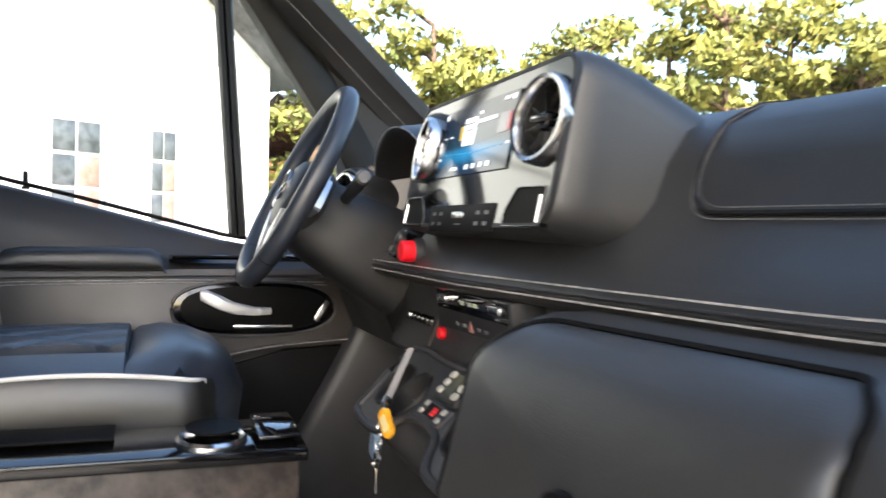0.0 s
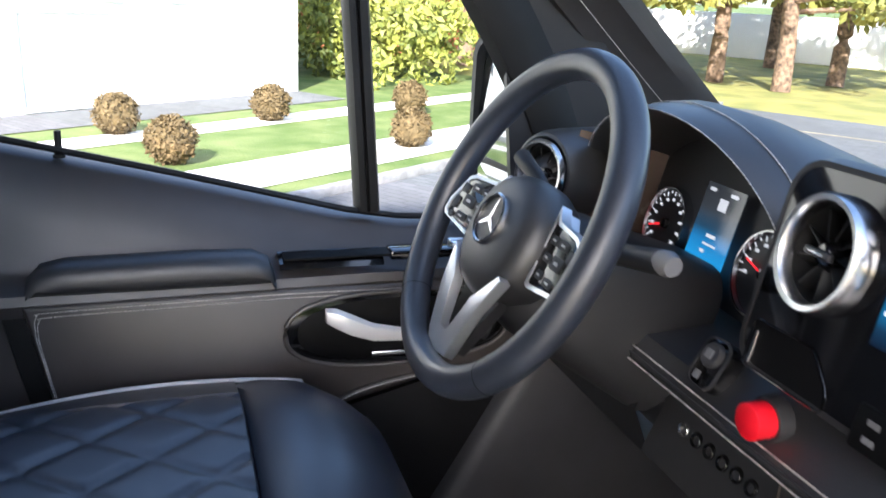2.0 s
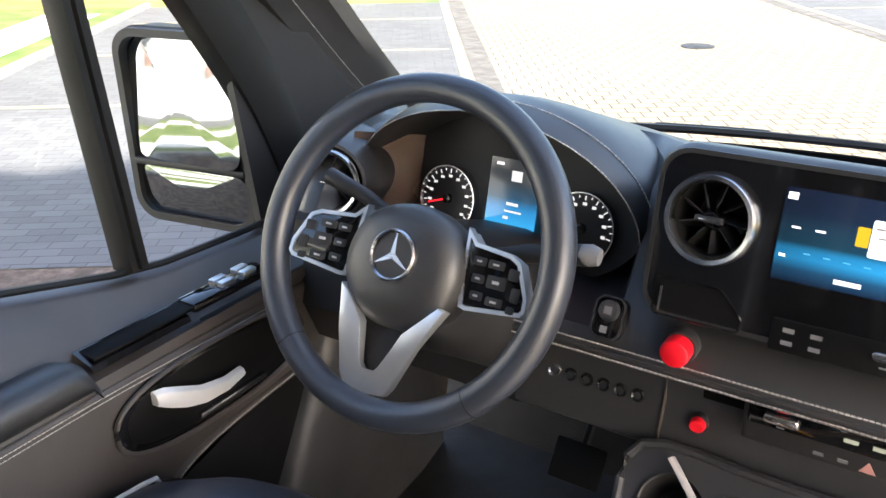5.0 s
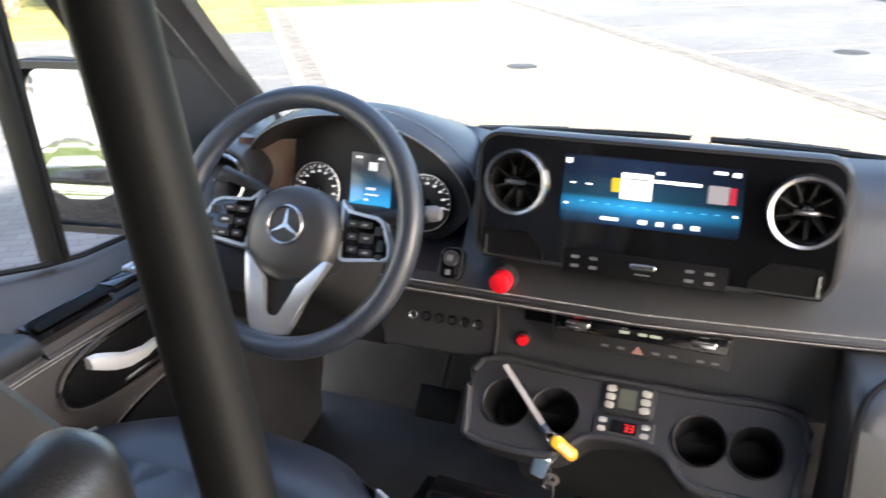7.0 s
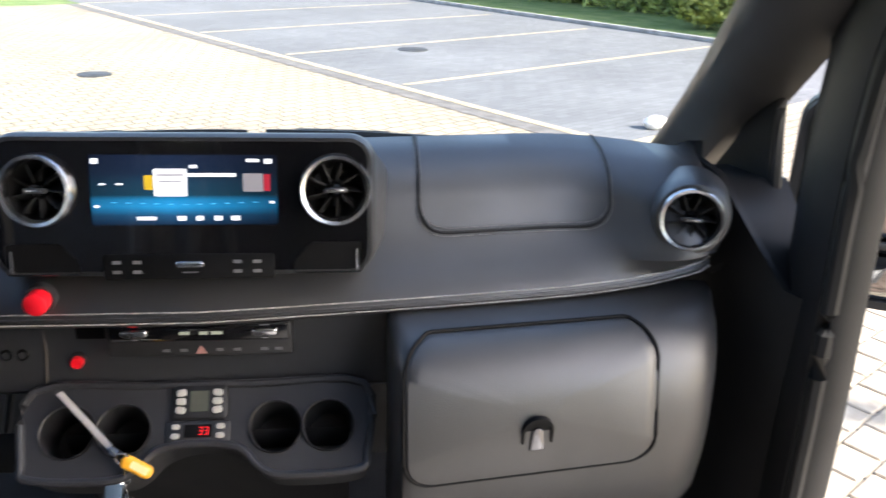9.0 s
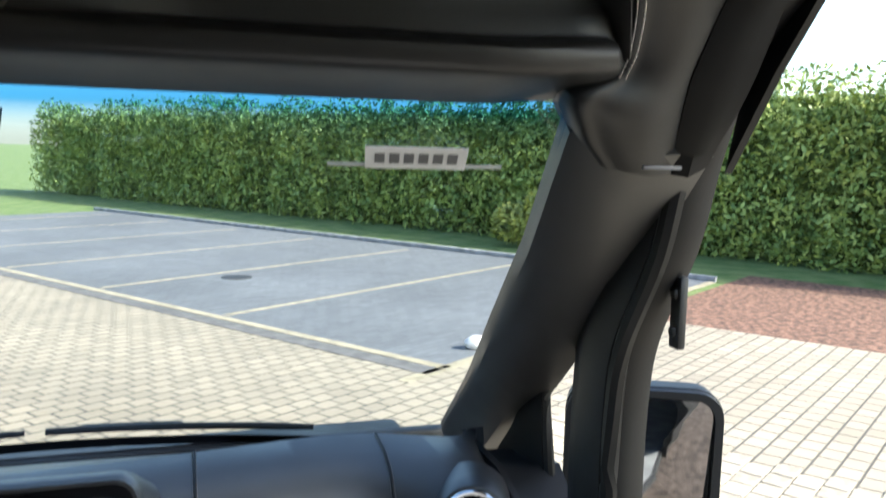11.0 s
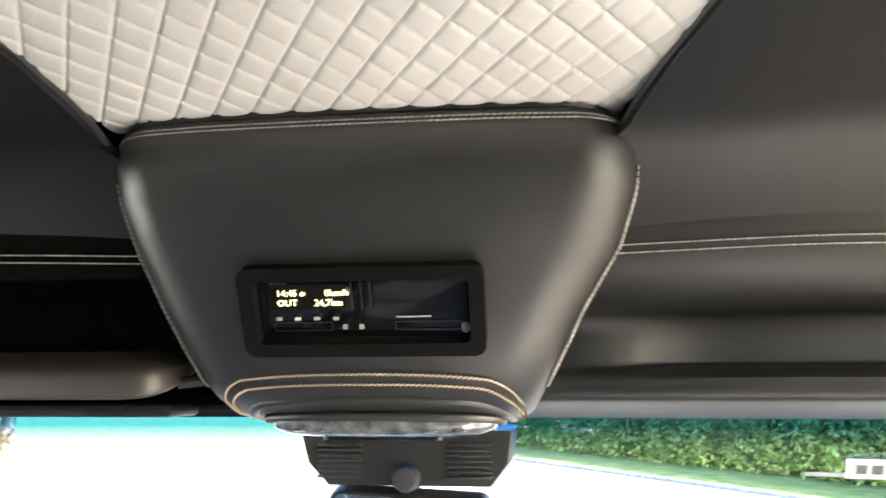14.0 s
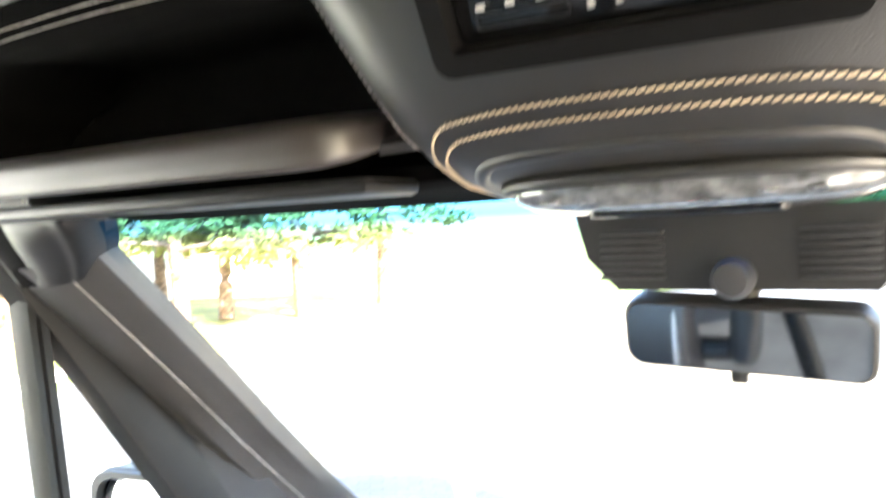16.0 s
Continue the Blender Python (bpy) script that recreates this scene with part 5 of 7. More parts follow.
def gauge(cx, cz, r, a0, a1, n, needle):
    m = CF @ Matrix.Translation((cx, -0.006, cz))
    g = cpart("gauge", lathe([(0, 0.0), (r * 0.95, 0.0), (r * 0.97, -0.002), (r * 0.97, 0.006)], m, 40), M_DIAL, cl_t, "round gauge with white ticks and red needle")
    cpart("rim", lathe([(r * 0.95, -0.001), (r * 0.97, -0.006), (r * 1.01, -0.006), (r * 1.03, 0.0), (r * 1.03, 0.006)], m, 40), M_CHROME, g)
    for k in range(n):
        a = radians(a0 + (a1 - a0) * k / (n - 1))
        big = k % 2 == 0
        b = box((0, -0.001, r * (0.84 if big else 0.88)), (0.0014, 0.001, r * (0.12 if big else 0.07)), 0, Matrix.Rotation(a, 4, "Y"))
        if big:
            b = joined(b, box((math.sin(a) * r * 0.68, -0.001, math.cos(a) * r * 0.68), (0.0055, 0.001, 0.0036)))
        b.transform(m)
        cpart("tick", b, G_TICK, g)
    nd = box((0, -0.004, r * 0.3), (0.0022, 0.0015, r * 0.82), 0.0004, Matrix.Rotation(radians(needle), 4, "Y"))
    nd.transform(m)
    cpart("needle", nd, G_RED_NEEDLE, g, "red needle")
    hb = lathe([(0, -0.007), (0.006, -0.006), (0.007, 0)], m, 16)
    cpart("hub", hb, M_PIANO, g)
    return g


gauge(-0.103, -0.012, 0.047, -125, 125, 21, -108)
gauge(0.108, -0.012, 0.047, -100, 100, 17, -75)
# middle display
DM = CF @ Matrix.Translation((0.004, -0.012, 0.002))


def cluster_picture():
    m, n, l, b = nodes_of("cluster_picture")
    tc, sp, rmp = n.new("ShaderNodeTexCoord"), n.new("ShaderNodeSeparateXYZ"), n.new("ShaderNodeValToRGB")
    l.new(tc.outputs["UV"], sp.inputs["Vector"])
    el = rmp.color_ramp.elements
    el[0].position, el[0].color = 0.0, (0.006, 0.012, 0.02, 1)
    el[1].position, el[1].color = 1.0, (0.02, 0.022, 0.025, 1)
    for pos, col in ((0.12, (0.01, 0.05, 0.1, 1)), (0.25, (0.02, 0.24, 0.5, 1)), (0.42, (0.015, 0.16, 0.36, 1)), (0.55, (0.015, 0.05, 0.09, 1)), (0.75, (0.025, 0.03, 0.035, 1))):
        e = el.new(pos)
        e.color = col
    l.new(sp.outputs["Y"], rmp.inputs["Fac"])
    b.inputs["Base Color"].default_value = (0.004, 0.004, 0.005, 1)
    b.inputs["Roughness"].default_value = 0.12
    l.new(rmp.outputs["Color"], b.inputs["Emission Color"])
    b.inputs["Emission Strength"].default_value = 0.33
    return m


cpart("display", uv_plane(0.078, 0.115, DM), cluster_picture(), cl_t, "lit blue middle display")
for mk in [(-0.024, 0.05, 0.012, 0.004), (0.02, 0.05, 0.014, 0.004), (0.004, 0.036, 0.016, 0.014), (0.002, -0.002, 0.018, 0.004), (0.004, -0.012, 0.026, 0.0025), (-0.006, -0.021, 0.008, 0.004)]:
    cpart("display_mark", bars([mk], 0.0006, DM @ Matrix.Translation((0, -0.0012, 0))), G_TICK)
for mk in [(-0.024, -0.05, 0.006, 0.005), (-0.008, -0.05, 0.007, 0.005), (0.012, -0.052, 0.006, 0.006)]:
    cpart("warning_light", bars([mk], 0.0006, DM @ Matrix.Translation((0, -0.0012, 0))), G_YELLOW)

# ---- steering wheel ----
sw = thing("steering_wheel", "black leather multifunction steering wheel with silver lower spoke", "steering wheel", at=(-0.477, -0.135, 0.908))
TIL = radians(-27)
SWM = Matrix.Rotation(TIL, 4, "X")
sw.matrix_world = Matrix.Translation((-0.477, -0.135, 0.908)) @ SWM


def rim_pt(a, r=0.1785):
    return Vector((r * math.sin(a), 0, r * 1.0 * math.cos(a)))


rp, rr_ = [], []
for k in range(72):
    a = 2 * math.pi * k / 72
    rp.append(rim_pt(a))
    thumb = 0.002 * max(0, math.cos(2 * (a - math.radians(60)))) + 0.002 * max(0, math.cos(2 * (a + math.radians(60))))
    rr_.append(0.0165 + thumb * 0.6)
rim_rows = [[p + (p.normalized() * math.cos(2 * math.pi * q / 16) + Vector((0, 1, 0)) * math.sin(2 * math.pi * q / 16)) * r for q in range(16)] for p, r in zip(rp + rp[:1], rr_ + rr_[:1])]
part("rim", loft(rim_rows, True), M_LEATHER_SEAT, sw, "black leather rim")
for a in (138, -138):
    aa = radians(a)
    c = rim_pt(aa)
    d = Vector((math.cos(aa), 0, -math.sin(aa)))
    part("rim_seam", tube([c + (Vector((math.sin(aa), 0, math.cos(aa))) * math.cos(b) + Vector((0, 1, 0)) * math.sin(b)) * 0.0172 for b in [2 * math.pi * q / 16 for q in range(16)]], 0.0008, 4, True), M_RUBBER, sw)
hubp = part("hub", loft([[(x * s, y, z * s * 0.98 - 0.018) for x, z in [(0.079 * math.cos(2 * math.pi * q / 40) * (1 - 0.04 * math.cos(4 * math.pi * q / 40)), 0.072 * math.sin(2 * math.pi * q / 40)) for q in range(40)]] for s, y in ((0.8, 0.035), (0.98, 0.01), (1.0, -0.012), (0.97, -0.026), (0.88, -0.036), (0.7, -0.042), (0.4, -0.046), (0.1, -0.0475))], True, True), M_LEATHER, sw, "domed black leather hub")
em = part("badge", lathe([(0.0245, -0.001), (0.0245, -0.004), (0.0265, -0.0055), (0.0285, -0.004), (0.0285, 0.004)], Matrix.Translation((0, -0.0465, -0.008)), 40), M_CHROME, hubp, "round silver badge")
part("badge_field", lathe([(0, -0.0015), (0.024, -0.0015), (0.0245, 0.001)], Matrix.Translation((0, -0.0465, -0.008)), 32), M_PLASTIC_GREY, em)
for a in (0, 120, 240):
    part("badge_bar", plate([(-0.0035, 0), (0.0035, 0), (0.0005, 0.0235), (-0.0005, 0.0235)], 0.002, Matrix.Translation((0, -0.0492, -0.008)) @ Matrix.Rotation(radians(a), 4, "Y"), 0.0), M_CHROME, em)
# side spokes: a silver frame round a glossy key pad
def inset(pts, d):
    """The outline moved inwards by d."""
    out, n = [], len(pts)
    for i in range(n):
        a, b, c = Vector(pts[i - 1]), Vector(pts[i]), Vector(pts[(i + 1) % n])
        e1, e2 = (b - a).normalized(), (c - b).normalized()
        n1, n2 = Vector((-e1.y, e1.x)), Vector((-e2.y, e2.x))
        m = (n1 + n2).normalized()
        q = b + m * d / max(0.4, m.dot(n1))
        out.append((q.x, q.y))
    return out


def soft_plate(pts, depth, m, r=0.0014):
    """A plate of any outline with its front edge rounded."""
    bm = plate(pts, depth)
    bmesh.ops.bevel(bm, geom=[e for e in bm.edges if all(abs(v.co.y) < 1e-6 for v in e.verts)], offset=r, segments=2, profile=0.5, affect="EDGES")
    bm.transform(m)
    return bm


def keys_at(sg):
    return [(sg * a, b, w, h) for a, b, w, h in ((0.088, 0.012, 0.013, 0.006), (0.108, 0.012, 0.016, 0.006), (0.13, 0.006, 0.010, 0.008), (0.09, -0.006, 0.012, 0.006), (0.112, -0.006, 0.018, 0.009), (0.136, -0.014, 0.008, 0.010), (0.092, -0.024, 0.012, 0.006), (0.114, -0.026, 0.016, 0.006), (0.134, -0.03, 0.008, 0.005))]


for sg, lean in ((-1, 0.19), (1, 0.04)):
    out = [(0.066, 0.044), (0.080, 0.030), (0.122, 0.026), (0.134, 0.020), (0.150, -0.014), (0.151, -0.028), (0.146, -0.034), (0.082, -0.042), (0.074, -0.040), (0.070, -0.01)]
    out = [(sg * x, z) for x, z in out]
    if sg > 0:
        out = out[::-1]
    sm = Matrix.Translation((0, -0.018, -0.004)) @ Matrix(((1, 0, 0, 0), (-sg * lean, 1, 0, sg * sg * lean * 0.06), (0, 0, 1, 0), (0, 0, 0, 1)))
    inn = inset(out, 0.0042)
    sp_ = part("spoke", joined(ring_plate(out, inn, 0.012, sm), plate(inset(out, 0.002), 0.02, sm @ Matrix.Translation((0, 0.004, 0)))), M_ALU, sw, "silver framed spoke")
    pad = part("key_pad", soft_plate(inset(out, 0.0046), 0.008, sm @ Matrix.Translation((0, 0.0008, 0))), M_PIANO, sp_, "glossy black key pad")
    for kx, kz, kw, kh in keys_at(sg):
        kp = part("key", soft_plate(rr_pts(kw * 1.25, kh * 1.5, 0.002, 2), 0.002, sm @ Matrix.Translation((kx, -0.0006, kz)), 0.0005), M_PLASTIC, pad)
        if kw > 0.011:
            part("key_mark", bars([(kx, kz, kw * 0.45, kh * 0.35)], 0.0006, sm @ Matrix.Translation((0, -0.0012, 0))), M_WHITE_MARK, pad)
# lower silver spoke: two arms that meet in a broad foot at the rim
yoke = [(-0.062, -0.050), (-0.055, -0.098), (-0.047, -0.148), (-0.041, -0.160), (-0.013, -0.164), (0.014, -0.160), (0.022, -0.149), (0.046, -0.098), (0.074, -0.052), (0.064, -0.050), (0.026, -0.088), (0.006, -0.130), (0.000, -0.137), (-0.018, -0.138), (-0.023, -0.131), (-0.027, -0.086), (-0.048, -0.060)]
yk = soft_plate(yoke, 0.012, Matrix.Identity(4), 0.002)
for v in yk.verts:
    v.co.y += -0.026 + 0.016 * min(1, max(0, (-0.05 - v.co.z) / 0.11)) ** 1.5
part("lower_spoke", yk, M_ALU, sw, "satin silver forked lower spoke")
part("lower_back", plate([(-0.05, -0.05), (0.055, -0.05), (0.012, -0.152), (-0.036, -0.152)], 0.012, Matrix.Translation((0, 0.002, 0))), M_PLASTIC, sw)
# everything inside the rim sits a little back from its plane
for ob in sw.children:
    if not ob.name.startswith("rim"):
        ob.location.y = 0.014 if ob.name.startswith("lower") else 0.03
# column and stalks
col = thing("steering_column", "black plastic steering column shroud", "steering column", at=(-0.485, -0.1, 0.88))
CM = SWM @ Matrix.Translation((0, 0.05, 0))
part("shroud", loft([[Vector((x * s, y, z * s2 - 0.03 + 0.0 * y)) for x, z in rr_pts(0.15, 0.14, 0.045, 5)] for s, s2, y in ((0.75, 0.8, -0.02), (1.0, 1.0, 0.01), (1.05, 1.15, 0.10), (1.1, 1.35, 0.2))], True, True), M_PLASTIC, col)
col.matrix_world = Matrix.Translation((-0.485, -0.1, 0.885)) @ SWM
part("stalk", tube([(-0.06, 0.035, 0.035), (-0.11, 0.03, 0.055), (-0.165, 0.022, 0.07)], [0.008, 0.0095, 0.011], 10), M_PLASTIC, col, "black control stalk")
rs = part("stalk", tube([(0.06, 0.035, 0.015), (0.12, 0.03, 0.032), (0.186, 0.022, 0.044)], [0.009, 0.011, 0.012], 10), M_PLASTIC, col, "black gear stalk with pale end")
part("stalk_end", lathe([(0, -0.011), (0.009, -0.01), (0.012, 0), (0.01, 0.01), (0, 0.011)], Matrix.Translation((0.193, 0.02, 0.045)) @ Matrix.Rotation(radians(90), 4, "Z"), 16), M_GREY_MARK, rs, "pale grey knob")
# knee panel below the column
part("knee_panel", loft([[(x, 0.10, 0.80), (x, 0.03, 0.76), (x, 0.01, 0.70), (x, 0.04, 0.63), (x, 0.12, 0.60)] for x in (-0.78, -0.7, -0.6, -0.5, -0.42)]), M_PLASTIC, dash)

# ---- cup holder console under the fascia ----
cc = thing("cup_holder_console", "black plastic centre console with four cup holders", "console", at=(-0.005, -0.03, 0.64))
KI = Matrix.Translation((0.005, 0.03, -0.64))
KM = Matrix.Translation((-0.008, -0.030, 0.613)) @ Matrix.Rotation(radians(-46), 4, "X")


def kpart(name, bm, m, par=cc, label=""):
    bm.transform(KI)
    return part(name, bm, m, par, label)


# tray outline seen along its slope: wider wings, waisted in the middle
tr_o = [(-0.232, 0.058), (-0.08, 0.062), (0.08, 0.062), (0.232, 0.058), (0.236, -0.04), (0.22, -0.066), (0.12, -0.07), (0.085, -0.058), (0.055, -0.03), (0.0, -0.022), (-0.055, -0.03), (-0.085, -0.058), (-0.12, -0.07), (-0.22, -0.066), (-0.236, -0.04)]
CUPS = [(sg * dx, -0.002, 0.0355) for sg in (-1, 1) for dx in (0.105, 0.180)]
kpart("body", holed_plate([(p.x, p.y) for p in smooth_path([Vector((x, z, 0)) for x, z in tr_o], 4, True)], CUPS, 0.1, KM), M_PLASTIC_GREY)
kpart("lip", tube(smooth_path([Vector((x, -0.001, z)) for x, z in tr_o], 4, True), 0.006, 8, True, KM), M_PLASTIC_GREY)
for sg in (-1, 1):
    for dx in (0.105, 0.180):
        c = KM @ Matrix.Translation((sg * dx, -0.002, -0.002))
        h = kpart("cup_holder", lathe([(0.0385, 0.0), (0.0375, -0.003), (0.0355, -0.001), (0.034, 0.03), (0.031, 0.07), (0, 0.072)], c, 32), M_PLASTIC)
# heater timers in the middle
T1 = KM @ Matrix.Translation((-0.002, -0.006, 0.036))
tm = kpart("heater_control", plate(rr_pts(0.078, 0.05, 0.008, 4), 0.02, T1, 0.003), M_PLASTIC, cc, "black heater timer with pale buttons")
kpart("display", plate(rr_pts(0.026, 0.03, 0.001, 2), 0.002, T1 @ Matrix.Translation((0, -0.0016, 0))), M_LCD, tm)
for sg in (-1, 1):
    for k in range(3):
        kpart("button", plate(rr_pts(0.014, 0.010, 0.004, 3), 0.004, T1 @ Matrix.Translation((sg * 0.0255, -0.003, 0.0125 - 0.0125 * k)) @ Matrix.Rotation(radians(sg * (1 - k) * 10), 4, "Y"), 0.001), M_BUTTON_WHITE, tm)
T2 = KM @ Matrix.Translation((-0.002, -0.004, -0.006))
t2 = kpart("temperature_control", plate(rr_pts(0.088, 0.030, 0.003, 3), 0.02, T2, 0.002), M_PLASTIC_GREY, cc, "small control with red digits")
kpart("window", plate(rr_pts(0.038, 0.018, 0.001, 2), 0.002, T2 @ Matrix.Translation((0, -0.0014, 0))), M_BLACK, t2)
for k, dx in enumerate((0.004, 0.012)):
    for z, w, h in ((0.005, 0.0045, 0.001), (0.0, 0.0045, 0.001), (-0.005, 0.0045, 0.001)):
        kpart("digit_segment", bars([(dx, z, w, h)], 0.0006, T2 @ Matrix.Translation((0, -0.0018, 0))), glow("digit_red", (0.9, 0.03, 0.04), 0.35) if k == 0 and z == 0.005 else bpy.data.materials["digit_red"], t2)
    kpart("digit_segment", bars([(dx + 0.002, 0.0, 0.001, 0.01)], 0.0006, T2 @ Matrix.Translation((0, -0.0018, 0))), bpy.data.materials["digit_red"], t2)
for sg in (-1, 1):
    for z in (0.0065, -0.0065):
        kpart("button", plate(rr_pts(0.012, 0.008, 0.0035, 3), 0.004, T2 @ Matrix.Translation((sg * 0.031, -0.002, z)), 0.001), M_BUTTON_WHITE, t2)
# pedestal below
kpart("pedestal", loft([[(x, -0.02, 0.6), (x, 0.03, 0.5), (x, 0.12, 0.36), (x, 0.3, 0.2)] for x in (-0.2, 0.0, 0.2)]), M_PLASTIC)

# ---- keys with an orange tag hanging from the console ----
ky = thing("key_chain", "bunch of keys on a grey strap with an orange tag", "keys", at=(-0.135, -0.05, 0.62))
KQ = Matrix.Translation((0.135, 0.05, -0.62))


def qpart(name, bm, m, label=""):
    bm.transform(KQ)
    return part(name, bm, m, ky, label)


qpart("strap", tube([(-0.199, -0.008, 0.662), (-0.16, -0.036, 0.634), (-0.118, -0.066, 0.603)], 0.0052, 8, flat=0.45), mat("grey_strap", (0.4, 0.38, 0.37), 0.45), "grey strap")
qpart("clasp", joined(tube([(-0.122, -0.064, 0.606), (-0.112, -0.07, 0.6)], 0.0065, 8), tube([Vector((-0.106 + 0.009 * math.cos(a), -0.073, 0.595 + 0.009 * math.sin(a))) for a in [2 * math.pi * q / 14 for q in range(14)]], 0.0018, 6, True)), M_CHROME, "bright metal clasp and ring")
tg = Matrix.Translation((-0.086, -0.078, 0.584)) @ Matrix.Rotation(radians(36), 4, "Y") @ Matrix.Rotation(radians(-30), 4, "X")
qpart("tag", plate(rr_pts(0.046, 0.019, 0.008, 5), 0.007, tg, 0.0025), M_ORANGE, "yellow orange plastic tag")
qpart("tag_window", plate(rr_pts(0.026, 0.010, 0.002, 3), 0.001, tg @ Matrix.Translation((0.003, -0.0006, 0))), mat("tag_paper", (0.85, 0.72, 0.35), 0.4), "pale paper window")
for k in range(10):
    c = Matrix.Translation((-0.104 - 0.0008 * k + 0.003 * (k % 2), -0.076 - 0.0006 * k, 0.588 - 0.0082 * k)) @ Matrix.Rotation(radians(60 * k), 4, "Z")
    qpart("chain_link", tube([Vector((0.005 * math.cos(a), 0, 0.006 * math.sin(a))) for a in [2 * math.pi * q / 10 for q in range(10)]], 0.0013, 5, True, c), M_CHROME)
fob_m = Matrix.Translation((-0.121, -0.08, 0.545)) @ Matrix.Rotation(radians(14), 4, "Y")
qpart("key_fob", box((0, 0, 0), (0.024, 0.011, 0.036), 0.004, fob_m), mat("blue_grey_fob", (0.12, 0.18, 0.26), 0.3), "blue grey key fob")
qpart("key_blade", joined(lathe([(0.004, -0.001), (0.011, -0.001), (0.011, 0.001), (0.004, 0.001)], Matrix.Translation((-0.1, -0.084, 0.53)), 16), box((-0.099, -0.084, 0.504), (0.006, 0.0018, 0.034), 0.0004)), M_CHROME, "steel key")

# ---- pedals and kick trim ----
for k, (x, w) in enumerate(((-0.42, 0.09), (-0.30, 0.05))):
    pd = thing("pedal", "black rubber pedal above the floor", "pedal", "pedals", at=(x, 0.26, 0.38))
    part("pad", box((0, 0, 0), (w, 0.012, 0.07), 0.004, Matrix.Rotation(radians(-35), 4, "X")), M_RUBBER, pd)
    part("arm", tube([(0, 0.01, 0), (0, 0.12, 0.12)], 0.008, 6), M_PLASTIC, pd)
wall("kick_trim", shell([[(-0.80, 0.1 + 0.06 * k, 0.19), (-0.79, 0.12 + 0.06 * k, 0.33), (-0.79, 0.14 + 0.06 * k, 0.45), (-0.78, 0.15 + 0.06 * k, 0.52)] for k in range(6)], 0.012), M_KICK, "brown kick trim beside the pedals", "trim")
# body side panel before the door's front edge, slanting back to the sill
side_rows = []
for k in range(13):
    q = k / 12
    y, z = 0.075 - 0.275 * q ** 1.15, 0.69 - 0.50 * q
    side_rows.append([Vector((-0.788, y - 0.004, z)), Vector((-0.772, y, z)), Vector((-0.764, y + 0.008, z)), Vector((-0.76, y + 0.025, z)), Vector((-0.757, y + 0.09, z)), Vector((-0.76, y + 0.17, z)), Vector((-0.775, 0.30, z)), Vector((-0.79, 0.40, z))])
wall("footwell_panel_left", shell(side_rows, 0.01), M_PLASTIC_GREY, "dark grey footwell side panel before the door edge", "trim")

# ---- driver's door ----
door = thing("door_1", "closed driver's door with dark leather panel and chrome handle", "door", kind="structure", at=(-0.8, -0.3, 0.2))
DI = Matrix.Translation((0.8, 0.3, -0.2))


def dpart(name, bm, m, par=door, label=""):
    bm.transform(DI)
    return part(name, bm, m, par, label)


def sill_z(y):
    k = [(-1.05, 1.27), (-0.80, 1.11), (-0.755, 1.01), (-0.715, 0.945), (-0.675, 0.922), (-0.475, 0.876), (-0.226, 0.814), (-0.15, 0.802), (0.0, 0.795), (0.2, 0.79)]
    for (a, b), (c, d) in zip(k, k[1:]):
        if a <= y <= c:
            return b + (d - b) * (y - a) / (c - a)
    return k[-1][1] if y > 0 else k[0][1]


def shelf_z(y):
    return 0.735 + 0.012 * (y + 0.3)


ys = [-1.05, -0.95, -0.85, -0.8, -0.775, -0.755, -0.735, -0.715, -0.695, -0.675, -0.6, -0.5, -0.4, -0.3, -0.226, -0.15, -0.05, 0.05, 0.15, 0.22]
rows = []
for y in ys:
    s = sill_z(y) - 0.012
    h = shelf_z(y)
    z4 = min(s - 0.042, max(s - 0.07, h + 0.05))
    z5 = min(h + 0.035, z4 - 0.005)
    z6 = min(h + 0.022, z5 - 0.003)
    rows.append([Vector(p) for p in ((-0.9, y, s + 0.004), (-0.872, y, s + 0.003), (-0.86, y, s - 0.004), (-0.842, y, s - 0.03), (-0.822, y, z4), (-0.815, y, z5), (-0.805, y, z6), (-0.79, y, min(h + 0.018, z6 - 0.001)), (-0.778, y, h + 0.012), (-0.774, y, h), (-0.78, y, h - 0.012), (-0.786, y, h - 0.03), (-0.788, y, 0.64), (-0.792, y, 0.55), (-0.8, y, 0.45), (-0.8, y, 0.18))])
dpart("panel", loft(rows), M_LEATHER_WARM)
# armrest pad lying on the ledge
dpart("armrest", loft([smooth_path([Vector((x, y, z)) for x, z in ((-0.822, 0.752), (-0.815, 0.778 + q), (-0.785, 0.788 + q), (-0.762, 0.782 + q), (-0.754, 0.767 + q), (-0.758, 0.75), (-0.78, 0.744))], 3, True) for y, q in ((-0.645, -0.022), (-0.63, -0.006), (-0.6, 0), (-0.45, 0.002), (-0.37, 0.0), (-0.35, -0.01), (-0.342, -0.03))], True, True), M_LEATHER, door, "padded black leather armrest")
# dark frame channel behind the stitched lower panel
lp = [(-0.655, 0.732), (-0.30, 0.735), (0.05, 0.73), (0.05, 0.60), (-0.1, 0.586), (-0.2, 0.572), (-0.262, 0.548), (-0.33, 0.5), (-0.40, 0.44), (-0.60, 0.44)]


def door_plate(pts, x0, th, bev=0.004):
    """Outline in y, z laid on the door, facing the cab."""
    m = Matrix(((0, -1, 0, x0), (1, 0, 0, 0), (0, 0, 1, 0), (0, 0, 0, 1)))
    return plate(pts, th, m, bev)


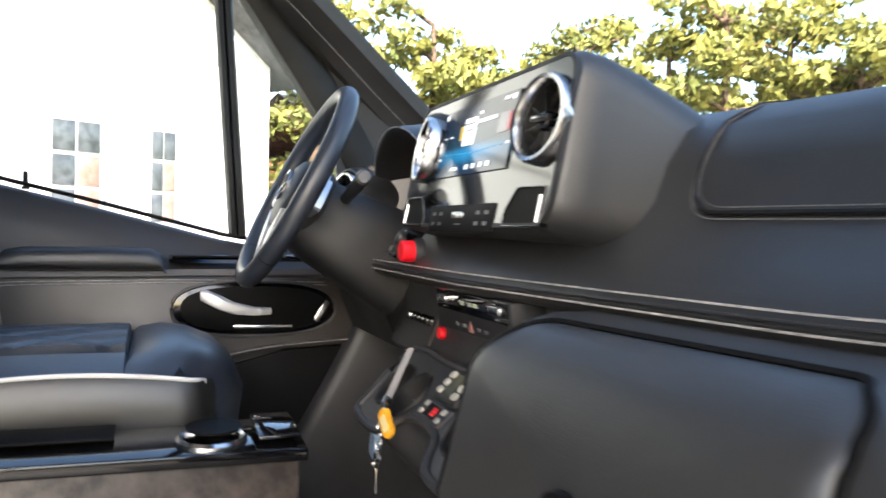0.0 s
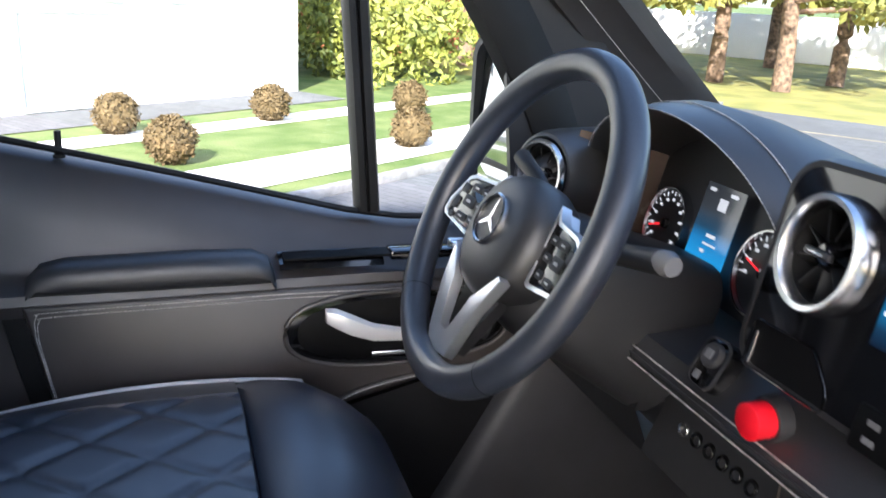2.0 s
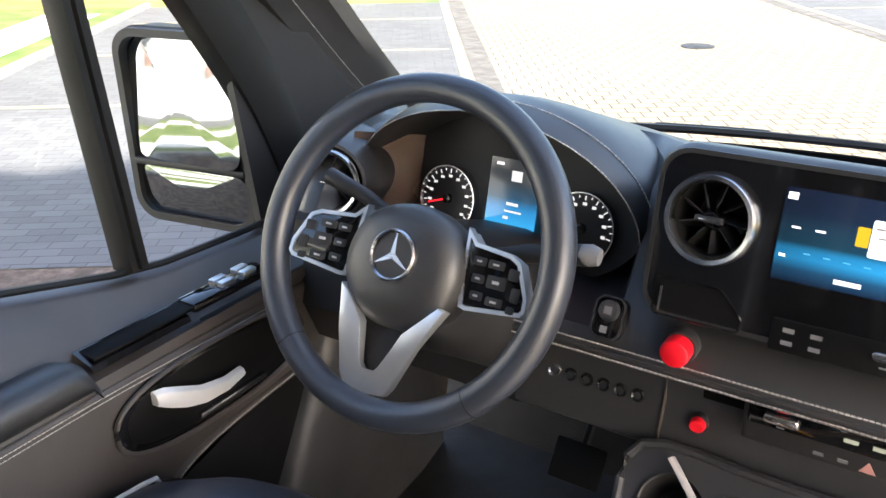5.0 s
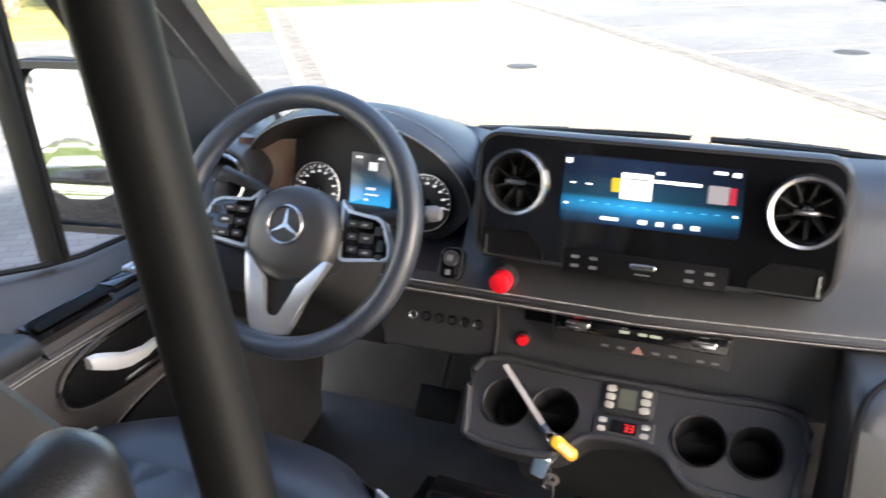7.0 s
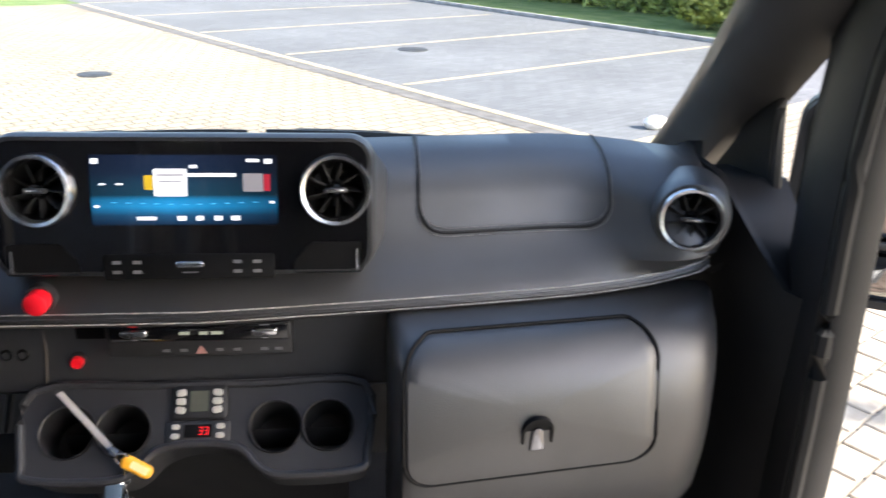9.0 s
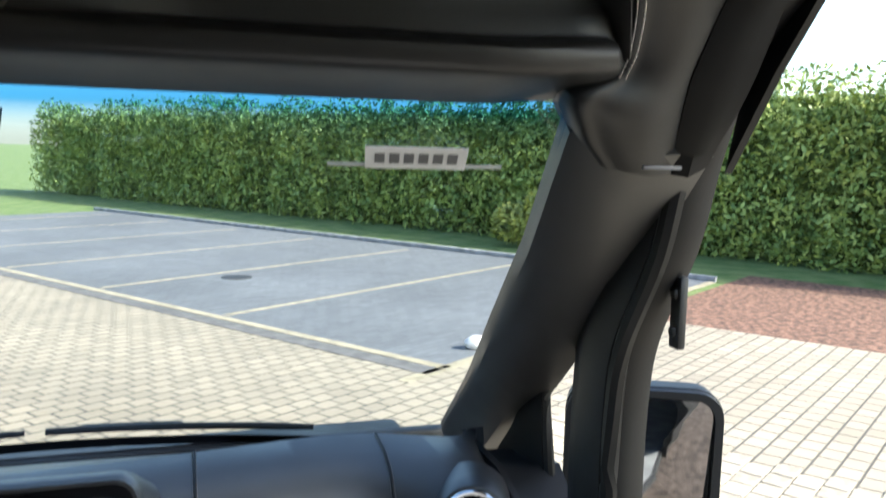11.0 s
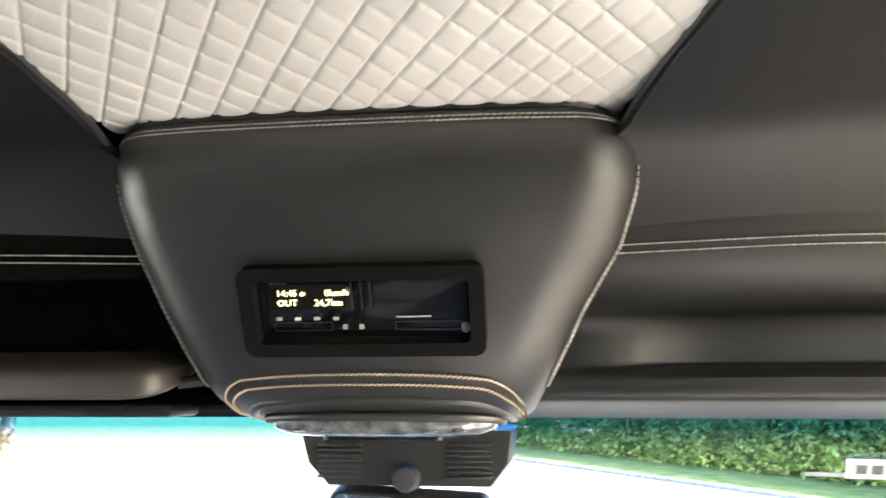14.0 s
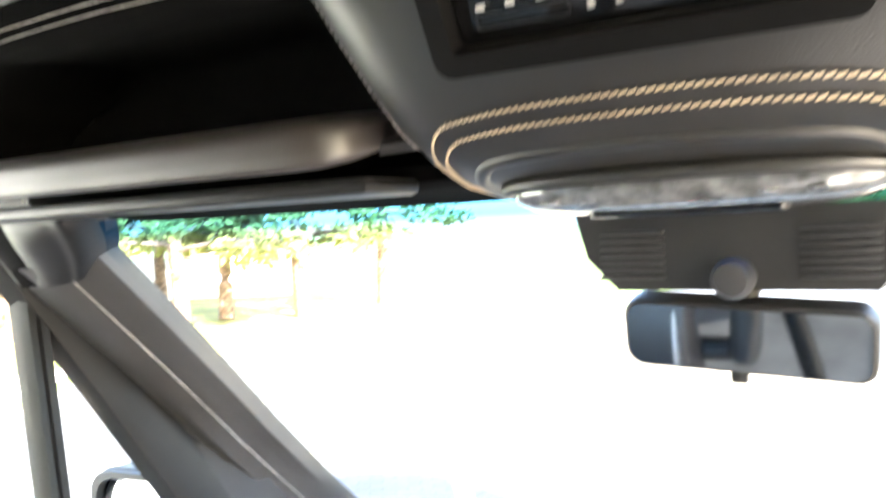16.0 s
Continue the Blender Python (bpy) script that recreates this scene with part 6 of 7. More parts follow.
dpart("dark_channel", door_plate([(y - 0.03 if y < -0.5 else y, z + (0.008 if z > 0.7 else 0)) for y, z in lp], -0.782, 0.02, 0.003), M_RUBBER)
dpart("lower_panel", door_plate(lp, -0.772, 0.02, 0.008), M_LEATHER_WARM, door, "dark brown leather lower door panel")
ln = [Vector((-0.7705, y, z)) for y, z in [(-0.60, 0.46), (-0.635, 0.66), (-0.640, 0.70), (-0.637, 0.717), (-0.62, 0.722), (-0.45, 0.725), (-0.30, 0.727), (-0.02, 0.722)]]
sp = smooth_path(ln, 6)
dpart("seam", stitches(sp, 0.0055, 0.0042, 0.0008), M_THREAD, door, "light double stitching")
dpart("seam", stitches([p + Vector((0, 0.003, -0.006)) for p in sp], 0.0055, 0.0042, 0.0008), M_THREAD, door)
pk = smooth_path([Vector((-0.772, y, z)) for y, z in [(-0.40, 0.45), (-0.33, 0.508), (-0.262, 0.553), (-0.2, 0.576), (-0.1, 0.59), (0.04, 0.6)]], 6)
dpart("pocket_lip", tube(pk, 0.006, 8), M_LEATHER_WARM, door)
dpart("seam", stitches([p + Vector((0.007, 0, 0.002)) for p in pk], 0.0055, 0.0042, 0.0008), M_THREAD, door)
# flat black plate stands for the shade inside the open pocket
dpart("pocket", door_plate([(-0.38, 0.45), (-0.262, 0.54), (-0.1, 0.58), (0.05, 0.59), (0.05, 0.2), (-0.4, 0.2)], -0.776, 0.01, 0.002), M_BLACK, door, "open door pocket, its inside shade a flat black plate")
# handle bowl, chrome lever and window switches
bo = [(-0.165 + 0.165 * math.copysign(abs(math.cos(radians(a))) ** 0.75, math.cos(radians(a))), 0.668 + 0.056 * math.copysign(abs(math.sin(radians(a))) ** 0.8, math.sin(radians(a)))) for a in range(0, 360, 9)]
bz_ = dpart("handle_bowl", door_plate(bo, -0.766, 0.02, 0.004), M_PIANO, door, "glossy black oval handle bowl")
bi = [(-0.165 + (y + 0.165) * 0.9, 0.668 + (z - 0.668) * 0.82) for y, z in bo]
# shade in the bowl, painted as a flat black oval
dpart("hollow", door_plate(bi, -0.7655, 0.004, 0.001), M_BLACK, bz_)
dpart("rim", tube([Vector((-0.765, y, z)) for y, z in bo], 0.0035, 8, True), M_LEATHER_WARM, bz_)
hrow = []
for y, z, w, x in ((-0.275, 0.694, 0.012, -0.758), (-0.262, 0.69, 0.017, -0.752), (-0.24, 0.68, 0.018, -0.748), (-0.21, 0.668, 0.015, -0.748), (-0.17, 0.662, 0.011, -0.75), (-0.135, 0.662, 0.008, -0.756)):
    hrow.append([Vector((x + a, y, z + b * w)) for a, b in ((0.004, -0.6), (0.006, 0), (0.003, 0.7), (-0.004, 1.0), (-0.01, 0.4), (-0.008, -0.7))])
dpart("handle", loft(hrow, True, True), M_SILVER, door, "satin chrome door lever")
dpart("release", box((-0.762, -0.03, 0.662), (0.008, 0.014, 0.05), 0.003, Matrix.Translation((0, -0.03, 0.662)) @ Matrix.Rotation(radians(-30), 4, "X") @ Matrix.Translation((0, 0.03, -0.662))), M_CHROME, bz_)
dpart("floor_strip", box((-0.762, -0.15, 0.632), (0.01, 0.12, 0.008), 0.002), M_CHROME, bz_)
# glossy tray and window switches on the ledge
dpart("ledge_tray", loft([[Vector((x, y, z)) for x, z in ((-0.818, 0.772), (-0.812, 0.775), (-0.78, 0.767), (-0.776, 0.760))] for y in (-0.335, -0.32, -0.2, -0.19)]), M_PIANO, door, "glossy black ledge tray")
# black strip stands for the shade in the ledge's recess
dpart("ledge_hollow", box((-0.797, -0.254, 0.7725), (0.034, 0.15, 0.004), 0.0015), M_BLACK)
sw_b = dpart("switch_block", box((-0.797, -0.11, 0.771), (0.036, 0.14, 0.014), 0.004), M_PIANO)
for k in range(2):
    for j in range(2):
        dpart("window_switch", box((-0.797 + 0.016 * (j - 0.5), -0.075 - 0.04 * k, 0.781), (0.012, 0.024, 0.008), 0.002), M_ALU, sw_b)
dpart("lock_pin", lathe([(0, -0.03), (0.0045, -0.029), (0.0045, 0.0), (0.008, 0.002), (0.008, 0.006)], Matrix.Translation((-0.868, -0.606, 0.906)) @ Matrix.Rotation(radians(-90), 4, "X"), 12), M_RUBBER)
dpart("screw_cap", lathe([(0, -0.002), (0.012, -0.002), (0.014, 0.002)], Matrix.Translation((-0.818, -0.735, 0.86)) @ Matrix.Rotation(radians(90), 4, "Z"), 20), M_LEATHER_WARM)
# window: glass, divider, frame
gm = bmesh.new()
gm.faces.new([gm.verts.new(p) for p in ((-0.875, -0.78, 0.98), (-0.875, 0.14, 0.8), (-0.872, 0.05, 1.1), (-0.86, -0.3, 1.55), (-0.86, -0.78, 1.62))])
gl_ = dpart("window_glass", gm, M_GLASS, door, "clear side window glass")
gl_.visible_shadow = False
dv = []
for t in (0, 0.5, 1):
    y, z = -0.195 - 0.045 * t, 0.815 + 0.6 * t
    dv.append([Vector((-0.868 + a, y + b, z)) for a, b in ((0, -0.017), (0.012, -0.012), (0.012, -0.003), (0.006, 0.0), (0.012, 0.003), (0.012, 0.014), (0, 0.019), (-0.02, 0.019), (-0.02, -0.017))])
dpart("window_divider", loft(dv, True, True), M_RUBBER, door, "black upright window divider")
dpart("sill_strip", tube([Vector((-0.866, y, sill_z(y) + 0.004)) for y in ys[4:]], 0.005, 6), M_RUBBER)
fr = smooth_path([(-0.876, 0.15, 0.8), (-0.876, 0.07, 1.0), (-0.87, -0.08, 1.23), (-0.866, -0.2, 1.4), (-0.862, -0.31, 1.54), (-0.858, -0.45, 1.645), (-0.852, -0.7, 1.68), (-0.85, -1.05, 1.68)], 6)
frows = [[p + Vector(v) for v in ((-0.02, 0.03, 0.02), (0.012, 0.03, 0.02), (0.024, 0.0, 0.0), (0.012, -0.035, -0.015), (-0.02, -0.04, -0.02))] for p in fr]
dpart("window_frame", loft(frows, True, True), M_RUBBER, door, "black window frame")
wall("pillar_b_left", shell([[(-0.9, -1.06 + 0.0 * k, z), (-0.855, -0.95, z), (-0.85, -0.82, z), (-0.875, -0.78, z)] for k, z in enumerate((0.2, 0.6, 0.95, 1.2, 1.66))], 0.012), M_LEATHER_WARM, "grey brown leather door post", "pillar")


# ---- outside mirrors ----
def convex_glass(w, h, r, m, bend):
    """Mirror glass bulging towards the viewer, as part of a large ball."""
    out = rr_pts(w, h, r, 6)
    rings = [[m @ Vector((x * k, (x * x + z * z) * k * k / (2 * bend) - 0.006, z * k)) for x, z in out] for k in (1.0, 0.88, 0.75, 0.6, 0.45, 0.3, 0.15, 0.03)]
    return loft([[q + m.to_3x3() @ Vector((0, 0.004, 0)) for q in rings[0]]] + rings, True, True)


def side_mirror(sg):
    t = thing("side_mirror", "black outside mirror with large upper and small lower glass", "side mirror", "side mirrors", at=(-1.115 if sg < 0 else 1.045, 0.13, 0.885))
    m = Matrix.Rotation(radians(9 if sg < 0 else -26), 4, "Z")
    hs_ = []
    for y, k in ((0.03, 0.93), (-0.006, 1.0), (0.0, 1.04), (0.05, 1.02), (0.1, 0.8), (0.12, 0.5)):
        hs_.append([m @ Vector((x * k, y, z * k)) for x, z in rr_pts(0.255, 0.335, 0.045, 6)])
    part("housing", loft(hs_, True, True), M_PLASTIC, t)
    part("frame", ring_plate(rr_pts(0.262, 0.342, 0.046, 6), rr_pts(0.235, 0.315, 0.036, 6), 0.016, m, -0.016), M_PLASTIC, t)
    part("upper_glass", convex_glass(0.232, 0.212, 0.03, m @ Matrix.Translation((0, -0.012, 0.05)) @ Matrix.Rotation(radians(sg * 3), 4, "Z") @ Matrix.Rotation(radians(-4.5 if sg < 0 else 5), 4, "X"), 1.1), M_MIRROR, t, "large convex mirror glass")
    part("bar", box((0, -0.013, -0.061), (0.236, 0.012, 0.012), 0.003, m), M_PLASTIC, t)
    part("lower_glass", convex_glass(0.232, 0.086, 0.025, m @ Matrix.Translation((0, -0.012, -0.112)) @ Matrix.Rotation(radians(4), 4, "X"), 0.6), M_MIRROR, t, "small wide angle mirror glass")
    part("arm", tube([m @ Vector((-sg * 0.1, 0.04, -0.1)), Vector((-sg * 0.18, 0.03, -0.09)), Vector((-sg * 0.25, 0.02, -0.08))], [0.035, 0.032, 0.04], 10), M_PLASTIC, t)
    return t


side_mirror(-1)
side_mirror(1)

# ---- driver's seat ----
seat = thing("driver_seat", "dark leather driver's seat with diamond quilting and white piping", "car seat", at=(-0.49, -0.55, 0.2))
SI = Matrix.Translation((0.49, 0.55, -0.2))


def spart(name, bm, m, par=seat, label=""):
    bm.transform(SI)
    return part(name, bm, m, par, label)


spart("base", box((-0.49, -0.56, 0.33), (0.42, 0.42, 0.26), 0.03), M_PLASTIC)
# cushion with bolsters and quilted middle
nx, ny = 101, 81
rows = []
for j in range(ny):
    v = j / (ny - 1)
    y = -0.80 + 0.53 * v
    row = []
    for i in range(nx):
        u = 2 * i / (nx - 1) - 1
        x = -0.492 + u * 0.235
        z = 0.628 - 0.45 * (y + 0.475) ** 2 * abs(u) ** 3 + 0.03 * (1 - abs(u) ** 3)
        if y > -0.4:
            z -= 0.022
        elif abs(u) < 0.62:
            a, b = (x * 1.0 + y * 0.8) / 0.1, (x * 1.0 - y * 0.8) / 0.1
            da, db = abs((a % 1) - 0.5) * 2, abs((b % 1) - 0.5) * 2
            z += 0.006 * (1 - da ** 8) * (1 - db ** 8)
        if 0.60 < abs(u) < 0.66:
            z -= 0.008
        row.append(Vector((x, min(y, -0.33 + 0.055 * math.sqrt(max(0, 1 - u * u))), z)))
    rows.append(row)
spart("cushion", loft(rows), M_LEATHER_SEAT, seat, "diamond quilted dark leather cushion")
sd_rows = []
for k in range(61):
    t = k / 60
    if t < 0.36:
        p = Vector((-0.257, -0.82 + 0.50 * t / 0.36, 0))
    elif t < 0.64:
        a = (t - 0.36) / 0.28 * math.pi
        p = Vector((-0.492 + 0.235 * math.cos(a), -0.32 + 0.06 * math.sin(a), 0))
    else:
        p = Vector((-0.727, -0.32 - 0.50 * (t - 0.64) / 0.36, 0))
    c = Vector((-0.492, -0.5, 0))
    o = (p - c).normalized()
    top = 0.628 - 0.45 * (p.y + 0.475) ** 2
    sd_rows.append([p + Vector((0, 0, top)), p + o * 0.008 + Vector((0, 0, top - 0.012)), p + o * 0.014 + Vector((0, 0, top - 0.05)), p + o * 0.006 + Vector((0, 0, top - 0.10)), p - o * 0.03 + Vector((0, 0, top - 0.14))])
spart("side_skirt", loft(sd_rows), M_LEATHER_POD, seat, "black leather side skirt")
for a, b, e in ((6, 25, (-0.29, -0.29, 0.53)), (38, 56, (-0.722, -0.29, 0.55))):
    pp = [r[0] + Vector((0, 0, 0.001)) for r in sd_rows[a:b]]
    pp = pp + [Vector(e)] if a == 6 else [Vector(e)] + pp
    spart("piping", tube(pp, 0.0035, 8), M_PIPING, seat, "white piping")
# thigh pad in front of the cushion
tp = []
for k in range(17):
    a = k / 16
    x = -0.492 + 0.236 * (2 * a - 1)
    e = abs(2 * a - 1) ** 4
    tp.append([Vector((x, y - (0.085 * e if y > -0.3 else 0.03 * e), z + 0.018 - 0.042 * abs(2 * a - 1) ** 3)) for y, z in ((-0.395, 0.60), (-0.397, 0.628), (-0.385, 0.642), (-0.35, 0.648), (-0.31, 0.643), (-0.268, 0.626), (-0.24, 0.60), (-0.225, 0.565), (-0.235, 0.49))])
spart("thigh_pad", loft(tp), M_LEATHER_SEAT, seat, "smooth padded thigh rest")
# backrest with white piping, seen over its shoulder
bk = []
for z, w, y, d in ((0.60, 0.235, -0.88, 0.07), (0.70, 0.245, -0.875, 0.075), (0.85, 0.25, -0.862, 0.075), (0.94, 0.25, -0.855, 0.075), (1.02, 0.25, -0.892, 0.073), (1.1, 0.24, -0.935, 0.065), (1.17, 0.2, -0.965, 0.055), (1.2, 0.13, -0.975, 0.04)):
    ring = []
    for q in range(28):
        a = 2 * math.pi * q / 28
        ring.append(Vector((-0.496 + w * math.copysign(abs(math.cos(a)) ** 0.38, math.cos(a)), y + 0.06 + d * math.copysign(abs(math.sin(a)) ** 0.45, math.sin(a)) + 0.03 * abs(math.cos(a)) ** 3, z)))
    bk.append(ring)
spart("backrest", loft(bk, True, True), M_LEATHER_WARM, seat, "grey leather backrest")
spart("backrest_piping", tube(smooth_path([(-0.27, -0.735, 0.70), (-0.265, -0.722, 0.85), (-0.265, -0.716, 0.93), (-0.268, -0.765, 1.02), (-0.276, -0.815, 1.108), (-0.31, -0.865, 1.18)], 6), 0.003, 8), M_PIPING, seat, "white piping")
spart("seat_armrest", box((0, 0, 0), (0.05, 0.075, 0.25), 0.022, Matrix.Translation((-0.163, -0.84, 0.968)) @ Matrix.Rotation(radians(12), 4, "X") @ Matrix.Rotation(radians(6), 4, "Y"), 4), M_LEATHER, seat, "black padded armrest folded upright")
spart("armrest_pivot", lathe([(0, -0.03), (0.02, -0.03), (0.022, -0.02), (0.022, 0.03)], Matrix.Translation((-0.225, -0.83, 0.86)) @ Matrix.Rotation(radians(90), 4, "Z"), 20), M_PLASTIC)

# ---- low console beside the seat ----
cb = thing("side_console", "low dark oak console with steel cup ring", "console", at=(-0.19, -0.5, 0.2))
CB = Matrix.Translation((0.19, 0.5, -0.2))
# the cup well and slot are flat black pieces painted as shade
for nm, bm, m, lab in (("cabinet", box((-0.19, -0.52, 0.36), (0.13, 0.68, 0.36), 0.006), M_CONSOLE_WOOD, ""), ("top", box((-0.19, -0.52, 0.544), (0.15, 0.7, 0.018), 0.004), M_PIANO, "glossy dark top"), ("cup_ring", lathe([(0.036, 0.004), (0.037, -0.004), (0.042, -0.006), (0.046, -0.002), (0.046, 0.004)], Matrix.Translation((-0.168, -0.29, 0.556)) @ Matrix.Rotation(radians(-90), 4, "X"), 36), M_CHROME, "steel cup ring"), ("cup_well", lathe([(0, -0.001), (0.037, -0.001), (0.037, 0.002)], Matrix.Translation((-0.205, -0.285, 0.562)) @ Matrix.Rotation(radians(-90), 4, "X"), 28), M_BLACK, ""), ("tray", box((-0.19, -0.205, 0.563), (0.11, 0.055, 0.006), 0.002), M_PIANO, "glossy tray insert"), ("slot", box((-0.2, -0.55, 0.5625), (0.06, 0.28, 0.004), 0.001), M_BLACK, "")):
    bm.transform(CB)
    if nm != "cabinet":
        bm.transform(Matrix.Translation((0, 0, 0.344)) @ Matrix.Rotation(radians(3.5), 4, "Y") @ Matrix.Translation((0, 0, -0.344)))
    part(nm, bm, m, cb, lab)

# ---- handrail pole ----
pole = thing("handrail", "thick black padded handrail pole from floor to roof", "handrail", at=(0.04, -0.8, 0.19))
part("tube", tube([(0.0, 0, 0), (-0.128, 0, 0.80), (-0.243, 0, 1.58)], 0.0178, 20), M_RUBBER, pole)
part("foot", lathe([(0, -0.02), (0.03, -0.02), (0.045, -0.004), (0.045, 0.002)], Matrix.Rotation(radians(-90), 4, "X"), 24), M_PLASTIC, pole)

# ---- wipers and cowl ----
for x0, x1 in ((-0.56, -0.02), (0.02, 0.566)):
    w = thing("wiper", "black windscreen wiper resting on the glass foot", "wiper", "wipers", at=(x0, 0.72, 0.88))
    pts = []
    for k in range(9):
        x = x0 + (x1 - x0) * k / 8
        p = ws_point(x, -0.068, 0.014)
        pts.append(p - Vector((x0, 0.72, 0.88)))
    part("blade", tube(pts, [0.008] * 8 + [0.006], 6), M_RUBBER, w)
    part("arm", tube([p + Vector((0, 0.012, 0.002)) for p in pts[1:5]], 0.006, 6), M_PLASTIC, w)
wall("cowl", box((0, 0.9, 0.70), (1.7, 0.3, 0.05), 0.02), M_PLASTIC, "black plastic cowl below the windscreen", "cowl")
wall("bonnet", shell([[(x, 0.98, 0.70 - 0.04 * (x / 0.8) ** 2), (x, 1.25, 0.6 - 0.05 * (x / 0.8) ** 2), (x, 1.5, 0.46 - 0.06 * (x / 0.8) ** 2), (x, 1.62, 0.28)] for x in (-0.85, -0.5, -0.2, 0.2, 0.5, 0.85)], 0.01), M_PAINT_WHITE, "white van bonnet", "bonnet")

# ---- overhead console ----
pod = thing("overhead_console", "black leather overhead console with tachograph and courtesy lamp", "overhead console", at=(0, -0.45, 1.6))
PI_ = Matrix.Translation((0, 0.45, -1.6))


def ppart(name, bm, m, par=pod, label=""):
    bm.transform(PI_)
    return part(name, bm, m, par, label)


PLEV = [(1.772, -0.533, 0.205, 0.0), (1.758, -0.539, 0.218, 0.001), (1.742, -0.545, 0.227, 0.004), (1.72, -0.545, 0.231, 0.006), (1.69, -0.535, 0.228, 0.005), (1.65, -0.51, 0.219, 0.002), (1.60, -0.482, 0.196, -0.006), (1.565, -0.463, 0.181, -0.008), (1.54, -0.445, 0.17, -0.01), (1.52, -0.418, 0.161, -0.012), (1.506, -0.385, 0.152, -0.012), (1.499, -0.35, 0.142, -0.012), (1.4955, -0.3, 0.13, -0.012), (1.4955, -0.25, 0.12, -0.012)]


def pod_section(z, y, hw, cx, r=0.055):
    pts = []
    ye = -0.22
    for k in range(5):
        pts.append(Vector((cx - hw * (1.06 - 0.06 * k / 4), ye + (y + r - ye) * k / 4, z + 0.02 * (1 - k / 4))))
    for k in range(1, 9):
        a = radians(180 + 90 * k / 8)
        pts.append(Vector((cx - hw + r + r * math.cos(a), y + r + r * math.sin(a), z)))
    for k in range(1, 8):
        x = -hw + r + (2 * hw - 2 * r) * k / 8
        pts.append(Vector((cx + x, y - 0.006 * (1 - (x / hw) ** 2), z)))
    for k in range(0, 9):
        a = radians(270 + 90 * k / 8)
        pts.append(Vector((cx + hw - r + r * math.cos(a), y + r + r * math.sin(a), z)))
    for k in range(1, 5):
        pts.append(Vector((cx + hw * (1 + 0.06 * k / 4), y + r + (ye - y - r) * k / 4, z + 0.02 * k / 4)))
    return pts


psec = [pod_section(*a) for a in PLEV]
# same leather as the roof lining, with warm light put into its colour
ppart("shell", loft(psec), M_LEATHER_POD)
ppart("underside", loft([psec[-1], [Vector((p.x * 0.6, p.y * 0.4 - 0.15, 1.4955)) for p in psec[-1]]]), M_LEATHER_ROOF)


def pod_at(lev, f):
    """A point on the console's skin: lev along its levels, f across from 0 to 1."""
    i = min(int(lev), len(psec) - 2)
    a, b = psec[i], psec[i + 1]
    s = f * (len(a) - 1)
    j = min(int(s), len(a) - 2)
    u, v = lev - i, s - j
    return (a[j] * (1 - v) + a[j + 1] * v) * (1 - u) + (b[j] * (1 - v) + b[j + 1] * v) * u


# seams: along the top edge, down both sides, and the curved pair over the lamp
for o in (0.0, 0.25):
    ppart("seam", stitches([pod_at(1.7 + o, f / 60) + Vector((0, -0.002, -0.001)) for f in range(8, 53)], 0.0055, 0.0042, 0.0008), M_THREAD, pod, "light top stitching")
ppart("piping", tube([pod_at(1.15, f / 60) for f in range(5, 56)], 0.0042, 8), M_LEATHER_POD)
for f in (0.15, 0.168, 0.85, 0.832):
    ppart("seam", stitches([pod_at(2.0 + 6.5 * k / 30, f) + Vector((math.copysign(0.002, f - 0.5), -0.0018, 0)) for k in range(31)], 0.0055, 0.0042, 0.0008), M_THREAD, pod)
for o in (0.0, 0.42):
    pts = []
    for k in range(41):
        f = 0.14 + 0.72 * k / 40
        e = abs(2 * k / 40 - 1)
        pts.append(pod_at(7.9 + o + 3.3 * e ** 2.6, f) + Vector((0, -0.0022, -0.001)))
    ppart("seam", stitches(pts, 0.0048, 0.0046, 0.001, skew=0.35), mat("cream_thread", (0.62, 0.5, 0.36), 0.8) if o == 0 else bpy.data.materials["cream_thread"], pod, "cream double stitching over the lamp")
# tachograph set into the face
TF = Matrix.Translation((0.0, -0.488, 1.598)) @ Matrix.Rotation(radians(28), 4, "X")
tach = ppart("bezel", ring_plate(rr_pts(0.212, 0.082, 0.01, 4), rr_pts(0.186, 0.058, 0.004, 4), 0.02, TF, -0.012), M_BLACK, pod, "raised black tachograph bezel")
tb = ppart("tachograph", plate(rr_pts(0.184, 0.056, 0.003, 3), 0.02, TF @ Matrix.Translation((0, 0.0, 0)), 0.001), M_PIANO, pod, "glossy black tachograph with lit display")
ppart("display", plate(rr_pts(0.07, 0.022, 0.001, 2), 0.002, TF @ Matrix.Translation((-0.049, -0.001, 0.011))), M_BLACK, tb)
G_AMBER = glow("amber_digits", (1.0, 0.82, 0.42), 0.3)


def text_part(txt, size, m, material, par, name="display_text"):
    cu = bpy.data.curves.new(name, "FONT")
    cu.body = txt
    cu.size = size
    cu.extrude = 0.0002
    cu.resolution_u = 2
    tmp = new("tmp_text", cu)
    dg = bpy.context.evaluated_depsgraph_get()
    me = bpy.data.meshes.new_from_object(tmp.evaluated_get(dg))
    bpy.data.objects.remove(tmp)
    bm_ = bmesh.new()
    bm_.from_mesh(me)
    bpy.data.meshes.remove(me)
    bm_.transform(m @ Matrix.Rotation(radians(90), 4, "X"))
    return ppart(name, bm_, material, par)


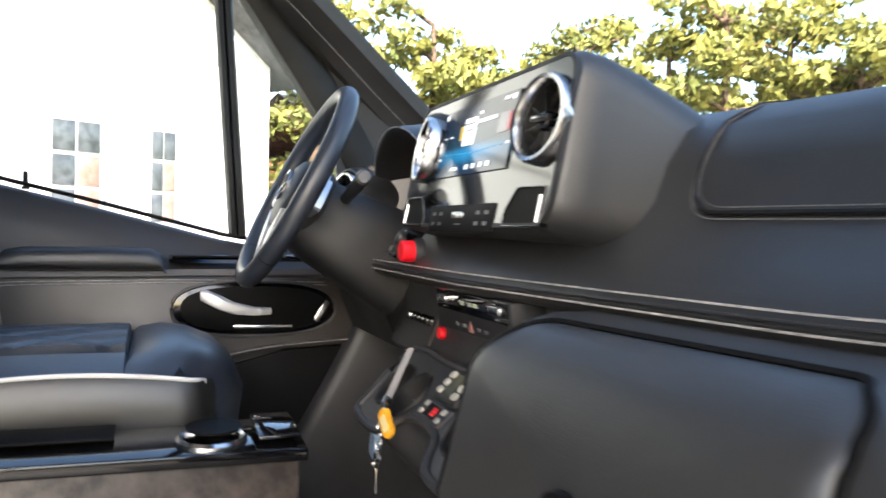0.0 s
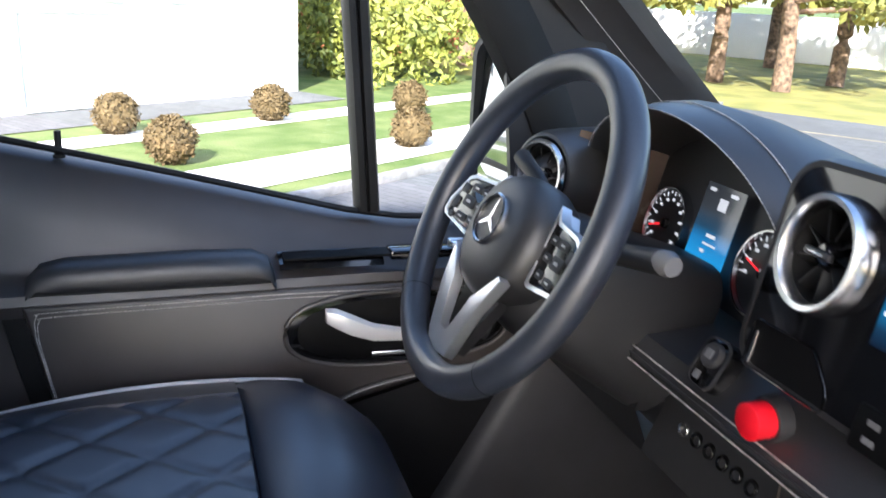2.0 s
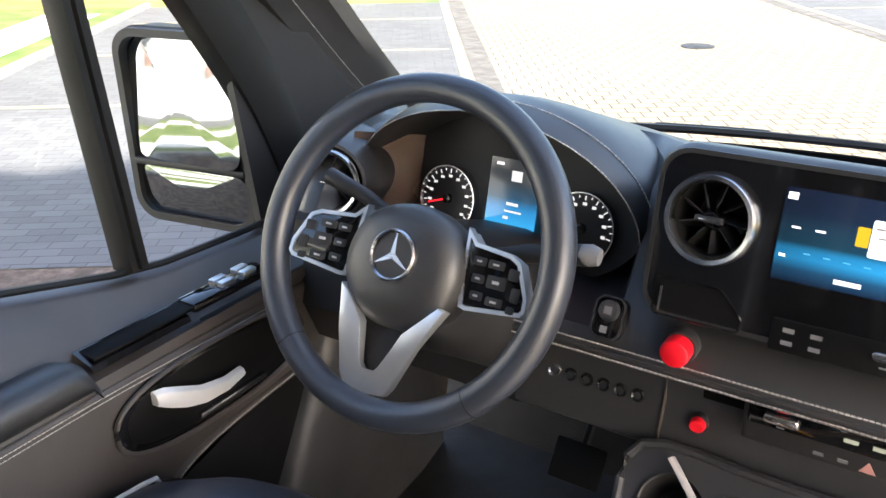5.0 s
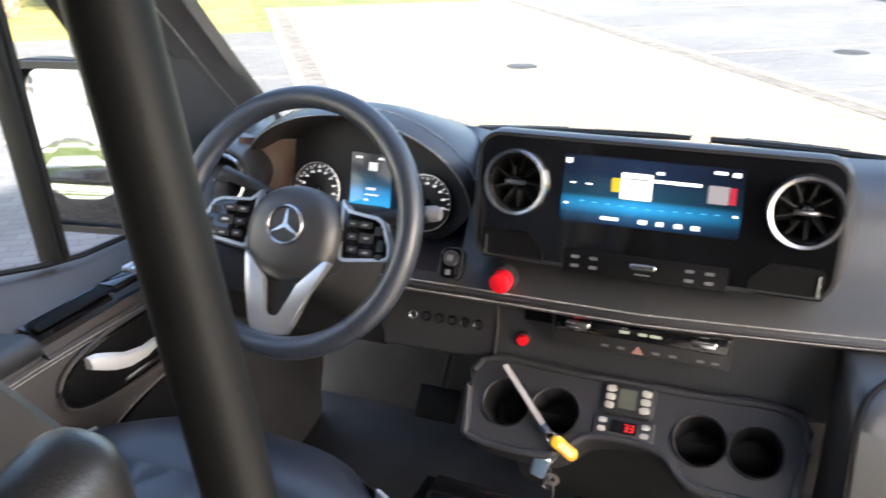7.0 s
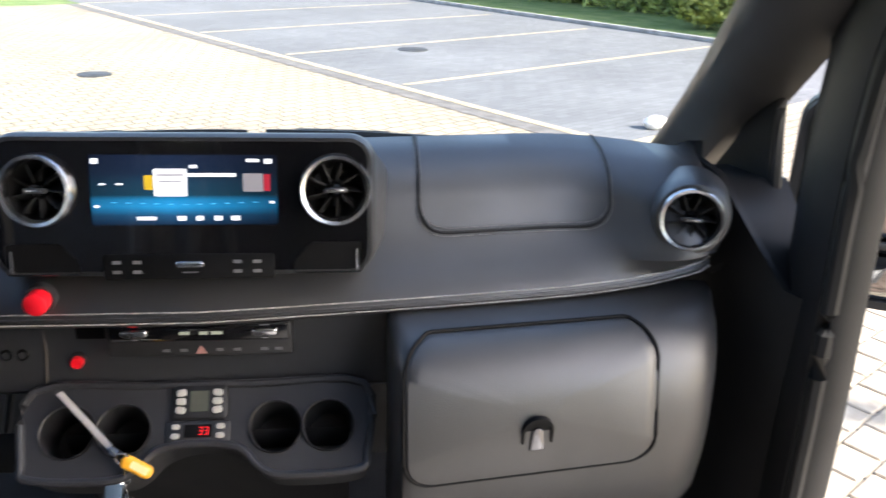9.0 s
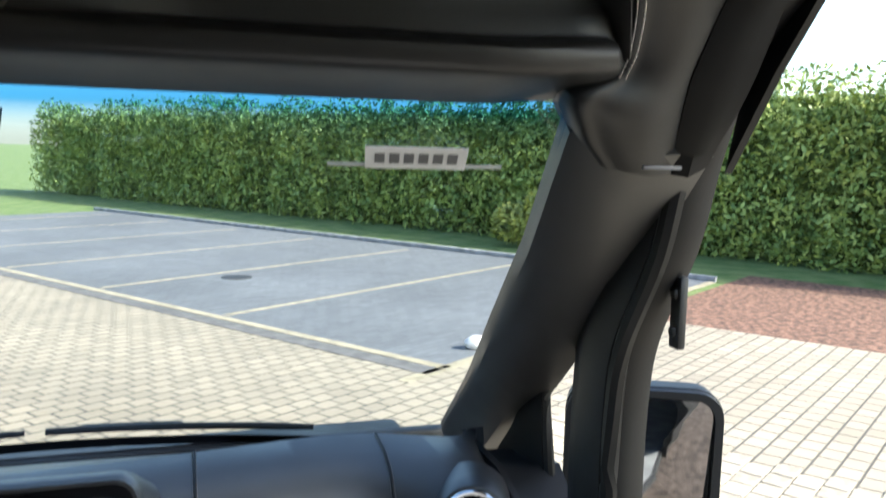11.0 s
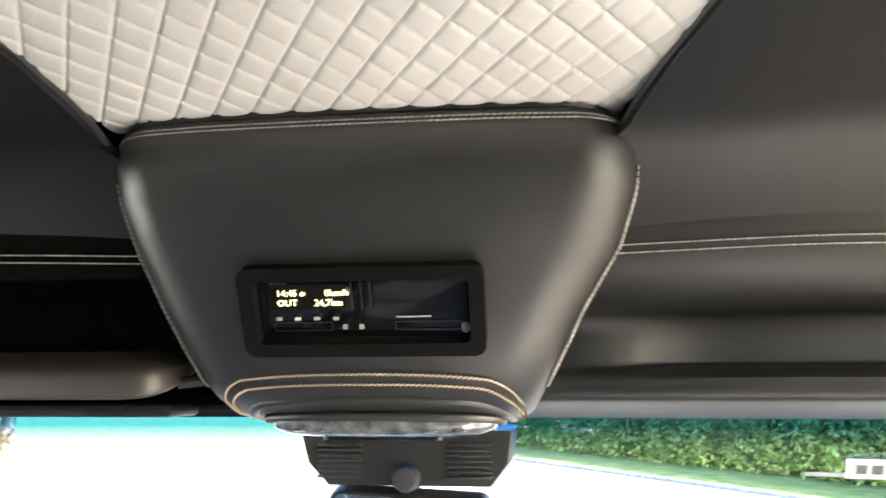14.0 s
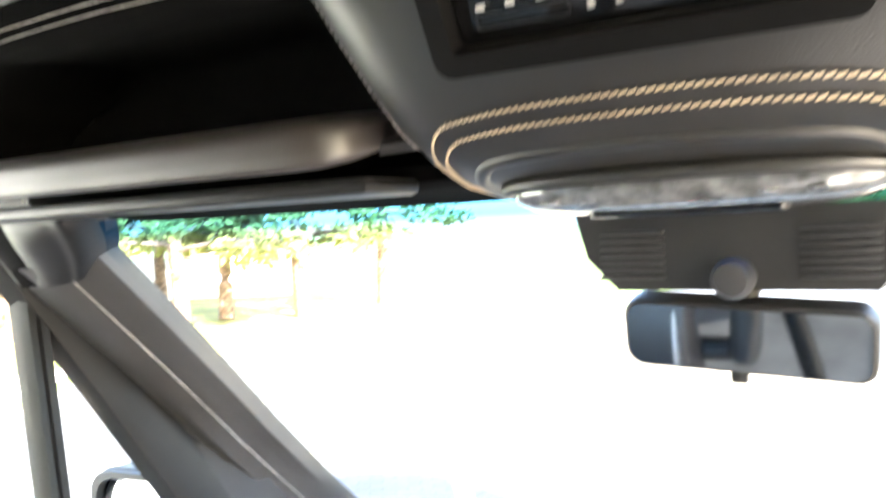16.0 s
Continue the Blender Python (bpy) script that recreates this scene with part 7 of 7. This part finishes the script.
DT = TF @ Matrix.Translation((0.004, -0.003, 0))
text_part("14:45 o", 0.0085, DT @ Matrix.Translation((-0.079, 0, 0.0125)), G_AMBER, tb)
text_part("0km/h", 0.0085, DT @ Matrix.Translation((-0.036, 0, 0.0125)), G_AMBER, tb)
text_part("OUT", 0.0085, DT @ Matrix.Translation((-0.079, 0, 0.0035)), G_AMBER, tb)
text_part("24,7km", 0.0085, DT @ Matrix.Translation((-0.046, 0, 0.0035)), G_AMBER, tb)
for x in (-0.079, -0.062, -0.045, -0.028):
    ppart("key_mark", bars([(x, -0.0085, 0.005, 0.003)], 0.0008, DT), M_WHITE_MARK, tb)
for x in (-0.0205, -0.006):
    ppart("key_mark", bars([(x, -0.0165, 0.0035, 0.0045)], 0.0008, DT), M_WHITE_MARK, tb)
for x, w in ((-0.058, 0.052), (0.052, 0.058)):
    ppart("drawer", ring_plate(rr_pts(w, 0.008, 0.0008, 2), rr_pts(w - 0.0012, 0.0068, 0.0006, 2), 0.0008, DT @ Matrix.Translation((x, 0.0012, -0.0165))), M_PLASTIC_GREY, tb)
for x in (-0.0125, -0.004, 0.004):
    ppart("ridge", bars([(x, 0.0115, 0.0012, 0.026)], 0.001, DT), M_PLASTIC_GREY, tb)
ppart("paper_slot", bars([(0.04, -0.0075, 0.03, 0.0012)], 0.001, DT), M_WHITE_MARK, tb)
ppart("corner_button", ellipsoid((0.084, 0, -0.018), (0.004, 0.003, 0.005), DT, 10, 8), M_GREY_MARK, tb)
# courtesy lamp on the sloping lower face, ringed by soft leather lips
LF = Matrix.Translation((-0.008, -0.35, 1.4985)) @ Matrix.Rotation(radians(84), 4, "X")


def lamp_ring(hw, hh, y, n=48):
    return [LF @ Vector((hw * math.copysign(abs(math.cos(a)) ** 0.75, math.cos(a)), y, hh * math.copysign(abs(math.sin(a)) ** 0.85, math.sin(a)))) for a in [2 * math.pi * q / n for q in range(n)]]


lip = [pod_at(9.05 + 2.4 * abs(2 * k / 40 - 1) ** 2.4, 0.2 + 0.6 * k / 40) + Vector((0, 0.002, 0.002)) for k in range(41)]
ppart("lamp_lip", tube(lip, 0.006, 10), M_LEATHER_POD, pod)
ppart("lamp_surround", tube(lamp_ring(0.119, 0.044, 0.0), 0.005, 10, True), M_LEATHER_POD, pod)
lamp = ppart("courtesy_lamp", loft([lamp_ring(0.115, 0.041, 0.004), lamp_ring(0.115, 0.041, -0.003), lamp_ring(0.112, 0.039, -0.009), lamp_ring(0.1, 0.033, -0.014), lamp_ring(0.07, 0.022, -0.0175), lamp_ring(0.03, 0.01, -0.0185)], True, True), M_CLEAR, pod, "clear ribbed courtesy lamp cover")
ppart("lamp_slot", plate(rr_pts(0.12, 0.016, 0.006, 5), 0.006, LF @ Matrix.Translation((0, -0.021, 0.004)), 0.0012), M_PIANO, lamp, "dark switch strip")
for k in range(7):
    ppart("lamp_rib", box((-0.078 + 0.026 * k, -0.0125, 0.03), (0.012, 0.003, 0.006), 0.001, LF), M_CHROME, lamp)

# ---- camera housing on the glass ----
ch = thing("sensor_housing", "black ribbed sensor housing on the windscreen", "sensor housing", at=(-0.01, -0.15, 1.43))
part("body", loft([[Vector((x * 0.125 * w, y, z)) for x, z in ((-1.0, 0.052), (1.0, 0.052), (0.96, 0.015), (0.8, -0.01), (-0.72, -0.01), (-0.92, 0.015))] for w, y in ((0.98, -0.075), (1.0, -0.065), (1.0, 0.06), (0.9, 0.11))], True, True), M_PLASTIC, ch)
for sg in (-1, 1):
    for k in range(7):
        part("rib", box((sg * 0.075, -0.077, 0.036 - 0.006 * k), (0.052, 0.005, 0.003), 0.0008), M_PLASTIC_GREY, ch)
part("knuckle", lathe([(0, -0.02), (0.012, -0.018), (0.016, -0.008), (0.014, 0.01)], Matrix.Translation((0.005, -0.085, 0.0)), 20), M_PLASTIC_GREY, ch)
# ---- inside mirror ----
im = thing("rear_view_mirror", "inside rear view mirror hanging below the sensor housing", "mirror", at=(-0.016, -0.16, 1.372))
IM = Matrix.Rotation(radians(14), 4, "X") @ Matrix.Rotation(radians(3), 4, "Y")
part("case", plate(rr_pts(0.2, 0.062, 0.016, 5), 0.025, IM, 0.003, 0.002), M_PLASTIC, im)
part("glass", plate(rr_pts(0.192, 0.055, 0.013, 5), 0.003, IM @ Matrix.Translation((0, 0.0, 0))), M_MIRROR, im, "mirror glass", 0)
part("stem", tube([(0.0, 0.02, 0.02), (0.005, 0.02, 0.06)], 0.009, 10), M_PLASTIC, im)
part("lever", box((-0.005, 0.01, -0.036), (0.014, 0.008, 0.012), 0.002, IM), M_PLASTIC, im)

# ---- sun visors ----
vz = thing("sun_visor", "folded grey brown leather sun visor above the windscreen", "sun visor", at=(-0.48, -0.42, 1.535))
FS = ((-0.02, -0.016), (-0.026, 0.0), (-0.018, 0.016), (0.02, 0.026), (0.09, 0.034), (0.095, 0.018), (0.03, -0.006))
part("flap", loft([smooth_path([Vector((x, 0.03 + (y - 0.03) * s, 0.008 + (z - 0.008) * s)) for y, z in FS], 4, True) for x, s in [(-0.26, 1)] + [(-0.26 + 0.49 * k / 10, 1) for k in range(1, 11)] + [(0.248, 0.97), (0.262, 0.88), (0.27, 0.72), (0.274, 0.5)]], True, True), M_LEATHER_WARM, vz)
part("rod", tube([(0.27, 0.03, 0.0), (0.31, 0.05, 0.005)], 0.006, 8), M_PLASTIC, vz)
wall("visor_shelf", box((-0.47, -0.38, 1.508), (0.53, 0.07, 0.012), 0.005), M_LEATHER_ROOF, "narrow ledge below the sun visor", "ledge")
rl = thing("roof_lamp", "black roof lamp with a bright metal edge", "roof lamp", at=(-0.42, -0.56, 1.725))
part("body", box((0, 0, 0), (0.14, 0.1, 0.07), 0.012), M_PIANO, rl)
part("edge", box((0.0, -0.052, 0.02), (0.13, 0.004, 0.006), 0.001, Matrix.Rotation(radians(12), 4, "Y")), M_CHROME, rl)
# ---- roof seams and tray stitching ----
for sg in (-1, 1):
    for o in (0.0, 0.008):
        pts = smooth_path([(sg * x, y - o * 0.6, z + o * 0.8) for x, y, z in ((0.219, -0.452, 1.65), (0.384, -0.455, 1.654), (0.49, -0.457, 1.652), (0.55, -0.457, 1.649))] + [(sg * (x + o * 0.9), y - o * 0.3, z + o * 0.35) for x, y, z in ((0.593, -0.452, 1.643), (0.644, -0.425, 1.625), (0.686, -0.385, 1.598), (0.704, -0.347, 1.553), (0.70, -0.334, 1.527))], 8)
        tagged(part("roof_seam", stitches([p + Vector((-sg * 0.001, -0.007, -0.005)) for p in pts], 0.0055, 0.0042, 0.0008), M_THREAD), "light stitching round the roof tray", "stitching", kind="structure")
    edge = [Vector((sg * hem(sg, y), y, liner_z(y) - 0.002)) for y in (-0.525 - 1.4 * k / 40 for k in range(41))]
    tagged(part("roof_piping", tube(edge, 0.004, 6), M_LEATHER), "black piping beside the white quilted roof", "piping", kind="structure")
# ---- paper sign on the windscreen ----
sg_ = thing("paper_sign", "white paper sign taped inside the windscreen", "sign", at=ws_point(0.575, 0.905, -0.006))
sm_ = Matrix.Rotation(radians(-12), 4, "Z") @ Matrix.Rotation(radians(55), 4, "X")
part("sheet", plate(rr_pts(0.112, 0.042, 0.001, 2), 0.0006, sm_), mat("paper", (0.8, 0.8, 0.8), 0.7, var=0.03), sg_)
part("tape", plate(rr_pts(0.195, 0.008, 0.001, 2), 0.0004, sm_ @ Matrix.Translation((0, 0.0012, -0.016))), mat("tape", (0.6, 0.62, 0.62), 0.2), sg_)
for k in range(6):
    part("print_bar", bars([(-0.04 + 0.016 * k, 0.0, 0.011, 0.018)], 0.0006, sm_ @ Matrix.Translation((0, -0.0006, 0))), M_GREY_MARK, sg_)
# clip on the pillar
tagged(part("pillar_clip", box((0.765, -0.322, 1.437), (0.045, 0.006, 0.004), 0.001), M_GREY_MARK), "small grey clip on the pillar trim", "clip", kind="structure")

# ---- beige paving blocks beside the open doorway ----
BRK = bpy.data.meshes.new("paving_block")
bb = box((0, 0, 0), (0.188, 0.148, 0.03), 0.006, None, 1)
bb.to_mesh(BRK)
bb.free()
M_BLOCK = mat("paving_block", (0.4, 0.335, 0.245), 0.85, grain=0.4, grain_size=0.006, var=0.12, var_size=0.06)
nb, lb_ = M_BLOCK.node_tree.nodes, M_BLOCK.node_tree.links
oi, hv = nb.new("ShaderNodeObjectInfo"), nb.new("ShaderNodeHueSaturation")
mr_ = nb.new("ShaderNodeMapRange")
mr_.inputs["To Min"].default_value, mr_.inputs["To Max"].default_value = 0.8, 1.12
lb_.new(oi.outputs["Random"], mr_.inputs["Value"])
lb_.new(mr_.outputs["Result"], hv.inputs["Value"])
src = nb["Principled BSDF"].inputs["Base Color"].links[0].from_socket
lb_.new(src, hv.inputs["Color"])
lb_.new(hv.outputs["Color"], nb["Principled BSDF"].inputs["Base Color"])
BRK.materials.append(M_BLOCK)
drive = bpy.data.objects["driveway"]
rb = random.Random(31)
# the stretch that shows through the doorway, in courses across the drive
for k in range(17):
    for j in range(17):
        x0, y0 = 1.35 + 0.2 * j, 0.5 + 0.16 * k
        a0 = OUT @ Vector((2.35 + 0.2 * (j - 3) + 0.1 * (k % 2), -0.55 + 0.16 * k, 0))
        ob = new("brick", BRK)
        ob.parent = drive
        ob.matrix_world = Matrix.Translation((a0.x, a0.y, GZ - 0.005 + rb.uniform(-0.002, 0.002))) @ Matrix.Rotation(radians(35 + rb.uniform(-1, 1)), 4, "Z") @ Matrix.Rotation(radians(rb.uniform(-0.6, 0.6)), 4, "X")
